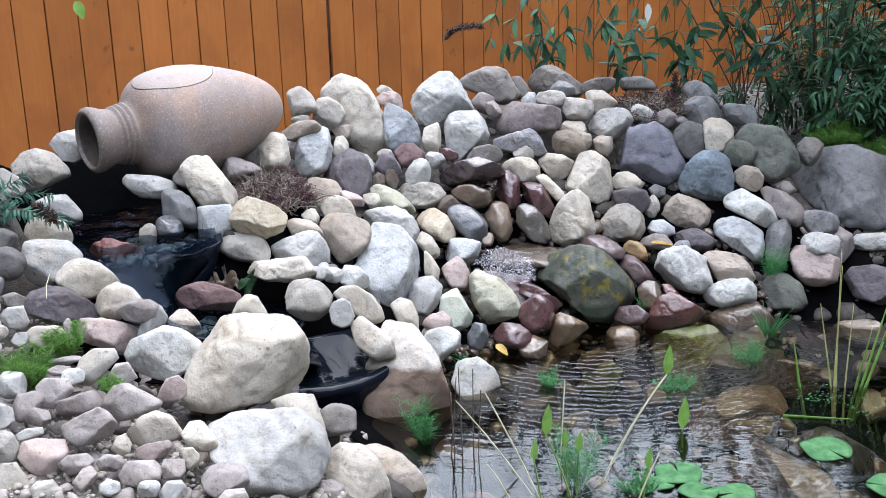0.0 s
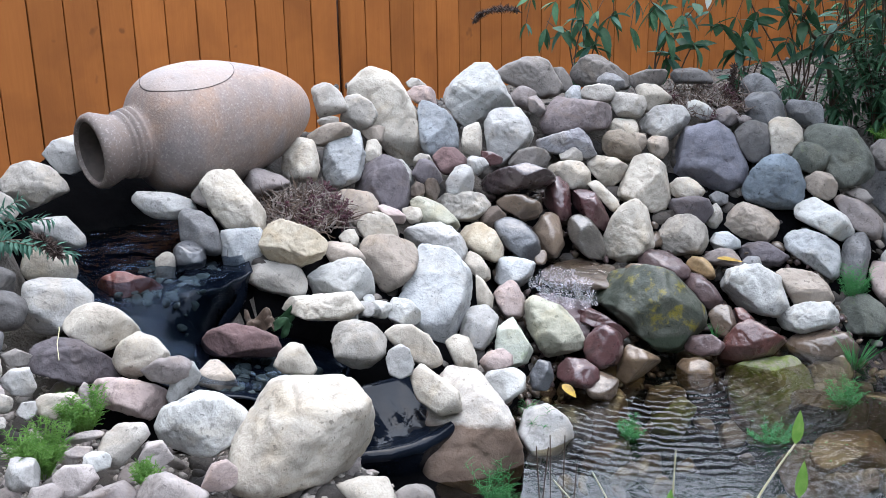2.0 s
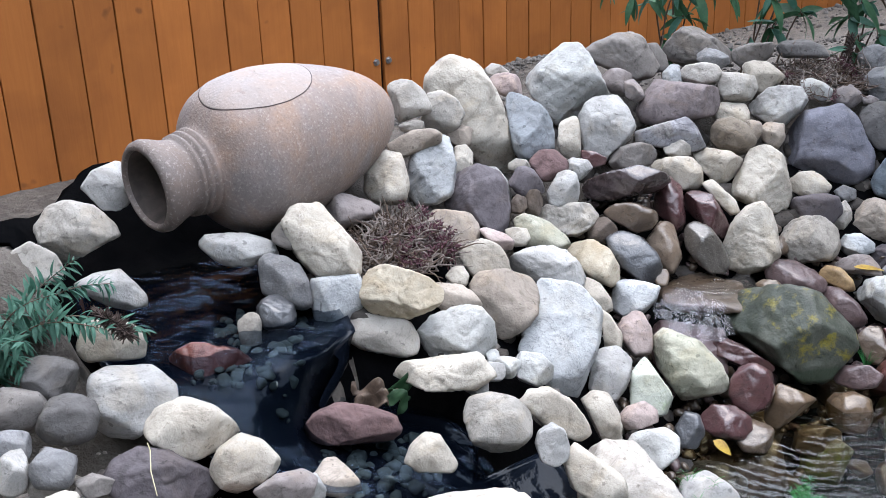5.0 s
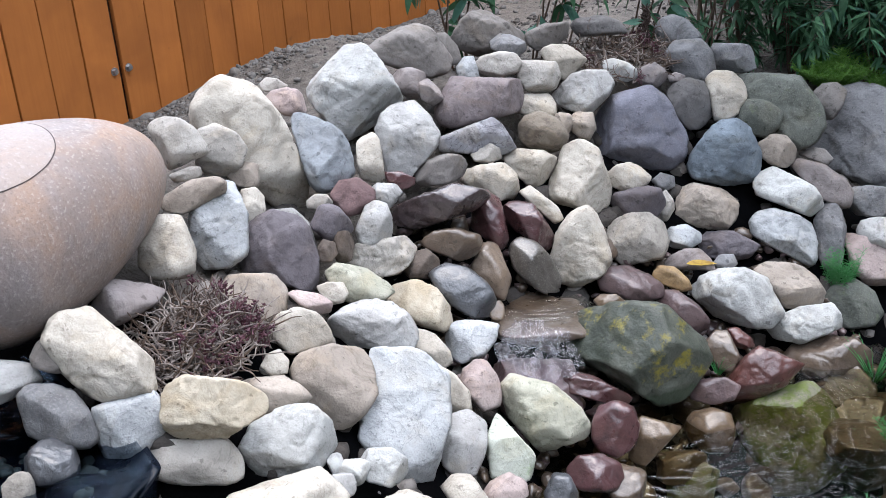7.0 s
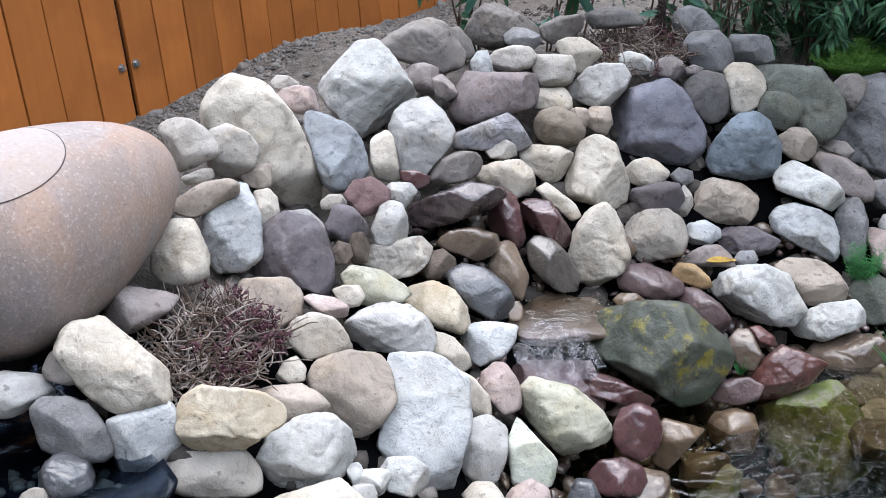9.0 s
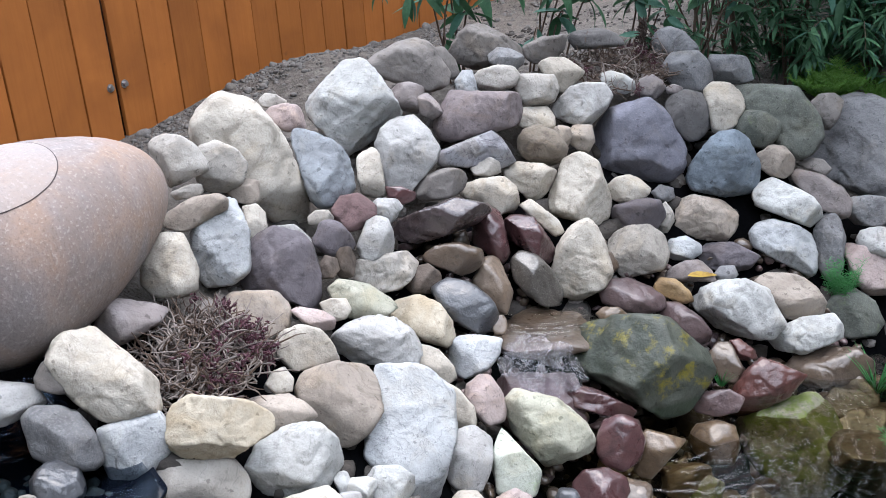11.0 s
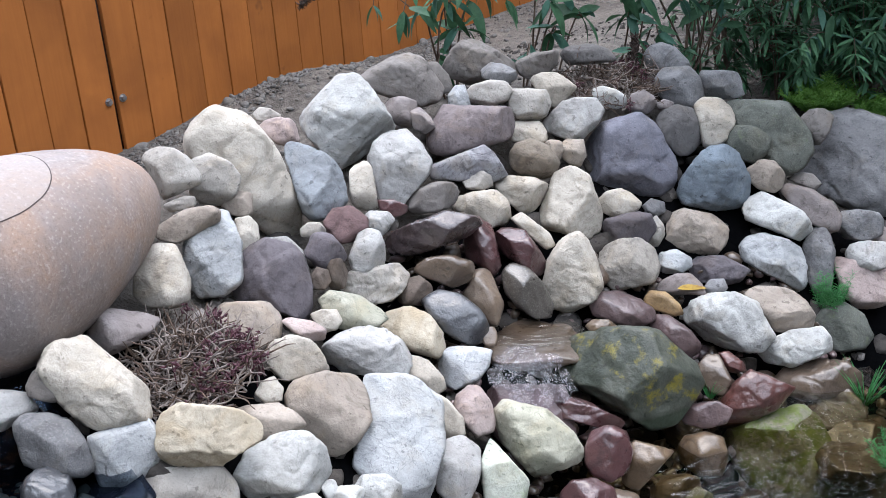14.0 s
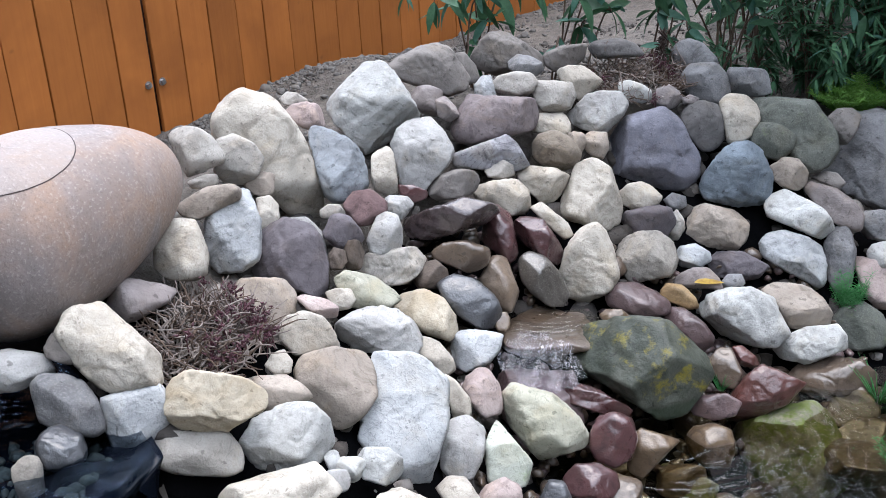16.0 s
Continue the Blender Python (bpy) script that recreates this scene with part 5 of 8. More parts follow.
broken_stone("pinkgrey", (-0.699, 2.915, 0.572), (66, 7, 13), (0.121, 0.070, 0.074), ((-132, 42), (-98, 31), (-63, 36), (-11, 53), (59, 45), (100, 27), (126, 31)), 0.65, 5487)
broken_stone("lightgrey", (-0.666, 2.933, 0.531), (65, 6, 12), (0.079, 0.104, 0.077), ((-141, 53), (-59, 29), (-43, 24), (-8, 34), (34, 43), (110, 41), (163, 27)), 0.85, 5524)
broken_stone("tan", (-0.629, 3.085, 0.480), (65, 6, 11), (0.105, 0.087, 0.082), ((-166, 48), (-103, 34), (-56, 49), (22, 38), (47, 29), (101, 41), (141, 41)), 0.65, 5561)
broken_stone("pink", (-0.791, 2.899, 0.502), (64, 8, 15), (0.186, 0.101, 0.106), ((-169, 85), (-106, 39), (-42, 74), (-9, 85), (63, 56), (79, 43), (94, 50), (153, 84)), 0.85, 5598)
broken_stone("maroon", (-0.612, 3.264, 0.503), (67, 5, 10), (0.219, 0.095, 0.100), ((-162, 102), (-112, 65), (-90, 45), (-33, 97), (22, 91), (67, 49), (81, 41), (109, 51), (141, 76)), 0.85, 5635)
broken_stone("wetdred", (-0.915, 3.335, 0.603), (58, 7, 16), (0.215, 0.125, 0.105), ((-149, 62), (-111, 32), (-96, 33), (-56, 67), (18, 72), (56, 41), (81, 32), (116, 55)), 0.65, 5672)
broken_stone("cream", (-0.436, 3.133, 0.510), (66, 4, 7), (0.114, 0.085, 0.084), ((-123, 46), (-92, 39), (-39, 59), (31, 35), (87, 40), (132, 39), (158, 43)), 0.65, 5709)
broken_stone("cream", (-0.413, 3.406, 0.552), (69, 3, 6), (0.236, 0.085, 0.147), ((-110, 48), (-90, 40), (-53, 73), (34, 91), (97, 34), (137, 76)), 0.65, 5746)
broken_stone("greige", (-0.295, 3.279, 0.491), (67, 2, 4), (0.154, 0.135, 0.123), ((-163, 66), (-117, 63), (-86, 64), (-47, 67), (-6, 72), (43, 65), (77, 60), (103, 66), (164, 75)), 0.65, 5783)
broken_stone("lightgrey", (-0.178, 3.235, 0.462), (66, 1, 2), (0.076, 0.094, 0.072), ((-162, 34), (-109, 41), (-69, 43), (-11, 37), (16, 33), (60, 39), (121, 38), (162, 35)), 0.85, 5820)
broken_stone("cream", (-0.162, 3.427, 0.426), (67, 1, 2), (0.170, 0.126, 0.125), ((-130, 33), (-112, 37), (-63, 77), (22, 59), (39, 48), (59, 46), (96, 61), (135, 81)), 0.65, 5857)
broken_stone("cream", (-0.035, 3.540, 0.331), (66, 0, 0), (0.098, 0.164, 0.104), ((-153, 23), (-135, 32), (-18, 56), (5, 44), (27, 46), (74, 70), (129, 76)), 0.65, 5894)
broken_stone("cream", (-0.084, 3.244, 0.376), (64, 1, 0), (0.145, 0.141, 0.122), ((-162, 54), (-125, 49), (-76, 68), (10, 59), (54, 35), (138, 78)), 0.65, 5931)
broken_stone("half", (0.004, 3.298, 0.228), (68, 2, 8), (0.290, 0.366, 0.240), ((-171, 142), (-117, 184), (-90, 173), (-68, 175), (-9, 149), (18, 106), (36, 105), (97, 171), (142, 147), (164, 122)), 0.65, 5968)
broken_stone("white", (0.084, 3.519, 0.248), (64, -1, -2), (0.147, 0.141, 0.123), ((-180, 70), (-129, 71), (-53, 39), (-5, 67), (59, 76), (100, 60), (146, 62)), 0.85, 6005)
broken_stone("wetslate", (0.205, 3.648, 0.242), (65, -2, -4), (0.076, 0.097, 0.073), ((-171, 35), (-90, 46), (-33, 37), (15, 32), (76, 42), (149, 33)), 0.65, 6042)
broken_stone("cream", (-0.356, 2.816, 0.460), (69, 5, 16), (0.345, 0.276, 0.264), ((-173, 173), (-109, 159), (-77, 115), (-27, 153), (-8, 160), (21, 164), (50, 159), (88, 131), (103, 132), (147, 125), (169, 147)), 0.65, 6079)
broken_stone("lightgrey", (-0.224, 2.514, 0.327), (64, 6, 15), (0.310, 0.251, 0.238), ((-174, 139), (-153, 120), (-129, 110), (-96, 116), (-47, 119), (-21, 131), (16, 148), (49, 141), (94, 120), (119, 139)), 0.85, 6116)
broken_stone("cream", (-0.186, 2.674, 0.356), (66, 5, 14), (0.147, 0.143, 0.124), ((-134, 15), (-31, 77), (21, 59), (86, 67), (109, 68)), 0.65, 6153)
broken_stone("white", (-0.589, 2.812, 0.486), (70, 7, 20), (0.217, 0.153, 0.156), ((-158, 96), (-117, 75), (-97, 71), (-60, 74), (-33, 82), (28, 95), (58, 75), (79, 71), (116, 67), (153, 93)), 0.85, 6190)
broken_stone("cream", (-0.030, 2.629, 0.209), (63, 4, 11), (0.191, 0.197, 0.166), ((-173, 91), (-94, 93), (-74, 95), (3, 88), (24, 75), (50, 78), (86, 91), (133, 99), (170, 90)), 0.65, 6227)
broken_stone("tan", (0.054, 2.743, 0.164), (63, 3, 9), (0.192, 0.179, 0.158), ((-148, 38), (-104, 68), (-45, 104), (21, 67), (45, 53), (67, 61), (103, 94)), 0.65, 6264)
broken_stone("greige", (-0.730, 2.684, 0.493), (70, 8, 23), (0.116, 0.101, 0.092), ((-155, 60), (-96, 49), (-43, 27), (27, 62), (93, 45), (127, 41), (158, 43)), 0.65, 6301)
broken_stone("dusty", (-0.652, 2.672, 0.479), (69, 8, 22), (0.077, 0.063, 0.059), ((-150, 38), (-85, 28), (-55, 28), (33, 26), (99, 28), (154, 28)), 0.85, 6338)
broken_stone("dusty", (-0.785, 2.553, 0.472), (69, 9, 25), (0.094, 0.079, 0.073), ((-166, 39), (-95, 37), (-41, 28), (27, 44), (90, 38), (137, 44)), 0.85, 6375)
broken_stone("pinkgrey", (-0.706, 2.520, 0.459), (68, 9, 24), (0.119, 0.069, 0.072), ((-162, 54), (-118, 42), (-77, 26), (-6, 55), (49, 48), (109, 23)), 0.65, 6412)
broken_stone("dusty", (-0.828, 2.494, 0.459), (68, 10, 26), (0.076, 0.082, 0.067), ((-174, 36), (-122, 41), (-54, 23), (-10, 31), (58, 40), (104, 35), (161, 34)), 0.85, 6449)
broken_stone("dusty", (-0.784, 2.457, 0.449), (68, 10, 25), (0.063, 0.048, 0.047), ((-170, 29), (-97, 22), (-56, 24), (16, 26), (77, 20), (135, 25)), 0.85, 6486)
broken_stone("dusty", (-0.646, 2.438, 0.434), (67, 9, 23), (0.132, 0.098, 0.097), ((-158, 58), (-127, 52), (-66, 35), (-39, 48), (36, 52), (62, 50), (120, 35)), 0.85, 6523)
broken_stone("dusty", (-0.582, 2.558, 0.449), (68, 8, 21), (0.150, 0.098, 0.103), ((-153, 66), (-79, 40), (-27, 63), (63, 35), (101, 49), (153, 63)), 0.85, 6560)
broken_stone("cream", (-0.481, 2.447, 0.429), (66, 8, 20), (0.135, 0.089, 0.094), ((-169, 65), (-106, 50), (-77, 36), (-35, 58), (36, 47), (74, 41), (112, 40), (141, 45)), 0.65, 6597)
broken_stone("cream", (-0.371, 2.448, 0.412), (66, 7, 18), (0.090, 0.079, 0.072), ((-153, 37), (-99, 35), (-63, 41), (19, 33), (43, 27), (99, 37), (149, 39)), 0.65, 6634)
broken_stone("pink", (-0.493, 2.605, 0.469), (68, 7, 20), (0.076, 0.068, 0.062), ((-117, 39), (-90, 33), (-63, 33), (0, 36), (49, 34), (109, 26), (156, 23)), 0.85, 6671)
broken_stone("pink", (-0.457, 2.371, 0.409), (65, 8, 20), (0.086, 0.049, 0.052), ((-176, 41), (-120, 32), (-82, 20), (-33, 29), (39, 38), (101, 17), (118, 22)), 0.85, 6708)
broken_stone("cream", (-0.541, 2.381, 0.418), (66, 9, 22), (0.048, 0.052, 0.043), ((-120, 22), (-72, 24), (-8, 22), (35, 20), (115, 20), (161, 18)), 0.65, 6745)
broken_stone("pink", (-0.726, 2.348, 0.389), (66, 10, 25), (0.116, 0.102, 0.093), ((-143, 41), (-124, 37), (-63, 46), (-23, 44), (19, 58), (88, 48), (109, 53), (169, 55)), 0.85, 6782)
broken_stone("dusty", (-0.632, 2.324, 0.391), (65, 10, 23), (0.083, 0.054, 0.057), ((-130, 28), (-77, 22), (-27, 31), (51, 33), (99, 22), (139, 28)), 0.85, 6819)
broken_stone("dusty", (-0.546, 2.326, 0.396), (65, 9, 22), (0.069, 0.042, 0.044), ((-148, 28), (-95, 19), (-49, 22), (45, 23), (83, 18), (139, 25)), 0.85, 6856)
broken_stone("dusty", (-0.470, 2.312, 0.378), (64, 9, 20), (0.099, 0.065, 0.068), ((-159, 45), (-98, 31), (-68, 29), (-14, 43), (45, 41), (94, 29), (151, 41)), 0.85, 6893)
broken_stone("dusty", (-0.400, 2.332, 0.380), (64, 8, 19), (0.062, 0.051, 0.048), ((-139, 30), (-94, 23), (-34, 27), (8, 29), (90, 24), (165, 26)), 0.85, 6930)
broken_stone("cream", (-0.371, 2.372, 0.389), (65, 7, 18), (0.045, 0.056, 0.043), ((-166, 15), (-150, 15), (-65, 24), (-6, 20), (43, 22), (99, 26)), 0.65, 6967)
broken_stone("dusty", (-0.284, 2.360, 0.342), (63, 7, 17), (0.114, 0.084, 0.084), ((-159, 51), (-121, 44), (-82, 37), (-45, 43), (20, 49), (75, 39), (108, 38), (149, 47)), 0.85, 7004)
broken_stone("greige", (-0.778, 2.280, 0.358), (65, 11, 26), (0.090, 0.104, 0.082), ((-173, 41), (-99, 48), (-63, 46), (4, 41), (37, 38), (95, 49), (152, 43)), 0.65, 7041)
broken_stone("greige", (-0.830, 2.368, 0.409), (67, 11, 27), (0.068, 0.081, 0.064), ((-153, 28), (-79, 36), (-18, 31), (31, 29), (76, 35), (151, 30)), 0.65, 7078)
broken_stone("greige", (-0.679, 2.254, 0.353), (64, 11, 24), (0.082, 0.061, 0.061), ((-158, 35), (-90, 29), (-27, 36), (39, 29), (97, 28), (139, 32)), 0.65, 7115)
broken_stone("dusty", (-0.588, 2.274, 0.381), (64, 10, 23), (0.057, 0.061, 0.051), ((-135, 26), (-53, 19), (-25, 21), (39, 28), (115, 22), (147, 18)), 0.85, 7152)
broken_stone("white", (-0.521, 2.254, 0.371), (64, 9, 22), (0.049, 0.041, 0.038), ((-171, 22), (-106, 18), (-65, 18), (8, 22), (71, 17), (131, 18)), 0.85, 7189)
broken_stone("lightgrey", (-0.380, 2.277, 0.353), (63, 8, 19), (0.066, 0.054, 0.051), ((-159, 31), (-90, 26), (-31, 27), (31, 27), (97, 24), (148, 25)), 0.85, 7226)
broken_stone("white", (-0.783, 2.405, 0.428), (67, 10, 26), (0.065, 0.033, 0.035), ((-163, 30), (-90, 16), (-59, 15), (15, 30), (96, 13), (124, 15)), 0.85, 7263)
broken_stone("lightgrey", (-0.855, 2.426, 0.463), (68, 10, 27), (0.051, 0.065, 0.049), ((-180, 24), (-84, 29), (-49, 24), (14, 21), (63, 23), (158, 21)), 0.85, 7300)
broken_stone("dusty", (-0.247, 2.298, 0.329), (62, 7, 16), (0.075, 0.048, 0.050), ((-159, 35), (-94, 22), (-53, 24), (27, 31), (96, 20), (139, 25)), 0.85, 7337)
broken_stone("dusty", (-0.824, 2.701, 0.502), (70, 8, 25), (0.095, 0.029, 0.030), ((-135, 36), (-90, 14), (-74, 11), (32, 39), (96, 10), (112, 11)), 0.85, 7374)
broken_stone("dusty", (-0.806, 2.629, 0.503), (70, 9, 25), (0.060, 0.028, 0.029), ((-151, 25), (-94, 13), (-75, 13), (9, 28), (87, 13), (118, 15)), 0.85, 7411)
broken_stone("cream", (-0.898, 2.759, 0.550), (72, 8, 26), (0.105, 0.061, 0.065), ((-162, 45), (-117, 31), (-77, 26), (-29, 39), (49, 40), (92, 29), (129, 39)), 0.65, 7448)
broken_stone("lightgrey", (-1.005, 2.794, 0.590), (73, 8, 27), (0.082, 0.070, 0.065), ((-143, 28), (-101, 28), (-34, 38), (20, 33), (97, 31), (135, 32)), 0.85, 7485)
broken_stone("greybrown", (-1.034, 2.858, 0.623), (74, 8, 27), (0.073, 0.042, 0.044), ((-146, 24), (-88, 19), (-27, 30), (66, 18), (108, 19)), 0.65, 7522)
broken_stone("lightgrey", (-0.959, 2.731, 0.550), (72, 9, 27), (0.051, 0.043, 0.040), ((-124, 18), (-60, 17), (13, 23), (96, 19), (152, 19)), 0.85, 7559)
broken_stone("grey", (1.723, 4.837, 0.501), (78, -3, -14), (0.526, 0.392, 0.388), ((-161, 211), (-130, 143), (-93, 182), (-77, 201), (-22, 247), (22, 220), (65, 172), (96, 188), (124, 217)), 0.65, 7596)
broken_stone("pinkgrey", (1.604, 4.482, 0.348), (75, -4, -13), (0.112, 0.150, 0.111), ((-159, 55), (-109, 65), (-39, 51), (11, 50), (57, 58), (118, 65), (167, 49)), 0.65, 7633)
broken_stone("white", (1.763, 4.542, 0.344), (76, -4, -15), (0.210, 0.079, 0.084), ((-162, 95), (-100, 42), (-84, 35), (-13, 92), (80, 41), (94, 36), (137, 74)), 0.85, 7670)
broken_stone("purple", (1.709, 4.362, 0.215), (73, -5, -14), (0.215, 0.164, 0.160), ((-154, 78), (-108, 63), (-56, 85), (14, 92), (72, 78), (94, 77), (145, 103)), 0.85, 7707)
broken_stone("wettan", (0.344, 3.802, 0.076), (69, 0, 3), (0.209, 0.187, 0.169), ((-154, 93), (-121, 89), (-77, 82), (-21, 89), (17, 99), (82, 90), (107, 84), (161, 92)), 0.65, 7744)
broken_stone("lightgrey", (0.215, 3.420, 0.175), (68, 1, 5), (0.165, 0.150, 0.135), ((-148, 57), (-90, 55), (-48, 54), (18, 53), (54, 46), (108, 51), (160, 54)), 0.85, 7781)
round_stone("brown", (-0.170, 4.185, 0.685), (0.055, 0.083, 0.057), (68, 6, -11), 0.4, 0, 924)
round_stone("tan", (0.582, 4.700, 0.747), (0.061, 0.068, 0.059), (74, 2, -22), 0.3, 0, 2789)
round_stone("wettan", (0.207, 4.149, 0.457), (0.041, 0.055, 0.041), (64, 2, -19), 0.2, 0, 3884)
round_stone("wetbrown", (0.395, 3.721, 0.173), (0.096, 0.096, 0.09), (55, -2, -24), 0.4, 0, 4201)
round_stone("algae", (0.626, 3.893, 0.003), (0.191, 0.169, 0.154), (56, -3, -27), 0.4, 0, 4566)
round_stone("wetbrown", (1.170, 3.920, -0.013), (0.201, 0.263, 0.2), (59, -7, -34), 0.4, 0, 4603)
round_stone("white", (-0.301, 3.530, 0.521), (0.033, 0.046, 0.034), (56, -10, -1), 0.4, 0, 5724)
round_stone("white", (-0.269, 3.519, 0.502), (0.066, 0.055, 0.054), (56, 6, -13), 0.4, 0, 5783)
round_stone("speck", (-0.856, 3.415, 0.658), (0.056, 0.092, 0.06), (72, 7, 15), 0.6, 0, 6458)
round_stone("lightgrey", (-0.301, 3.457, 0.524), (0.057, 0.048, 0.047), (68, 3, 4), 0.4, 0, 6851)
round_stone("lightgrey", (-0.340, 3.400, 0.522), (0.055, 0.055, 0.052), (68, 3, 5), 0.4, 0, 6905)
round_stone("grey", (-1.095, 2.837, 0.671), (0.085, 0.078, 0.075), (68, 12, 24), 0.4, 0, 6940)
round_stone("cream", (-1.053, 2.756, 0.640), (0.067, 0.067, 0.063), (66, 12, 23), 0.4, 0, 7053)
round_stone("dgrey", (-1.109, 2.967, 0.696), (0.118, 0.101, 0.098), (70, 11, 23), 0.3, 0, 7099)
round_stone("dgrey", (-1.172, 3.056, 0.737), (0.11, 0.09, 0.089), (71, 10, 24), 0.3, 0, 7122)
round_stone("wetslate", (-0.801, 3.471, 0.678), (0.094, 0.085, 0.082), (72, 6, 14), 0.3, 0, 7161)
round_stone("white", (-0.433, 2.264, 0.366), (0.052, 0.039, 0.039), (65, 9, 20), 0.5, 0, 8530)
round_stone("white", (-0.756, 2.603, 0.499), (0.059, 0.044, 0.044), (72, 9, 24), 0.5, 0, 8606)
round_stone("lightgrey", (-0.889, 2.539, 0.498), (0.072, 0.072, 0.068), (72, 10, 26), 0.5, 0, 8708)
round_stone("wetbrown", (1.629, 4.204, 0.070), (0.194, 0.112, 0.122), (73, -4, -15), 0.3, 0, 8978)
round_stone("wettan", (0.521, 4.026, -0.013), (0.237, 0.13, 0.132), (71, 0, -1), 0.4, 0, 9101)
round_stone("grey", (1.764, 4.962, 0.583), (0.188, 0.059, 0.082), (81, 0, -15), 0.3, 0, 9140)
round_stone("wetbrown", (1.066, 3.580, -0.042), (0.304, 0.171, 0.191), (68, 6, -12), 0.4, 0, 9163)
round_stone("wetbrown", (1.300, 3.972, -0.034), (0.312, 0.167, 0.183), (71, -3, -11), 0.4, 0, 9222)
round_stone("greybrown", (-0.101, 2.758, 0.321), (0.107, 0.091, 0.089), (68, 5, 11), 0.4, 0, 9267)
round_stone("wetred", (0.274, 2.880, 0.017), (0.096, 0.064, 0.067), (64, 2, 4), 0.4, 0, 9293)
round_stone("wetbrown", (1.052, 3.224, -0.088), (0.259, 0.156, 0.175), (65, 5, -12), 0.4, 0, 9349)
round_stone("wetbrown", (0.403, 3.683, -0.051), (0.18, 0.14, 0.13), (69, 1, 1), 0.4, 0, 9381)
round_stone("wetbrown", (0.407, 3.756, 0.046), (0.188, 0.217, 0.175), (57, -3, -20), 0.4, 0, 9421)
round_stone("wetslate", (0.275, 3.645, 0.069), (0.18, 0.138, 0.132), (56, -2, -18), 0.4, 0, 9442)
round_stone("wetbrown", (0.168, 3.616, 0.049), (0.15, 0.109, 0.101), (55, -1, -16), 0.4, 0, 9503)
round_stone("wettan", (0.613, 3.877, 0.063), (0.136, 0.091, 0.091), (60, -4, -22), 0.4, 0, 9530)
round_stone("greige", (-1.107, 2.838, 0.650), (0.074, 0.094, 0.074), (69, 10, 23), 0.4, 0, 9567)
round_stone("lightgrey", (-1.165, 2.828, 0.668), (0.053, 0.086, 0.056), (69, 11, 24), 0.4, 0, 9610)
round_stone("white", (-1.127, 2.729, 0.622), (0.058, 0.069, 0.056), (67, 11, 23), 0.5, 0, 9654)
round_stone("greige", (-1.080, 2.676, 0.587), (0.07, 0.065, 0.062), (66, 11, 23), 0.5, 0, 9688)
round_stone("dusty", (-1.034, 2.708, 0.587), (0.075, 0.059, 0.059), (66, -3, 28), 0.5, 0, 9734)
round_stone("greige", (-1.087, 2.722, 0.617), (0.03, 0.025, 0.025), (67, 11, 23), 0.4, 0, 9781)
round_stone("dusty", (-1.040, 2.635, 0.564), (0.069, 0.049, 0.05), (65, 12, 22), 0.5, 0, 9810)
round_stone("dusty", (-1.078, 2.611, 0.570), (0.037, 0.037, 0.035), (65, 12, 23), 0.5, 0, 9848)
round_stone("greige", (-0.996, 2.702, 0.579), (0.039, 0.043, 0.037), (65, 11, 21), 0.5, 0, 9927)
round_stone("greige", (-0.988, 2.647, 0.558), (0.036, 0.033, 0.032), (64, 11, 21), 0.5, 0, 9987)
round_stone("pinkgrey", (-0.847, 2.786, 0.548), (0.031, 0.09, 0.041), (65, 0, 21), 0.4, 0, 10026)
round_stone("greybrown", (-1.207, 2.963, 0.710), (0.121, 0.106, 0.102), (71, 10, 24), 0.3, 0, 10139)
round_stone("grey", (-1.188, 2.884, 0.691), (0.076, 0.061, 0.06), (70, 10, 24), 0.4, 0, 10182)

for n, (colour, at, size) in enumerate((("wetbrown", (0.343, 3.749, 0.075), (0.17, 0.14, 0.10)), ("wetochre", (0.482, 3.96, 0.09), (0.18, 0.13, 0.10)), ("wettan", (0.719, 4.06, 0.115), (0.13, 0.10, 0.09)), ("wetbrown", (1.087, 3.831, 0.06), (0.22, 0.16, 0.10)),
                                        ("wetochre", (1.130, 3.597, 0.015), (0.26, 0.18, 0.12)), ("wetbrown", (1.199, 4.049, 0.10), (0.19, 0.15, 0.11)), ("wetbrown", (1.20, 3.169, -0.04), (0.34, 0.22, 0.13)), ("wetslate", (1.36, 3.337, -0.02), (0.24, 0.2, 0.12)))):
    round_stone(colour, at, size, (8 - 3 * n, 5 * n - 12, 47 * n), 0.5, 0, 640 + n)

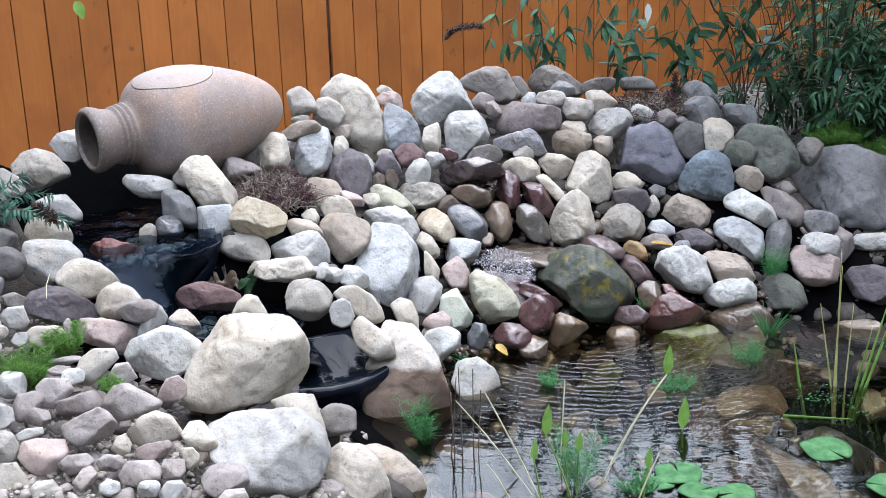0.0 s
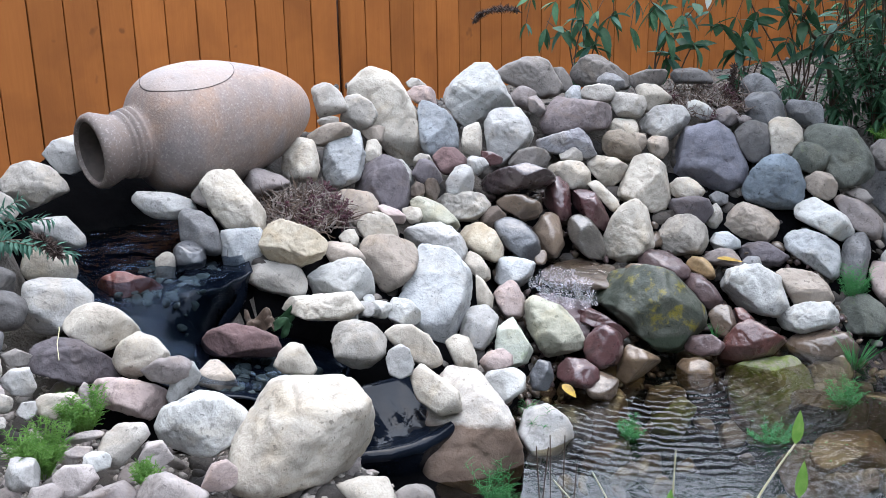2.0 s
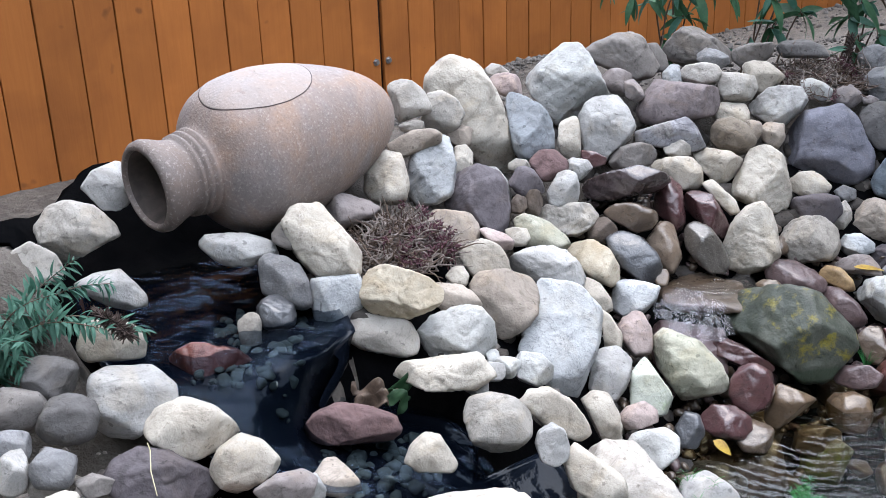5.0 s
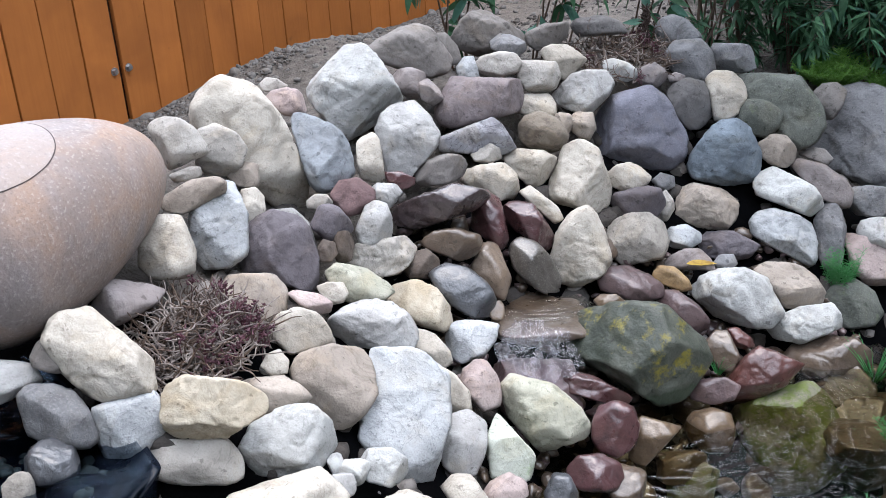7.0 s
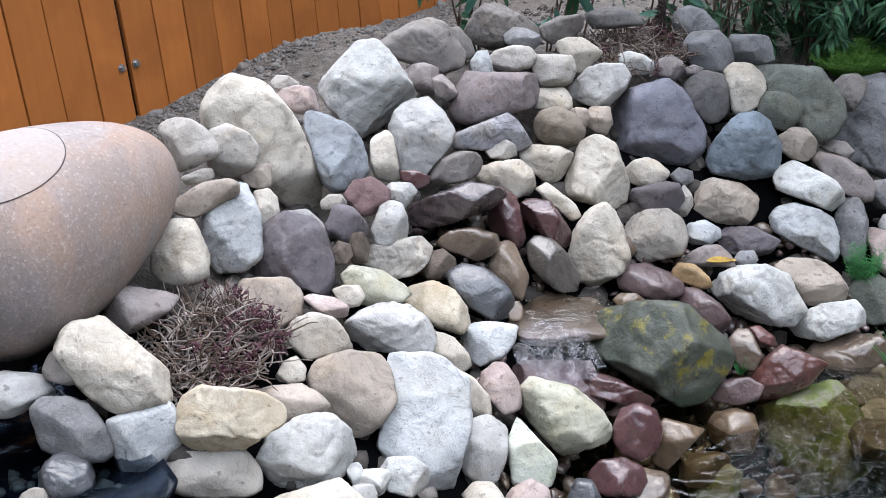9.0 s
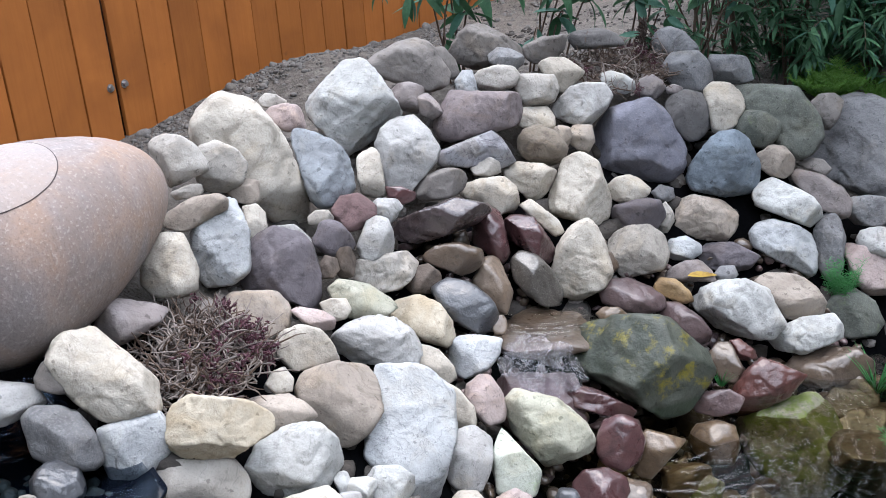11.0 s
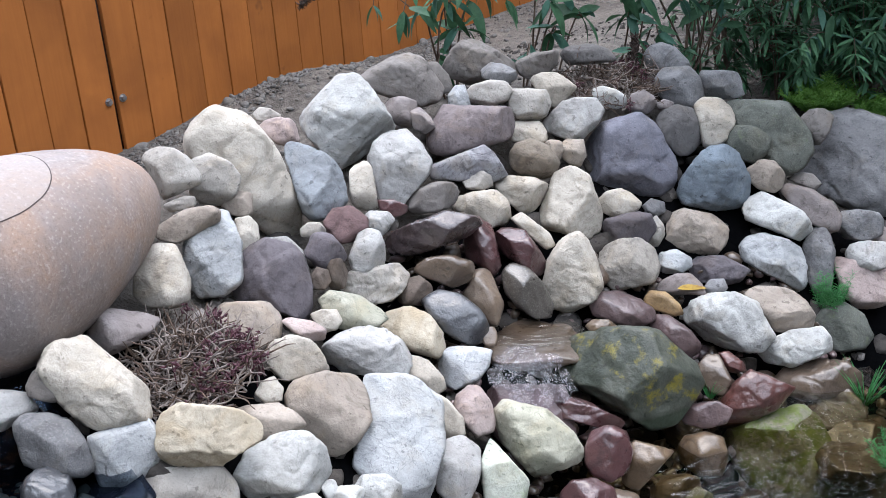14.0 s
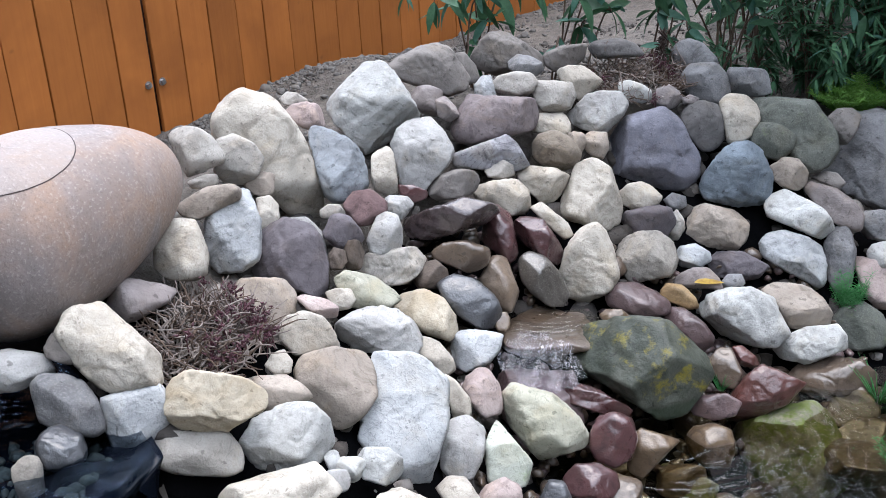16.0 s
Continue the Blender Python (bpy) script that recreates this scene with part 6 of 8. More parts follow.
# ---- liner, cascade water, filler stones ----
def strip(points, halves, across=24, steps=14, lift=0.0, wrinkle=0.0, rim=0.0, shrink=1.0, seed=3, soften=10):
    """A ribbon laid along a bed, dished across, with wrinkles."""
    line = np.array(points)
    t = np.linspace(0, len(line) - 1, steps * (len(line) - 1) + 1)
    cen = np.stack([np.interp(t, range(len(line)), line[:, i]) for i in range(3)], 1)
    for _ in range(soften):
        cen[1:-1] = (cen[:-2] + cen[1:-1] + cen[2:]) / 3
    half = np.interp(t, range(len(line)), halves) * shrink
    tan = np.gradient(cen[:, :2], axis=0)
    for _ in range(12):
        tan[1:-1] = (tan[:-2] + tan[1:-1] + tan[2:]) / 3
    tan /= np.linalg.norm(tan, axis=1, keepdims=True)
    verts, faces, n = [], [], across + 1
    for i in range(len(t)):
        side = np.array([-tan[i, 1], tan[i, 0]])
        for k in range(n):
            u = 2 * k / across - 1
            x, y = cen[i, :2] + side * u * half[i]
            z = cen[i, 2] + float(slope_shift(cen[i, 1])) + lift + rim * abs(u) ** 4 + wrinkle * (0.6 * noise.fractal((x * 7, y * 7, seed), 1.0, 2.0, 3) + 0.6 * noise.noise((u * 5.5, t[i] * 1.1, seed)))
            verts.append((x, y, z))
    for i in range(len(t) - 1):
        for k in range(across):
            a = i * n + k
            faces.append((a, a + n, a + n + 1, a + 1))
    return verts, faces


def spout_mesh():
    """The liner's end: a sheet that slopes to a rolled lip and folds down behind it to the water."""
    back = (Vector((-0.392, 3.189, 0.374)), Vector((-0.178, 3.392, 0.353)))
    lip = (Vector((-0.315, 3.070, 0.262)), Vector((-0.030, 3.238, 0.284)))
    out = Vector((0.61, -0.78, 0.0))
    verts, faces, nu, nv = [], [], 40, 36
    for j in range(nv + 1):
        s = j / nv
        for i in range(nu + 1):
            u = i / nu
            b, l = back[0].lerp(back[1], u), lip[0].lerp(lip[1], u)
            l = l + out * 0.035 * math.sin(math.pi * u) + Vector((0, 0, -0.012 * math.sin(math.pi * u)))
            if s < 0.62:
                q = s / 0.62
                p = b.lerp(l, q) + Vector((0, 0, -0.030 * math.sin(math.pi * q) + 0.014 * q ** 6))
                fold = 0.012 * noise.noise((u * 3.5, q * 1.6, 2.0)) + 0.004 * noise.noise((u * 9.0, q * 2.5, 7.0))
                p.z += fold * math.sin(math.pi * q) ** 0.5
            else:
                q = (s - 0.62) / 0.38
                a = min(1.0, q * 2.2) * math.pi * 0.75
                p = l + Vector((0, 0, 0.014)) + out * (0.016 * math.sin(a)) + Vector((0, 0, -0.016 * (1 - math.cos(a))))
                p = p + (-out * 0.05 + Vector((0, 0, -0.10))) * max(0.0, q - 0.4545) / 0.5455
                p = p + out * 0.006 * noise.noise((u * 9.0, q * 2.0, 5.0))
            verts.append(p)
    for j in range(nv):
        for i in range(nu):
            a = j * (nu + 1) + i
            faces.append((a, a + 1, a + nu + 2, a + nu + 1))
    return mesh_of("liner_spout", verts, faces, LINER)


def build_stream():
    v, f = strip([*STREAM[:7], (-0.28, 3.25, 0.31)], [*STREAM_HALF[:7], 0.11], lift=-0.03, wrinkle=0.016, rim=0.015, shrink=1.12)
    liner = new("pond_liner", mesh_of("pond_liner", v, f, LINER))
    liner.modifiers.new("thick", "SOLIDIFY").thickness = 0.006
    tagged(liner, "wet wrinkled black rubber liner of the cascade", "pond liner", kind="structure")
    tongue = new("liner_spout", spout_mesh())
    tongue.modifiers.new("thick", "SOLIDIFY").thickness = 0.006
    tagged(tongue, "folded black liner spout over the pond edge", "pond liner", kind="structure")
    v, f = strip([*STREAM[:7], (-0.28, 3.25, 0.318)], [*STREAM_HALF[:7], 0.10], lift=0.004, wrinkle=0.020, shrink=1.04)
    water = new("stream_water", mesh_of("stream_water", v, f, STREAM_WATER))
    tagged(water, "thin clear water running over black liner", "water", kind="structure")
    # broken water below the ledge: a sheet with a ragged rim
    corners = [Vector(c) for c in ((0.150, 4.10, 0.450), (0.40, 4.15, 0.402), (0.150, 3.90, 0.372), (0.42, 3.95, 0.305))]
    verts, faces, index, n = [], [], {}, 44
    for j in range(n + 1):
        for i in range(n + 1):
            u, w = i / n, j / n
            if (2 * u - 1) ** 2 + (2 * w - 1) ** 2 > 0.86 + 0.5 * noise.noise((u * 5, w * 5, 3.0)):
                continue
            q = corners[0].lerp(corners[1], u).lerp(corners[2].lerp(corners[3], u), w)
            q.z += 0.010 * noise.fractal((u * 9, w * 9, 1.0), 1.0, 2.0, 3) + 0.012 * math.sin(math.pi * u)
            index[i, j] = len(verts)
            verts.append(q)
    for (i, j), k in index.items():
        ring = (index.get((i, j + 1)), index.get((i + 1, j + 1)), index.get((i + 1, j)))
        if None not in ring:
            faces.append((k, *ring))
    fall = new("cascade_water", mesh_of("cascade_water", verts, faces, FOAM))
    tagged(fall, "sparkling broken water between the stones", "water", kind="structure")
    round_stone("wetbrown", (0.355, 4.215, 0.372), (0.29, 0.22, 0.055), (9, 2, -16), 0.5, 0.0, 41)
    round_stone("wetpink", (0.262, 3.995, 0.296), (0.23, 0.20, 0.09), (22, 0, -12), 0.5, 0.0, 43)
    v, f = strip([(0.24, 4.23, 0.415), (0.38, 4.20, 0.405), (0.50, 4.23, 0.395)], [0.06, 0.075, 0.06], lift=0.0, wrinkle=0.006, steps=10)
    bed = new("stream_water", mesh_of("stream_water", v, f, CLEAR_WATER))
    tagged(bed, "shallow clear water over a brown stone bed", "water", kind="structure")


build_stream()


def scatter(name, count, spot, sizes, material, label, seed, level=2, sink=0.3):
    """Loose small stones strewn on the ground, joined in one mesh."""
    rng = np.random.default_rng(seed)
    shapes = [stone_shape((1.0, rng.uniform(0.7, 0.95), rng.uniform(0.5, 0.8)), rng.uniform(0.2, 0.8), 0, seed * 100 + k, level) for k in range(10)]
    verts, faces, base = [], [], 0
    made = 0
    while made < count:
        at = spot(rng)
        if at is None:
            continue
        x, y, z = at
        size = rng.uniform(*sizes) * (0.6 + 0.8 * rng.random() ** 2)
        v, f = shapes[rng.integers(10)]
        turn = np.array(Euler(rng.uniform(-3.1, 3.1, 3) * np.array([0.25, 0.25, 1.0])).to_matrix())
        v = (v * size) @ turn.T + np.array([x, y, z + size * (0.32 - sink)])
        verts.append(v)
        faces += [tuple(i + base for i in q) for q in f]
        base += len(v)
        made += 1
    ob = new(name, mesh_of(name, np.concatenate(verts), faces, material))
    return tagged(ob, label, "gravel", kind="stuff")


def on_ground(x, y):
    return x, y, float(ground_height(x, y))


def bank_spot(rng):
    x, y = rng.uniform(-1.5, 1.9), rng.uniform(2.6, 5.1)
    d = float(to_line(np.array(x), np.array(y), POND, True)[0])
    s = float(to_line(np.array(x), np.array(y), STREAM, False)[0])
    if inside(np.array(x), np.array(y), POND) or d > 1.15 or s < 0.3:
        return None
    return on_ground(x, y)


def low_spot(rng):
    x, y = rng.uniform(-2.2, 0.1), rng.uniform(0.9, 3.1)
    if rng.random() > math.exp(-(math.hypot(x + 0.75, y - 2.4) / 1.05) ** 4):
        return None
    return on_ground(x, y) if float(to_line(np.array(x), np.array(y), POND, True)[0]) > 0.16 else None


def fence_spot(rng):
    s, away = rng.uniform(-1.2, 3.6), abs(rng.normal(0, 0.28)) + 0.03
    x = FENCE_AT.x + s * math.cos(radians(FENCE_TURN)) + away * math.sin(radians(FENCE_TURN))
    y = FENCE_AT.y + s * math.sin(radians(FENCE_TURN)) - away * math.cos(radians(FENCE_TURN))
    return on_ground(x, y)


def heap_spot(rng):
    s, away = rng.uniform(-0.45, 1.9), abs(rng.normal(0, 0.2)) + 0.03
    x = FENCE_AT.x + s * math.cos(radians(FENCE_TURN)) + away * math.sin(radians(FENCE_TURN))
    y = FENCE_AT.y + s * math.sin(radians(FENCE_TURN)) - away * math.cos(radians(FENCE_TURN))
    x, y, z = on_ground(x, y)
    return x, y, z


def crest_spot(rng):
    x, y = rng.uniform(0.2, 2.0), rng.uniform(4.95, 6.6)
    return on_ground(x, y) if y < 5.9 + x * 0.95 - 0.1 and y > 5.0 + 0.1 * x else None


def pool_spot(rng):
    k = rng.random()
    if k < 0.5:
        x, y = rng.uniform(-0.95, -0.72), rng.uniform(3.22, 3.6)
    else:
        x, y = rng.uniform(-0.68, -0.42), rng.uniform(3.06, 3.34)
    s, along = to_line(np.array(x), np.array(y), STREAM, False)
    return (x, y, float(np.interp(along, range(len(STREAM)), STREAM[:, 2])) - 0.030 + float(slope_shift(y))) if s < 0.2 else None


def cascade_spot(rng):
    x, y = rng.uniform(0.02, 1.35), rng.uniform(3.5, 4.5)
    x, y, z = on_ground(x, y)
    return (x, y, z + rng.uniform(0.01, 0.06)) if z > 0.02 else None


def floor_spot(rng):
    x, y = rng.uniform(0.0, 2.1), rng.uniform(1.7, 4.0)
    return on_ground(x, y) if bool(inside(np.array(x), np.array(y), POND)) and float(to_line(np.array(x), np.array(y), POND, True)[0]) < 0.4 else None


scatter("filler_stones", 520, bank_spot, (0.05, 0.10), SHADE_RUBBLE, "small dark rubble wedged between the stacked rocks", 11, 2, 0.4)
scatter("filler_stones", 300, bank_spot, (0.03, 0.065), GRAVEL, "small grey rubble wedged between the stacked rocks", 16, 2, 0.3)
scatter("rubble", 2300, heap_spot, (0.006, 0.022), RUBBLE, "dark grey broken rubble heaped along the fence foot", 18, 1, 0.3)
scatter("rubble", 45, heap_spot, (0.022, 0.05), RUBBLE, "lumps of grey broken stone along the fence foot", 19, 2, 0.25)
scatter("gravel", 520, low_spot, (0.028, 0.062), PINK_GRAVEL, "pinkish broken stones strewn over the low bank", 21, 3, 0.25)
scatter("gravel", 6500, low_spot, (0.008, 0.030), PALE_GRAVEL, "pale angular gravel on the low bank", 12, 1)
scatter("rubble", 900, fence_spot, (0.008, 0.035), RUBBLE, "grey gravel and rubble along the fence foot", 13, 2)
scatter("rubble", 900, crest_spot, (0.008, 0.032), SHADE_RUBBLE, "loose rubble and clods on the soil behind the rockery", 17, 2)
scatter("pool_pebbles", 260, pool_spot, (0.016, 0.038), BLUE_PEBBLE, "sunken blue-grey pebbles in the stream pools", 14, 2)
scatter("cascade_pebbles", 420, cascade_spot, (0.025, 0.06), ROCKS["wetbrown"], "wet brown pebbles between the cascade stones", 22, 2)
scatter("cascade_pebbles", 260, cascade_spot, (0.02, 0.05), ROCKS["wetpink"], "wet pinkish pebbles between the cascade stones", 23, 2)
scatter("pond_floor_stones", 200, floor_spot, (0.06, 0.14), ROCKS["wetbrown"], "brown silted stones on the pond floor", 15, 3)

# ---- unseen dark screens, added to block low sky and darken water reflections ----
def hedge(name, at, size, label):
    bm = box_bm(*size)
    bmesh.ops.subdivide_edges(bm, edges=bm.edges[:], cuts=24, use_grid_fill=True)
    for v in bm.verts:
        d = noise.noise_vector(v.co * 1.4)
        v.co += Vector(d) * 0.25
    ob = part(name, bm, SKY_SCREEN)
    ob.location = at
    return tagged(ob, label, "hedge", kind="structure")


hedge("wall_south", (0.5, -3.2, 2.3), (14.0, 0.8, 4.8), "plain dark green screen added out of view against low sky")
hedge("wall_west", (-3.4, 0.6, 2.8), (0.8, 8.6, 6.0), "plain dark green screen added out of view to shade the west")
hedge("wall_east", (5.2, 3.5, 2.4), (0.8, 13.0, 5.0), "plain dark green screen added out of view on the east")

# ---- urn ----
def revolve(profile, segments=72):
    verts, faces = [], []
    for x, r in profile:
        for k in range(segments):
            a = 2 * math.pi * k / segments
            verts.append((x, r * math.cos(a), r * math.sin(a)))
    for i in range(len(profile) - 1):
        for k in range(segments):
            a, b = i * segments + k, i * segments + (k + 1) % segments
            faces.append((a, b, b + segments, a + segments))
    return verts, faces


def body_radius(x):
    """Outer radius of the belly along the urn's axis."""
    xs = [0.150, 0.165, 0.178, 0.195, 0.22, 0.26, 0.31, 0.37, 0.43, 0.49, 0.55, 0.61, 0.66, 0.70, 0.73, 0.75, 0.762]
    rs = [0.094, 0.116, 0.143, 0.165, 0.183, 0.197, 0.204, 0.205, 0.198, 0.186, 0.169, 0.149, 0.127, 0.103, 0.079, 0.053, 0.0]
    return float(np.mean([np.interp(x + o, xs, rs) for o in (-0.008, -0.004, 0.0, 0.004, 0.008)])) if x < 0.74 else float(np.interp(x, xs, rs))


def build_urn():
    mouth, foot = Vector((-1.110, 3.589, 0.949)), Vector((-0.569, 4.160, 0.996))
    ahead = (foot - mouth).normalized()
    side = Vector((0, 0, 1)).cross(ahead).normalized()
    m = Matrix((ahead, side, ahead.cross(side))).transposed().to_4x4()
    m.translation = mouth
    root = empty("urn", m, "large weathered terracotta urn lying on its side over the stream", "urn")
    outer = [(0.0, 0.094), (0.003, 0.104), (0.012, 0.112), (0.026, 0.114), (0.042, 0.109), (0.065, 0.100), (0.09, 0.094)]
    for k in range(3):
        x = 0.098 + 0.019 * k
        r = 0.094 + 0.003 * k
        outer += [(x, r), (x + 0.003, r + 0.008), (x + 0.010, r + 0.009), (x + 0.013, r + 0.0)]
    outer += [(x, body_radius(x)) for x in np.linspace(0.155, 0.762, 70)]
    outer = [(x, r if 0.0 < r else 0.0005) for x, r in outer]
    inner = [(0.70, 0.001), (0.66, 0.10), (0.5, 0.17), (0.35, 0.17), (0.24, 0.13), (0.17, 0.082), (0.10, 0.076), (0.04, 0.084), (0.012, 0.090)]
    lip = [(0.012, 0.090), (0.004, 0.0925)] + outer
    v, f = revolve(lip)
    part("body", mesh_of("body", v, f, URN), None, root)
    v, f = revolve(inner)
    part("inner_wall", mesh_of("inner_wall", v, f, URN_INNER_SHADE), None, root, "inside of the urn with its shade put into dark clay")

    def ring(width, lift, material, name, label, filled):
        """An oval on the upper side of the belly, laid on its curve."""
        cx, ax, ay = 0.333, 0.146, 0.126
        verts, faces, k = [], [], 96
        rows = [1 - width, 1.0] if not filled else [0.0, 0.25, 0.5, 0.75, 0.9, 0.96, 0.978, 1 - width]
        for s in rows:
            for i in range(k):
                a = 2 * math.pi * i / k
                x, y = cx + ax * s * math.cos(a), ay * s * math.sin(a)
                r = body_radius(x) + lift
                verts.append((x, r * math.sin(y / r - 0.16), r * math.cos(y / r - 0.16)))
        for j in range(len(rows) - 1):
            for i in range(k):
                faces.append((j * k + i, j * k + (i + 1) % k, (j + 1) * k + (i + 1) % k, (j + 1) * k + i))
        ob = part(name, mesh_of(name, verts, faces, material), None, root, label)
        mod = ob.modifiers.new("thick", "SOLIDIFY")
        mod.thickness, mod.offset = 0.0006, 0.0
        return ob

    ring(0.014, 0.0007, URN_GROOVE, "lid_groove", "dark groove round the lid", False)
    ring(0.014, 0.0006, URN_LID, "lid", "oval lid cut into the upper side", True)
    return root


urn = build_urn()

# ---- plants ----
def leaf_mesh(name, length, width, material, fold=0.25, curl=0.3, segments=8, tip=1.0):
    """A pointed leaf from its stalk along +x: folded along the midrib, curved down towards the tip."""
    verts, faces = [], []
    for i in range(segments + 1):
        s = i / segments
        w = width / 2 * math.sin(math.pi * min(1.0, s ** 0.8 * 0.98 + 0.02)) ** 0.85 * (1 - 0.15 * s * tip)
        x, z = length * s * (1 - 0.15 * curl * s), -curl * length * s * s * 0.6
        for side in (-1, -0.5, 0, 0.5, 1):
            verts.append((x, side * w, z + abs(side) * w * fold))
    for i in range(segments):
        for k in range(4):
            a = i * 5 + k
            faces.append((a, a + 5, a + 6, a + 1))
    return mesh_of(name, verts, faces, material)


def tube(points, r0, r1, sides=6):
    """A tapering round stem through the points."""
    pts = [Vector(p) for p in points]
    verts, faces = [], []
    up = Vector((0.31, 0.17, 0.93)).normalized()
    for i, p in enumerate(pts):
        t = (pts[min(i + 1, len(pts) - 1)] - pts[max(i - 1, 0)]).normalized()
        a = t.cross(up)
        a = a.normalized() if a.length > 1e-4 else Vector((1, 0, 0))
        b = t.cross(a)
        r = r0 + (r1 - r0) * i / (len(pts) - 1)
        for k in range(sides):
            w = 2 * math.pi * k / sides
            verts.append(p + (a * math.cos(w) + b * math.sin(w)) * r)
    for i in range(len(pts) - 1):
        for k in range(sides):
            q, n = i * sides + k, i * sides + (k + 1) % sides
            faces.append((q, n, n + sides, q + sides))
    return verts, faces


def joined(pieces):
    verts, faces = [], []
    for v, f in pieces:
        base = len(verts)
        verts += list(v)
        faces += [tuple(i + base for i in q) for q in f]
    return verts, faces


def arc(start, end, sag, n=14):
    """A bowed line from start to end that rises (or sags) between them."""
    a, b = Vector(start), Vector(end)
    return [a.lerp(b, i / n) + Vector((0, 0, sag * math.sin(math.pi * i / n))) for i in range(n + 1)]


def leaf_turn(along, droop, roll=0.0):
    d = Vector(along).normalized()
    d = (d + Vector((0, 0, -droop))).normalized()
    y = Vector((0, 0, 1)).cross(d)
    y = y.normalized() if y.length > 1e-3 else Vector((0, 1, 0))
    m = Matrix((d, y, d.cross(y))).transposed().to_4x4()
    return m @ Matrix.Rotation(roll, 4, "X")


def shrub(name, root, stems, leaves, per_stem, droop, label, seed, twig=0.006, bare=0.3, whorl=2, single=1, wander=0.0):
    """Arching twigs from one root, set with whorls of leaves that share a few meshes; past every single-th leaf the rest is joined."""
    rng = random.Random(seed)
    e = empty(name, root, label, "shrub")
    base = Vector(root)
    mass, made = {}, 0
    for *start, end, sag in stems:
        pts = arc(Vector(start[0]) - base if start else (0, 0, 0), Vector(end) - base, sag)
        pts = [p + Vector(noise.noise_vector(p * 4.0 + Vector((seed, 0, 0)))) * wander * min(1.0, i / 4) for i, p in enumerate(pts)]
        v, f = tube(pts, twig, twig * 0.35)
        part("stem", mesh_of("stem", v, f, STEM), None, e)
        for k in range(per_stem):
            s = bare + (1 - bare) * k / max(1, per_stem - 1)
            i = min(len(pts) - 2, int(s * (len(pts) - 1)))
            fr = s * (len(pts) - 1) - i
            p, t = pts[i].lerp(pts[i + 1], fr), (pts[i + 1] - pts[i]).normalized()
            for w in range(whorl):
                side = t.cross(Vector((rng.uniform(-1, 1), rng.uniform(-1, 1), rng.uniform(0.2, 1)))).normalized() * (1 if w % 2 else -1)
                size = rng.uniform(0.6, 1.15) * (1.0 - 0.35 * s)
                m = Matrix.Translation(p) @ leaf_turn(t * 0.55 + side, rng.uniform(0.1, droop), rng.uniform(-0.5, 0.5)) @ Matrix.Scale(size, 4)
                shape = rng.choice(leaves)
                made += 1
                if made % single == 0:
                    part("leaf", shape, None, e).matrix_local = m
                else:
                    mass.setdefault(shape.materials[0], []).append(([m @ q.co for q in shape.vertices], [tuple(q.vertices) for q in shape.polygons]))
    for material, pieces in mass.items():
        v, f = joined(pieces)
        tagged(part("foliage", mesh_of("foliage", v, f, material), None, e), kind="stuff")
    return e


def tuft(name, at, count, length, spread, width, material, label, seed, category="plant", lean=(0, 0, 0), bushy=False):
    """A clump of fine leaves that radiate from a crown."""
    rng = random.Random(seed)
    pieces = []
    for _ in range(count):
        a, out = rng.uniform(0, 2 * math.pi), spread * math.sqrt(rng.random())
        n = rng.uniform(0.55, 1.0) * length
        d = Vector((math.cos(a) * out, math.sin(a) * out, 1.0)).normalized() + Vector(lean)
        start = Vector((math.cos(a), math.sin(a), 0)) * out * length * 0.25
        if bushy:
            pts = [start + d * n * s / 3 for s in range(4)]
            pieces.append(tube(pts, width * 0.6, width * 0.3, 3))
            for _k in range(int(22)):
                s = rng.uniform(0.2, 1.0)
                b = rng.uniform(0, 2 * math.pi)
                q = start + d * n * s
                e2 = q + Vector((math.cos(b), math.sin(b), rng.uniform(0.1, 0.7))) * n * 0.30 * (1.15 - 0.6 * s)
                pieces.append(tube([q, (q + e2) / 2 + Vector((0, 0, 0.003)), e2], width * 0.5, width * 0.2, 3))
        else:
            pts = [start + d * n * s / 5 + Vector((math.cos(a), math.sin(a), -0.4)) * out * n * 0.5 * (s / 5) ** 2 for s in range(6)]
            pieces.append(tube(pts, width, width * 0.25, 3))
    v, f = joined(pieces)
    ob = new(name, mesh_of(name, v, f, material))
    ob.location = at
    return tagged(ob, label, category)


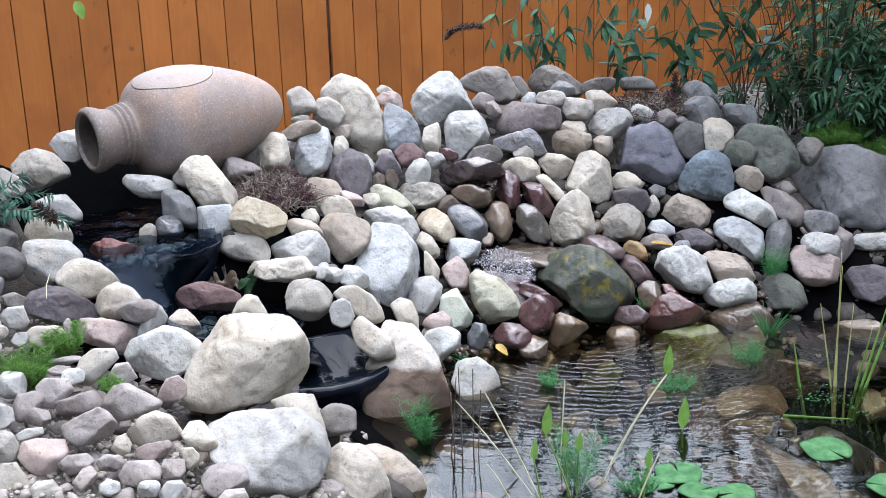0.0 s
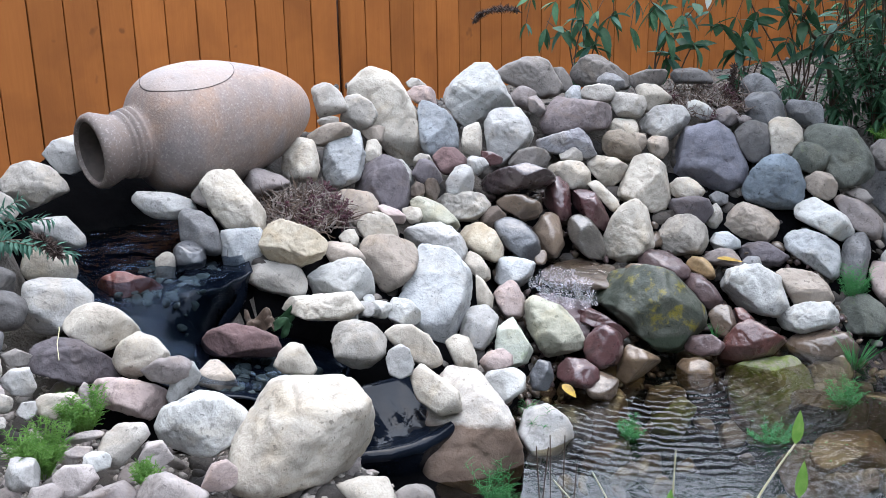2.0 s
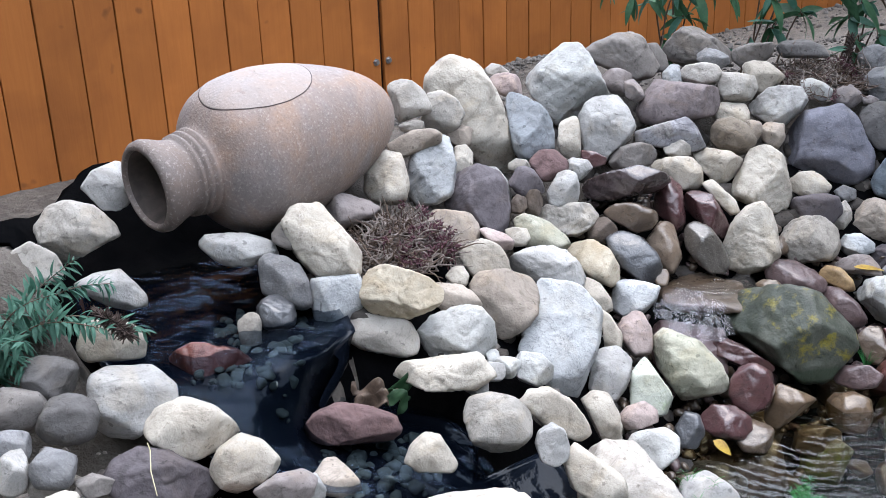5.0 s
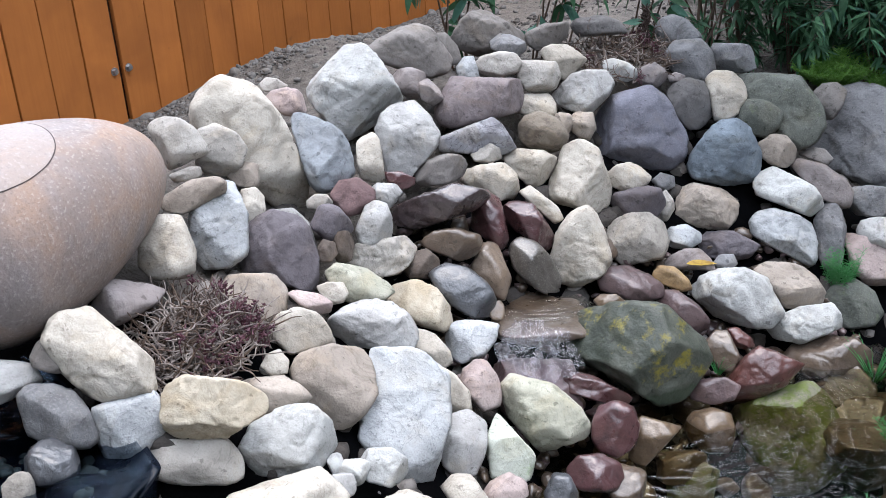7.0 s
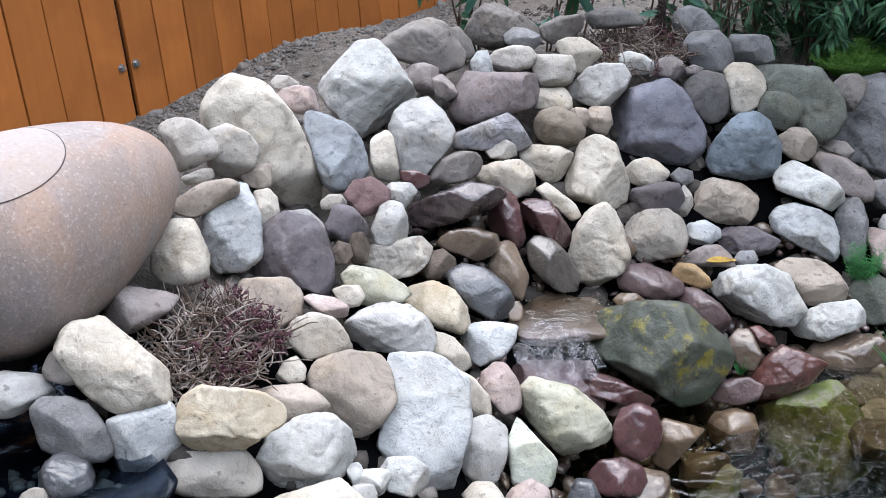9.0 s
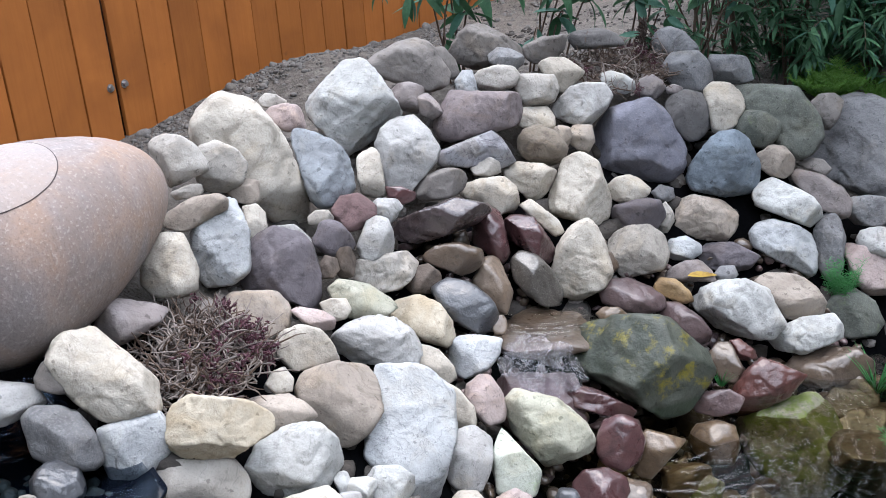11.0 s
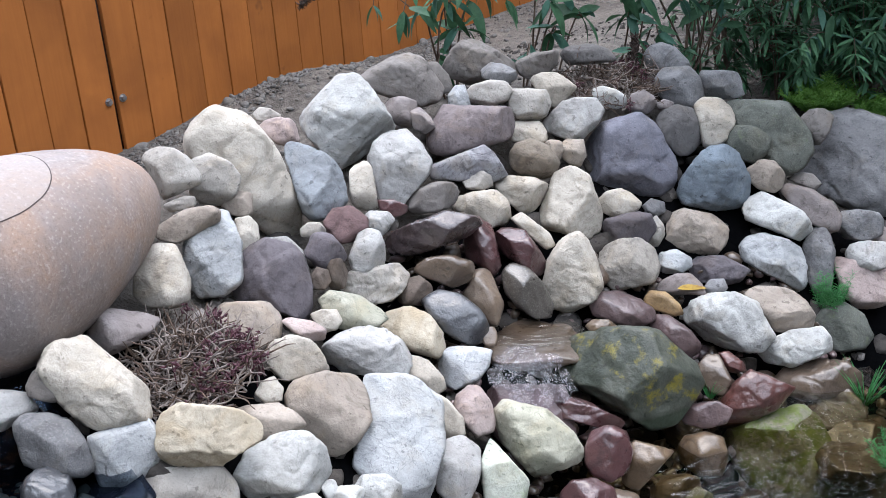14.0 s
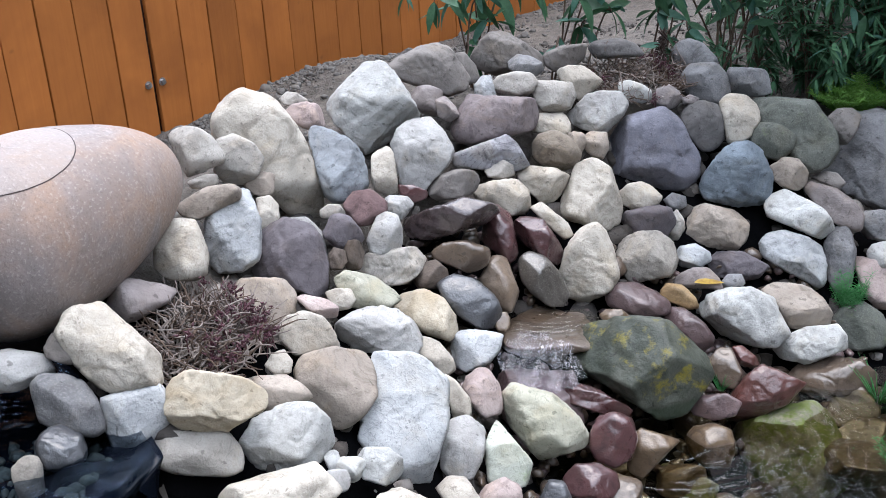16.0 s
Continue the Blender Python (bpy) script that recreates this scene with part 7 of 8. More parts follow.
def dry_clump(at, radius, count, seed, label, rosettes):
    """A low heap of tangled dead stems, with maroon leaf rosettes on short sprigs towards one side."""
    rng = random.Random(seed)
    e = empty("stonecrop", at, label, "plant")
    dead, dark, tips = [], [], []
    for k in range(count):
        a, r = rng.uniform(0, 2 * math.pi), radius * math.sqrt(rng.random())
        p = Vector((math.cos(a) * r, math.sin(a) * r, radius * 0.56 * (1 - (r / radius) ** 2) * rng.uniform(0.1, 1.0)))
        d = Vector((rng.uniform(-1, 1), rng.uniform(-1, 1), rng.uniform(-0.1, 0.8))).normalized()
        pts, n, curl = [p], rng.uniform(0.04, 0.10), rng.uniform(0.25, 0.75)
        for _ in range(7):
            d = (d + Vector((rng.uniform(-1, 1), rng.uniform(-1, 1), rng.uniform(-0.7, 0.6))) * curl).normalized()
            p = p + d * n / 7
            pts.append(p)
        (dead if rng.random() < 0.5 else dark).append(tube(pts, rng.uniform(0.0016, 0.0031), 0.001, 5))
    for k in range(rosettes):
        a = rng.gauss(-0.2, 0.8) if rng.random() < 0.65 else rng.uniform(0, 2 * math.pi)
        r = radius * (0.3 + 0.75 * math.sqrt(rng.random()))
        p = Vector((math.cos(a) * r, math.sin(a) * r, radius * 0.56 * max(0.0, 1 - (r / radius) ** 2) + rng.uniform(0.005, 0.05)))
        tips.append(tube([p - Vector((rng.uniform(-0.01, 0.01), 0, 0.045)), p], 0.0014, 0.001, 4))
        for _ in range(12):
            q = p + Vector((rng.gauss(0, 1), rng.gauss(0, 1), rng.gauss(0, 1))) * 0.007
            u = Vector((rng.uniform(-1, 1), rng.uniform(-1, 1), rng.uniform(-0.2, 1))).normalized() * 0.010
            tips.append(tube([q, q + u * 0.5, q + u], 0.0030, 0.0008, 5))
    for name, pieces, material, text in (("tangle", dead, STRAW, "tangled bleached dead stems"), ("tangle", dark, STEM, "tangled dark brown dead stems"), ("foliage", tips, ROSETTE, "small maroon leaf rosettes")):
        v, f = joined(pieces)
        tagged(part(name, mesh_of(name, v, f, material), None, e, text), kind="stuff")
    return e


LONG = [leaf_mesh("leaf", 0.17, 0.044, LEAF, 0.2, c) for c in (0.15, 0.35, 0.55)] + [leaf_mesh("leaf", 0.15, 0.04, LEAF_GREY, 0.2, 0.3)]
DARK = [leaf_mesh("leaf", 0.13, 0.028, LEAF_MID, 0.2, 0.6), leaf_mesh("leaf", 0.15, 0.036, LEAF, 0.2, 0.6), leaf_mesh("leaf", 0.13, 0.03, LEAF_MID, 0.2, 0.4)]
NARROW = [leaf_mesh("leaf", 0.13, 0.021, LEAF_MID, 0.2, c) for c in (0.2, 0.5)] + [leaf_mesh("leaf", 0.12, 0.018, LEAF_GREY, 0.2, 0.3)]
SMALL = [leaf_mesh("leaf", 0.060, 0.013, LEAF_GREY, 0.25, c) for c in (0.2, 0.5)]
HANGING = [leaf_mesh("leaf", 0.155, 0.042, LEAF, 0.2, c) for c in (0.15, 0.4)] + [leaf_mesh("leaf", 0.14, 0.040, LEAF_MID, 0.2, 0.3), leaf_mesh("leaf", 0.13, 0.040, LEAF_GREY, 0.2, 0.5)]
STAR = [leaf_mesh("leaf", 0.105, 0.020, LEAF, 0.2, c) for c in (0.3, 0.6)] + [leaf_mesh("leaf", 0.10, 0.019, LEAF_MID, 0.2, 0.4)]

# the bush before the fence: thin upright stems that carry whorls of broad pointed leaves
BROAD = [leaf_mesh("leaf", 0.15, 0.044, LEAF, 0.2, c) for c in (0.15, 0.4, 0.7)] + [leaf_mesh("leaf", 0.12, 0.040, LEAF_GREY, 0.2, c) for c in (0.2, 0.5)]


def whorled_bush(root, whorls, seed, label):
    rng = random.Random(seed)
    e = empty("butterfly_bush", root, label, "shrub")
    base = Vector(root)
    for at, count in whorls:
        top = Vector(at) - base
        foot = Vector((rng.uniform(-0.05, 0.05), rng.uniform(-0.04, 0.04), 0.0))
        pts = [foot.lerp(top, k / 10) + Vector((0.05 * math.sin(2.2 * k / 10 + seed), 0.02 * math.sin(4 * k / 10), 0.12 * math.sin(math.pi * k / 10))) * math.sin(math.pi * k / 10) for k in range(11)]
        v, f = tube(pts, 0.0042, 0.0018)
        part("stem", mesh_of("stem", v, f, STEM), None, e)
        for k in range(count * 2 // 3):
            a = 2.4 * k + rng.uniform(-0.4, 0.4)
            i = rng.randint(5, 9)
            p = pts[i].lerp(pts[i + 1], rng.random())
            ob = part("leaf", rng.choice(BROAD), None, e)
            ob.matrix_local = Matrix.Translation(p) @ leaf_turn((math.cos(a), math.sin(a), rng.uniform(-0.2, 0.5)), rng.uniform(-0.2, 1.6), rng.uniform(-0.9, 0.9)) @ Matrix.Scale(rng.uniform(0.55, 1.1), 4)


whorled_bush((0.400, 5.178, 0.779), [((0.238, 5.179, 1.156), 10), ((0.378, 5.123, 1.179), 10), ((0.438, 5.139, 1.059), 11), ((0.506, 5.127, 1.229), 11), ((0.336, 5.166, 1.286), 10), ((0.310, 5.132, 0.939), 7)], 24, "small bush with whorls of dark green leaves before the fence")
whorled_bush((0.698, 5.163, 0.763), [((0.644, 5.181, 1.268), 11), ((0.716, 5.107, 1.123), 11), ((0.726, 5.143, 1.012), 11), ((0.835, 5.147, 1.062), 10), ((0.852, 5.234, 1.248), 11), ((0.599, 5.098, 0.933), 8)], 25, "leafy bush with drooping dark green leaves behind the crest")
whorled_bush((0.996, 5.179, 0.764), [((0.934, 5.133, 1.153), 11), ((1.025, 5.083, 1.116), 11), ((1.092, 5.157, 1.193), 11), ((1.004, 5.130, 1.045), 11), ((0.978, 5.026, 0.939), 9), ((1.124, 5.130, 0.966), 9)], 26, "leafy bush with maroon stems behind a grey boulder")
whorled_bush((1.273, 5.224, 0.745), [((1.352, 5.157, 1.046), 11), ((1.300, 5.162, 1.225), 11), ((1.213, 5.136, 1.086), 10), ((1.421, 5.141, 1.127), 10), ((1.473, 5.087, 0.970), 10), ((1.190, 5.192, 1.282), 10)], 27, "twiggy bush with sparse dark green leaves")
shrub("butterfly_bush", (1.517, 5.476, 0.718), [((1.269, 5.241, 1.212), 0.15), ((1.420, 5.189, 1.086), 0.15), ((1.589, 5.146, 1.168), 0.15), ((1.765, 5.253, 1.265), 0.15), ((1.558, 5.557, 1.550), 0.1), ((1.361, 5.550, 1.450), 0.1), ((1.722, 5.042, 0.974), 0.15)],
      LONG, 7, 0.8, "tall bush with bare brown twigs and long leaves", 22, twig=0.0035, bare=0.35)
shrub("butterfly_bush", (1.921, 5.151, 0.574), [((1.575, 4.987, 0.895), 0.15), ((1.726, 4.888, 0.841), 0.15), ((1.975, 4.797, 0.935), 0.15), ((2.172, 4.856, 1.084), 0.15), ((1.770, 5.050, 1.173), 0.1), ((2.067, 5.060, 1.274), 0.1), ((1.620, 5.142, 1.049), 0.15), ((2.267, 5.011, 1.178), 0.1), ((1.873, 4.898, 1.030), 0.1), ((1.669, 5.102, 1.270), 0.1)],
      NARROW, 8, 0.8, "dense shrub with narrow drooping green leaves", 23, twig=0.003, bare=0.2, whorl=7, single=2, wander=0.05)
for n, (x, y, z) in enumerate(((1.93, 5.25, 0.62), (2.015, 5.433, 0.624), (2.318, 5.189, 0.596), (2.426, 4.790, 0.492), (1.907, 5.831, 0.688), (2.356, 5.739, 0.676), (2.761, 5.349, 0.653), (2.247, 6.235, 0.696), (2.798, 5.948, 0.711), (2.679, 4.547, 0.503))):
    rng = random.Random(60 + n)
    ends = [((x + rng.uniform(-0.42, 0.42), y + rng.uniform(-0.4, 0.35), z + (rng.uniform(0.12, 1.2) if k < 15 else rng.uniform(1.2, 2.0))), rng.uniform(0.03, 0.2)) for k in range(20)]
    shrub("shrub", (x, y, z), ends, DARK, 7, 0.9, "dark shaded shrub at the edge of the bed", 70 + n, twig=0.0026, bare=0.3, whorl=5, single=5, wander=0.06)
for n, (x, y, z, reach) in enumerate(((1.40, 5.30, 0.66, 0.40), (1.62, 5.18, 0.62, 0.50), (1.86, 5.02, 0.58, 0.55))):
    rng = random.Random(160 + n)
    ends = [((x + rng.uniform(-0.22, 0.22), y + rng.uniform(-0.16, 0.2), z + rng.uniform(0.06, reach)), rng.uniform(0.02, 0.1)) for _ in range(16)]
    shrub("shrub", (x, y, z), ends, STAR, 5, 0.7, "low leafy shrub with starry whorls of narrow leaves", 170 + n, twig=0.0024, bare=0.4, whorl=7, single=3, wander=0.04)

# arching stems added above the view, to throw shade on the crest
rng = random.Random(58)
shrub("butterfly_bush", (1.668, 5.378, 0.663), [((rng.uniform(0.75, 2.3), rng.uniform(4.1, 5.1), rng.uniform(1.6, 2.2)), rng.uniform(0.2, 0.5)) for _ in range(22)],
      LONG, 13, 0.7, "arching bush added above the view to shade the rockery crest", 59, twig=0.0026, bare=0.40, whorl=3, wander=0.05)

# sprays of drooping leaves that hang in before the fence
sprays = []
for x, z in ((0.15, 1.16), (0.23, 1.14), (0.36, 1.17), (0.45, 1.19), (0.58, 1.13), (0.67, 1.17), (0.78, 1.16), (0.90, 1.19), (1.00, 1.18), (1.30, 1.23), (1.52, 1.26)):
    fork = (x + 0.30 + 0.1 * math.sin(31 * x), 5.26, 1.56)
    sprays += [(fork, (x, 5.16 + 0.04 * math.sin(50 * x), z), 0.10)]
sprays += [((1.05, 5.26, 1.62), 0.1), ((0.55, 5.27, 1.58), 0.25), ((1.6, 5.27, 1.6), 0.1)]
shrub("butterfly_bush", (1.36, 5.28, 0.70), sprays, HANGING, 4, 1.5, "tall bush with drooping pointed leaves before the fence", 57, twig=0.0042, bare=0.55, whorl=3, wander=0.03)

# old crooked branches of the bush
bough = empty("bare_bush", (1.50, 5.30, 0.68), "old brown crooked branches of a bush", "shrub")
for line, r0, r1 in ((((1.50, 5.30, 0.68), (1.466, 5.27, 0.735), (1.433, 5.25, 0.879), (1.386, 5.25, 1.022), (1.295, 5.24, 1.144), (1.166, 5.22, 1.248), (1.08, 5.2, 1.40)), 0.013, 0.004),
                     (((1.386, 5.25, 1.022), (1.43, 5.26, 1.09), (1.495, 5.25, 1.155), (1.605, 5.25, 1.307), (1.66, 5.24, 1.5)), 0.008, 0.003), (((1.295, 5.24, 1.144), (1.335, 5.22, 1.264), (1.31, 5.2, 1.389)), 0.006, 0.003),
                     (((1.275, 5.22, 0.74), (1.275, 5.24, 0.908), (1.301, 5.25, 1.011), (1.385, 5.25, 1.048)), 0.005, 0.003), (((1.72, 5.30, 0.60), (1.715, 5.25, 0.732), (1.729, 5.25, 0.977), (1.76, 5.24, 1.179), (1.725, 5.22, 1.353)), 0.012, 0.005)):
    fine = [Vector(line[i]).lerp(Vector(line[i + 1]), k / 6) - Vector((1.50, 5.30, 0.68)) for i in range(len(line) - 1) for k in range(6)]
    fine = [p + Vector(noise.noise_vector(p * 9.0)) * 0.014 for p in fine]
    v, f = tube(fine, r0, r1, 8)
    part("branch", mesh_of("branch", v, f, STEM), None, bough)

# dry flower spikes
def flower_spike(points, seed):
    rng = random.Random(seed)
    e = empty("flower_spike", points[0], "drooping dry brown flower spike on a twig", "flower")
    pts = [Vector(p) - Vector(points[0]) for p in points]
    v, f = tube(pts, 0.002, 0.002)
    part("stem", mesh_of("stem", v, f, STEM), None, e)
    bits = []
    for i in range(260):
        s = rng.random() * (len(pts) - 1.001)
        p = pts[int(s)].lerp(pts[int(s) + 1], s - int(s))
        u = Vector((rng.uniform(-1, 1), rng.uniform(-1, 1), rng.uniform(-1, 1))).normalized() * rng.uniform(0.013, 0.027)
        bits.append(tube([p, p + u * 0.6, p + u], 0.003, 0.001, 4))
    v, f = joined(bits)
    part("flower_head", mesh_of("flower_head", v, f, SPIKE), None, e)


flower_spike([(0.119, 5.158, 1.200), (0.068, 5.187, 1.206), (0.008, 5.235, 1.197), (-0.043, 5.283, 1.174), (-0.068, 5.306, 1.144)], 31)
flower_spike([(0.478, 5.137, 0.980), (0.449, 5.125, 0.931), (0.420, 5.113, 0.881)], 32)
flower_spike([(0.987, 5.028, 0.988), (0.978, 5.026, 0.939), (0.978, 5.005, 0.890), (0.949, 4.993, 0.850)], 33)
flower_spike([(-1.100, 3.172, 0.821), (-1.070, 3.162, 0.806), (-1.035, 3.152, 0.782)], 34)


def single_leaf(name, at, along, size, width, material, label, droop=0.4, roll=0.0, curl=0.3):
    ob = part(name, leaf_mesh(name, size, width, material, 0.2, curl), None)
    ob.matrix_world = Matrix.Translation(at) @ leaf_turn(along, droop, roll)
    return tagged(ob, label, "leaf")


# a twig with one leaf before the fence
sprig = empty("sprig", (-1.601, 4.617, 1.459), "thin vine sprig with one bright green leaf", "plant")
v, f = tube(arc((0, 0, 0), (0.055, -0.05, -0.075), 0.01), 0.0018, 0.001)
part("stem", mesh_of("stem", v, f, STEM), None, sprig)
leaf = part("leaf", leaf_mesh("leaf", 0.085, 0.05, LEAF_BRIGHT, 0.25, 0.3), None, sprig)
leaf.matrix_local = Matrix.Translation((0.05, -0.045, -0.075)) @ leaf_turn((0.5, -0.2, -0.4), 1.1, 0.7)
single_leaf("leaf", (0.850, 4.923, 1.299), (0.1, -0.1, -1), 0.085, 0.034, LEAF_PALE, "pale silvery leaf turned underside up", 0.8, 0.5)

# small plants between the stones
shrub("grey_leaved_plant", (-1.367, 3.150, 0.640), [((-1.173, 3.273, 0.896), 0.05), ((-1.070, 3.143, 0.822), 0.08), ((-1.187, 3.012, 0.846), 0.05), ((-1.032, 3.232, 0.779), 0.1), ((-1.113, 3.311, 0.835), 0.08), ((-1.169, 3.114, 0.902), 0.06), ((-1.392, 3.290, 0.933), 0.05), ((-1.187, 3.038, 0.745), 0.08)],
      SMALL, 22, 0.5, "small plant with grey-green narrow leaves among rocks", 41, twig=0.0025, bare=0.1, whorl=4, wander=0.03)
tuft("stonecrop_cushion", (-0.895, 2.626, 0.445), 70, 0.125, 0.62, 0.0022, SEDUM, "bright green feathery stonecrop cushion between pale rocks", 42, bushy=True)
tuft("stonecrop_cushion", (-0.841, 2.748, 0.490), 60, 0.105, 0.6, 0.0022, SEDUM, "bright green feathery stonecrop by a cream rock", 43, bushy=True)
tuft("stonecrop_cushion", (-0.639, 2.571, 0.459), 40, 0.06, 0.6, 0.0018, SEDUM, "small bright green stonecrop sprig in gravel", 44, bushy=True)
tuft("stonecrop_cushion", (1.695, 5.029, 0.636), 200, 0.14, 1.3, 0.0026, SEDUM, "bright green mossy stonecrop spreading over the bank", 45, bushy=True)
tuft("stonecrop_cushion", (1.895, 4.952, 0.601), 140, 0.12, 1.2, 0.0026, SEDUM, "bright green mossy stonecrop under the shrubs", 46, bushy=True)
tuft("water_weed", (1.315, 4.312, 0.252), 26, 0.14, 0.5, 0.0018, FEATHER, "feathery green weed growing between wet stones", 47, bushy=True)
tuft("grass_tuft", (0.794, 4.052, 0.208), 30, 0.07, 0.5, 0.0012, FEATHER, "thin green grass tuft beside red stones", 48)
dry_clump((-0.565, 3.805, 0.680), 0.170, 1100, 51, "dome of dry tangled stonecrop with maroon tips", 48)
dry_clump((0.830, 4.999, 0.809), 0.19, 480, 52, "dry brown stonecrop tangle on the rockery crest", 14)
dry_clump((1.008, 5.023, 0.830), 0.13, 400, 53, "withered brown stems behind a grey boulder", 14)

tuft("grass_tuft", (1.252, 4.008, 0.124), 34, 0.13, 0.6, 0.0022, FEATHER, "green grass tuft growing out of shallow pond water", 49)
v, f = tube([(-0.940, 2.897, 0.685), (-0.926, 2.867, 0.689), (-0.914, 2.822, 0.674), (-0.893, 2.777, 0.653)], 0.0013, 0.0009)
tagged(part("straw", mesh_of("straw", v, f, STRAW_PALE), None), "single pale straw lying over a purple boulder", "straw")

# fallen leaves
single_leaf("fallen_leaf", (0.841, 4.362, 0.390), (1, -0.1, 0.02), 0.095, 0.03, YELLOW_LEAF, "fallen yellow leaf lying on wet stones", 0.05, 0.2, 0.15)
single_leaf("fallen_leaf", (0.266, 3.639, 0.215), (0.9, -0.5, -0.1), 0.06, 0.035, YELLOW_LEAF, "spotted yellow leaf on a maroon stone", 0.3, 0.3, 0.4)


def crumpled_leaf(at, turn, size, material, label, seed):
    """A lobed leaf dried into folds."""
    verts, faces, k, rings = [(0, 0, 0)], [], 40, 5
    for j in range(1, rings + 1):
        for i in range(k):
            a = 2 * math.pi * i / k
            r = size / 2 * j / rings * (0.72 + 0.2 * abs(math.cos(2.5 * a)) + 0.5 * noise.noise((math.cos(a) * 2.2, math.sin(a) * 2.2, seed)))
            x, y = r * math.cos(a), 0.7 * r * math.sin(a)
            verts.append((x, y, 0.75 * size * noise.noise((x / size * 3.2, y / size * 3.2, seed)) + 0.10 * size * noise.noise((x / size * 7, y / size * 7, seed + 5))))
    for i in range(k):
        n = (i + 1) % k
        faces.append((0, 1 + i, 1 + n))
        for j in range(rings - 1):
            faces.append((1 + j * k + i, 1 + (j + 1) * k + i, 1 + (j + 1) * k + n, 1 + j * k + n))
    ob = part("fallen_leaf", mesh_of("fallen_leaf", verts, faces, material), None)
    ob.modifiers.new("thick", "SOLIDIFY").thickness = 0.0012
    ob.matrix_world = pose(*at, *turn)
    return tagged(ob, label, "leaf")


crumpled_leaf((-0.575, 3.360, 0.520), (35, 10, 20), 0.12, BROWN_LEAF, "crumpled brown lobed leaf caught in the cascade", 3)
crumpled_leaf((-0.516, 3.366, 0.520), (40, -15, 80), 0.09, LEAF_DEEP, "dark green curled leaf caught in the cascade", 9)

# ---- pond plants ----
def lily_pad(at, radius, notch, tilt, label):
    verts, faces, k, rings = [(0, 0, 0.003)], [], 48, 5
    for j in range(1, rings + 1):
        for i in range(k + 1):
            a = radians(notch) + radians(5) + (2 * math.pi - radians(10)) * i / k
            r = radius * j / rings * (1 + 0.03 * math.sin(5 * a) * j / rings)
            verts.append((r * math.cos(a), r * math.sin(a), 0.004 * math.sin(3 * a + notch) * j / rings))
    for i in range(k):
        faces.append((0, 1 + i, 2 + i))
        for j in range(rings - 1):
            a = 1 + j * (k + 1) + i
            faces.append((a, a + k + 1, a + k + 2, a + 1))
    ob = part("lily_pad", mesh_of("lily_pad", verts, faces, PAD), None)
    ob.modifiers.new("thick", "SOLIDIFY").thickness = 0.003
    ob.matrix_world = pose(*at, tilt, 0, 0)
    return tagged(ob, label, "lily pad", "floating lily pads")


lily_pad((1.238, 2.994, WATER + 0.008), 0.070, 300, 2, "round green lily pad floating on dark water")
lily_pad((0.815, 2.825, WATER + 0.007), 0.063, 100, 1, "green lily pad floating beside weed")
lily_pad((0.855, 2.715, WATER + 0.012), 0.052, 40, -3, "green lily pad overlapping another one")
lily_pad((0.950, 2.722, WATER + 0.006), 0.050, 200, 2, "green lily pad at the near pond edge")
lily_pad((0.760, 2.770, WATER + 0.005), 0.041, 250, 1, "small green lily pad among stems")
lily_pad((1.345, 2.775, WATER + 0.010), 0.054, 160, 4, "yellowed lily pad at the near pond edge")


def blade(at, tip, width, material, bow, label, name="reed_blade", category="water plant"):
    """A flat upright blade, folded slightly, from water to tip."""
    pts = arc((0, 0, 0), Vector(tip) - Vector(at), 0.0, 12)
    verts, faces = [], []
    side = (Vector(tip) - Vector(at)).cross(Vector((0.2, 1, 0.1))).normalized()
    for i, p in enumerate(pts):
        s = i / 12
        p = p + Vector((bow, 0, 0)) * math.sin(math.pi * s * 0.5) * s
        w = width / 2 * (1 - s) ** 0.6 + 0.0006
        for q in (-1, 0, 1):
            verts.append(p + side * q * w + Vector((0, -0.15 * w * (1 - abs(q)), 0)))
    for i in range(12):
        for q in range(2):
            a = i * 3 + q
            faces.append((a, a + 3, a + 4, a + 1))
    ob = part(name, mesh_of(name, verts, faces, material), None)
    ob.location = at
    ob.modifiers.new("thick", "SOLIDIFY").thickness = 0.0012
    return tagged(ob, label, category, "pond reeds")


for foot, tip, w in (((1.369, 3.44), (1.368, 3.559, 0.584), 0.008), ((1.362, 3.44), (1.372, 3.55, 0.53), 0.010), ((1.366, 3.445), (1.338, 3.51, 0.417), 0.009), ((1.392, 3.441), (1.404, 3.515, 0.415), 0.008),
                     ((1.418, 3.442), (1.521, 3.535, 0.442), 0.014), ((1.419, 3.433), (1.487, 3.482, 0.298), 0.015), ((1.427, 3.442), (1.534, 3.523, 0.399), 0.013), ((1.28, 3.445), (1.213, 3.478, 0.30), 0.016), ((1.405, 3.43), (1.44, 3.45, 0.36), 0.013)):
    blade((*foot, WATER - 0.12), tip, w * 0.7, LEAF_BRIGHT if w > 0.0125 else REED, 0.025 * math.sin(900 * foot[0]), "upright green reed blade standing in the pond" if w > 0.0125 else "yellowed reed blade standing in the pond")
blade((1.16, 3.22, WATER + 0.004), (1.33, 3.19, WATER + 0.010), 0.008, LEAF_BRIGHT, 0.03, "pale green reed leaf lying on the water")


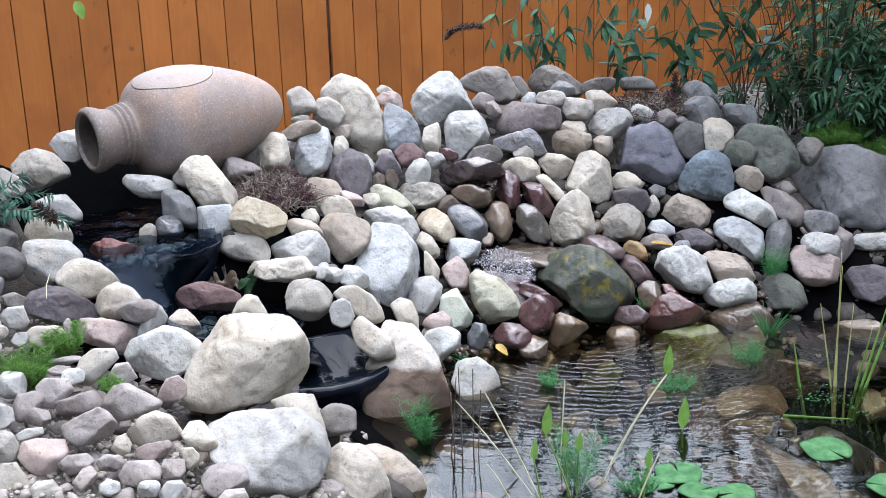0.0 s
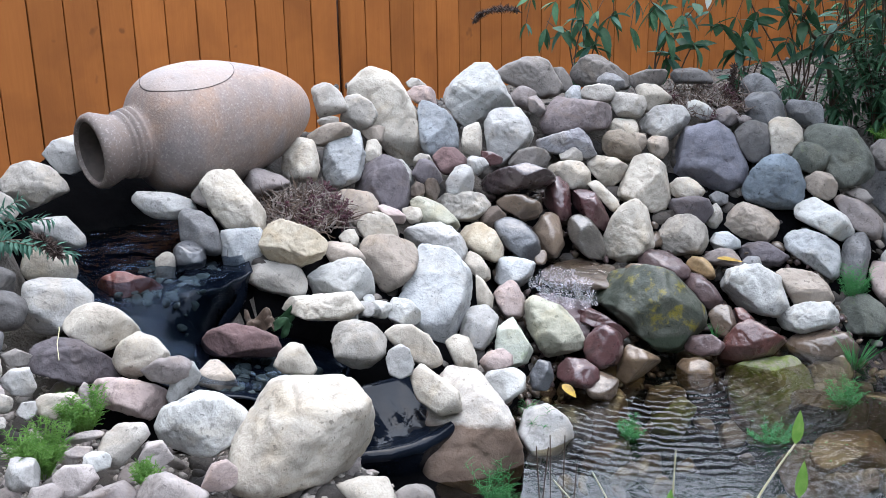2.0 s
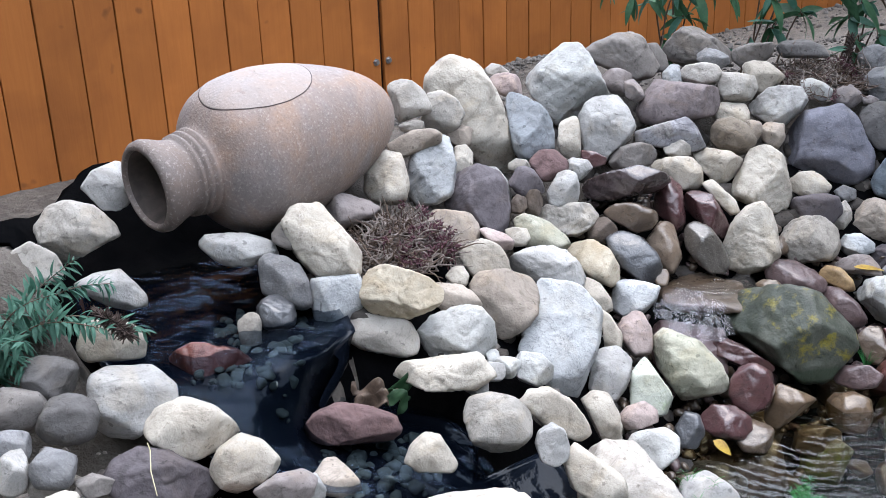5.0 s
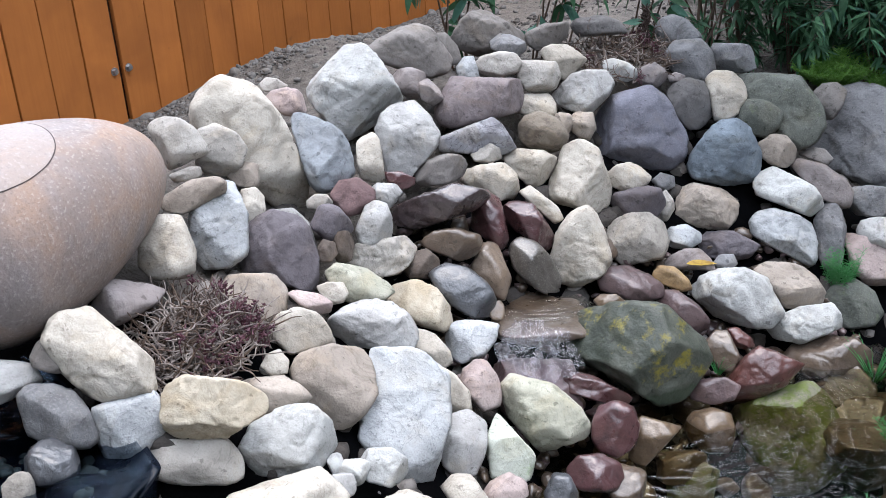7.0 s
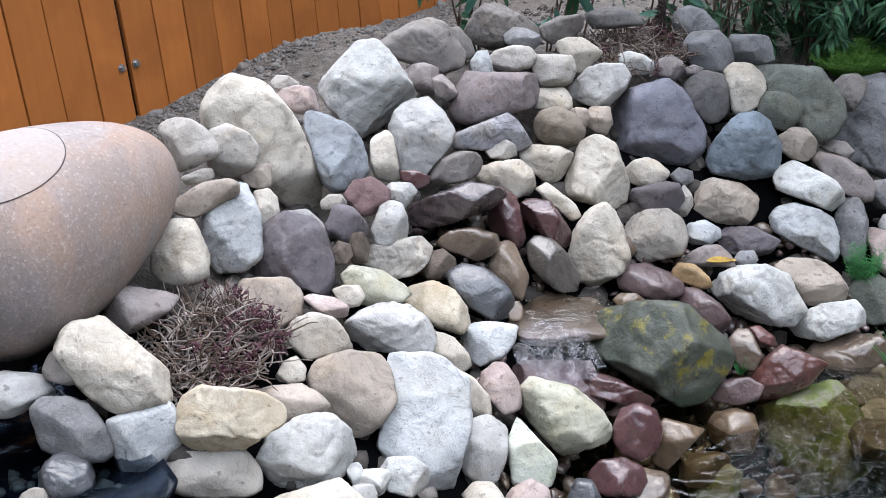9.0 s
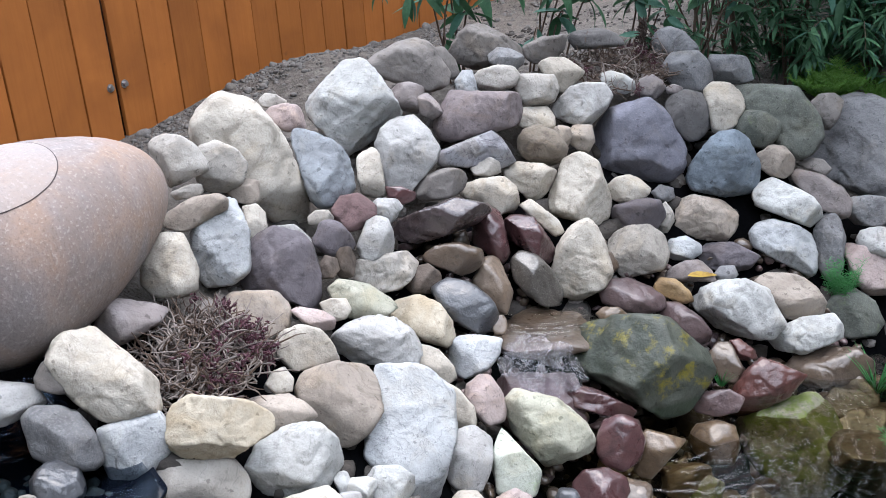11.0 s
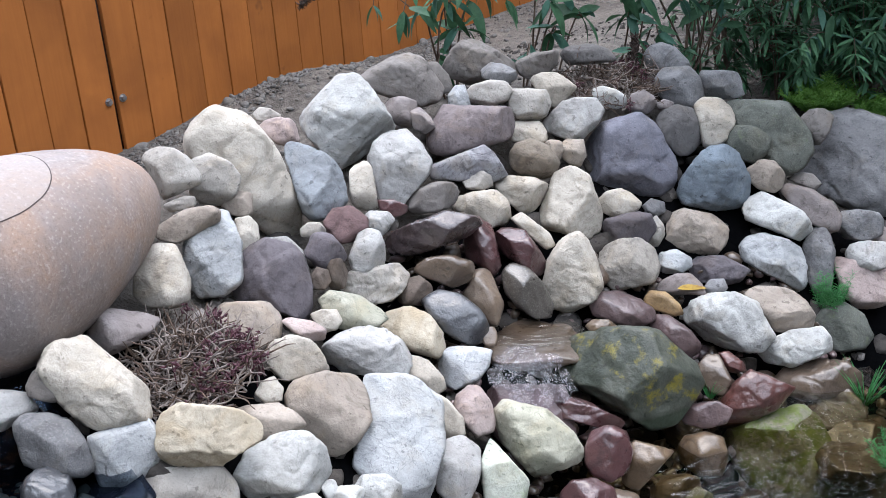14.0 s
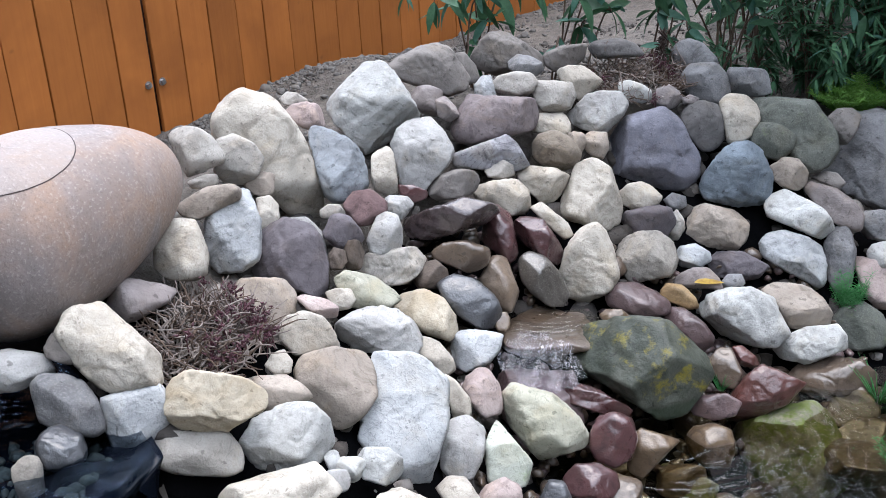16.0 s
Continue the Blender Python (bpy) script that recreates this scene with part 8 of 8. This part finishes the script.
def pond_stem(base, tip, leaf_size, label, thick=0.003, material=None, sag=0.02):
    e = empty("water_plant", base, label, "water plant")
    pts = arc((0, 0, 0), Vector(tip) - Vector(base), sag)
    v, f = tube(pts, thick, thick * 0.6)
    part("stem", mesh_of("stem", v, f, material or LEAF_BRIGHT), None, e)
    if leaf_size:
        ob = part("leaf", leaf_mesh("leaf", leaf_size, leaf_size * 0.34, LEAF_BRIGHT, 0.25, 0.1), None, e)
        ob.matrix_local = Matrix.Translation(pts[-1]) @ leaf_turn((0.12, 0.1, 1.2), 0.0, 0.9)
    return e


pond_stem((0.555, 2.673, 0.05), (0.461, 2.706, 0.314), 0.085, "upright water plant with a bright arrow leaf")
pond_stem((0.525, 2.672, 0.05), (0.509, 2.707, 0.283), 0.05, "upright water plant with a narrow leaf")
pond_stem((0.540, 2.70, 0.05), (0.545, 2.72, 0.26), 0.06, "upright water plant with a narrow green leaf")
pond_stem((0.460, 2.668, 0.05), (0.429, 2.691, 0.249), 0.06, "upright water plant with a narrow leaf by stones")
pond_stem((0.703, 2.682, 0.05), (0.723, 2.705, 0.226), 0.06, "upright water plant among lily pads")
pond_stem((0.610, 2.862, 0.10), (0.788, 2.950, 0.39), 0.085, "leaning pale stem with a bright arrow leaf", 0.0035, STRAW_PALE)
pond_stem((0.852, 3.097, 0.10), (0.850, 3.10, 0.16), 0.10, "single bright green blade leaf standing in water")
for base, tip in (((0.422, 2.778, 0.10), (0.217, 2.81, 0.36)), ((0.467, 2.668, 0.10), (0.299, 2.724, 0.43)), ((0.494, 2.87, 0.10), (0.509, 2.934, 0.376)), ((0.40, 2.64, 0.10), (0.31, 2.66, 0.25)), ((0.68, 2.66, 0.10), (0.75, 2.70, 0.27))):
    pond_stem(base, tip, 0, "thin bleached reed stem leaning over the water", 0.0026, STRAW_PALE, 0.01)
for k, (x, y, h) in enumerate(((0.20, 2.95, 0.22), (0.22, 2.93, 0.26), (0.245, 2.97, 0.24), (0.26, 2.91, 0.20), (0.18, 2.91, 0.24))):
    pond_stem((x, y, 0.05), (x - 0.02 + 0.012 * k, y, WATER + h), 0, "thin dark reed stem standing in the pond", 0.0022, STEM, 0.0)
tuft("water_weed", (0.46, 3.45, WATER - 0.02), 22, 0.08, 0.9, 0.0016, FEATHER, "low feathery water weed near stones", 81, bushy=True)
tuft("water_weed", (0.545, 2.76, WATER - 0.02), 20, 0.19, 0.45, 0.0016, FEATHER, "feathery green water weed among stems", 82, bushy=True)
tuft("water_weed", (0.86, 3.46, WATER - 0.02), 30, 0.07, 1.6, 0.0016, FEATHER, "spreading feathery water weed near the far edge", 83, bushy=True)
tuft("water_weed", (0.10, 3.02, WATER - 0.02), 20, 0.15, 0.4, 0.0016, FEATHER, "feathery green water weed beside a boulder", 84, bushy=True, lean=(-0.3, 0, 0))
tuft("water_weed", (1.14, 3.72, WATER - 0.03), 22, 0.10, 0.9, 0.0018, FEATHER, "dense feathery water weed by a mossy stone", 86, bushy=True)
tuft("water_weed", (0.70, 2.74, WATER - 0.02), 24, 0.08, 1.0, 0.0016, FEATHER, "low feathery water weed between lily pads", 87, bushy=True)
tuft("water_weed", (0.20, 3.42, WATER - 0.02), 16, 0.13, 0.5, 0.0014, FEATHER, "thin feathery weed before a pale rock", 88, bushy=True)


def duckweed():
    rng = random.Random(91)
    pieces = []
    spots = [(1.32, 3.40, 0.10), (1.43, 3.31, 0.12), (0.66, 2.76, 0.12), (0.9, 3.42, 0.12), (1.30, 3.36, 0.06), (0.74, 2.92, 0.10), (1.15, 3.72, 0.10), (0.84, 2.86, 0.10), (0.58, 2.72, 0.14)]
    for x, y, s in spots:
        for _ in range(38):
            px, py, r, a = rng.gauss(x, s * 0.6), rng.gauss(y, s * 0.5), rng.uniform(0.0016, 0.004), rng.uniform(0, 6)
            ring = [(px + r * math.cos(a + q), py + 0.7 * r * math.sin(a + q), WATER + 0.0035) for q in (0, 1.05, 2.1, 3.14, 4.2, 5.25)]
            ring2 = [(u, v, w - 0.0015) for u, v, w in ring]
            pieces.append((ring + ring2, [(0, 1, 2, 3, 4, 5)] + [(i, i + 6, (i + 1) % 6 + 6, (i + 1) % 6) for i in range(6)]))
    v, f = joined(pieces)
    ob = new("duckweed", mesh_of("duckweed", v, f, PAD))
    tagged(ob, "specks of floating duckweed on the pond", "water plant", kind="stuff")


duckweed()
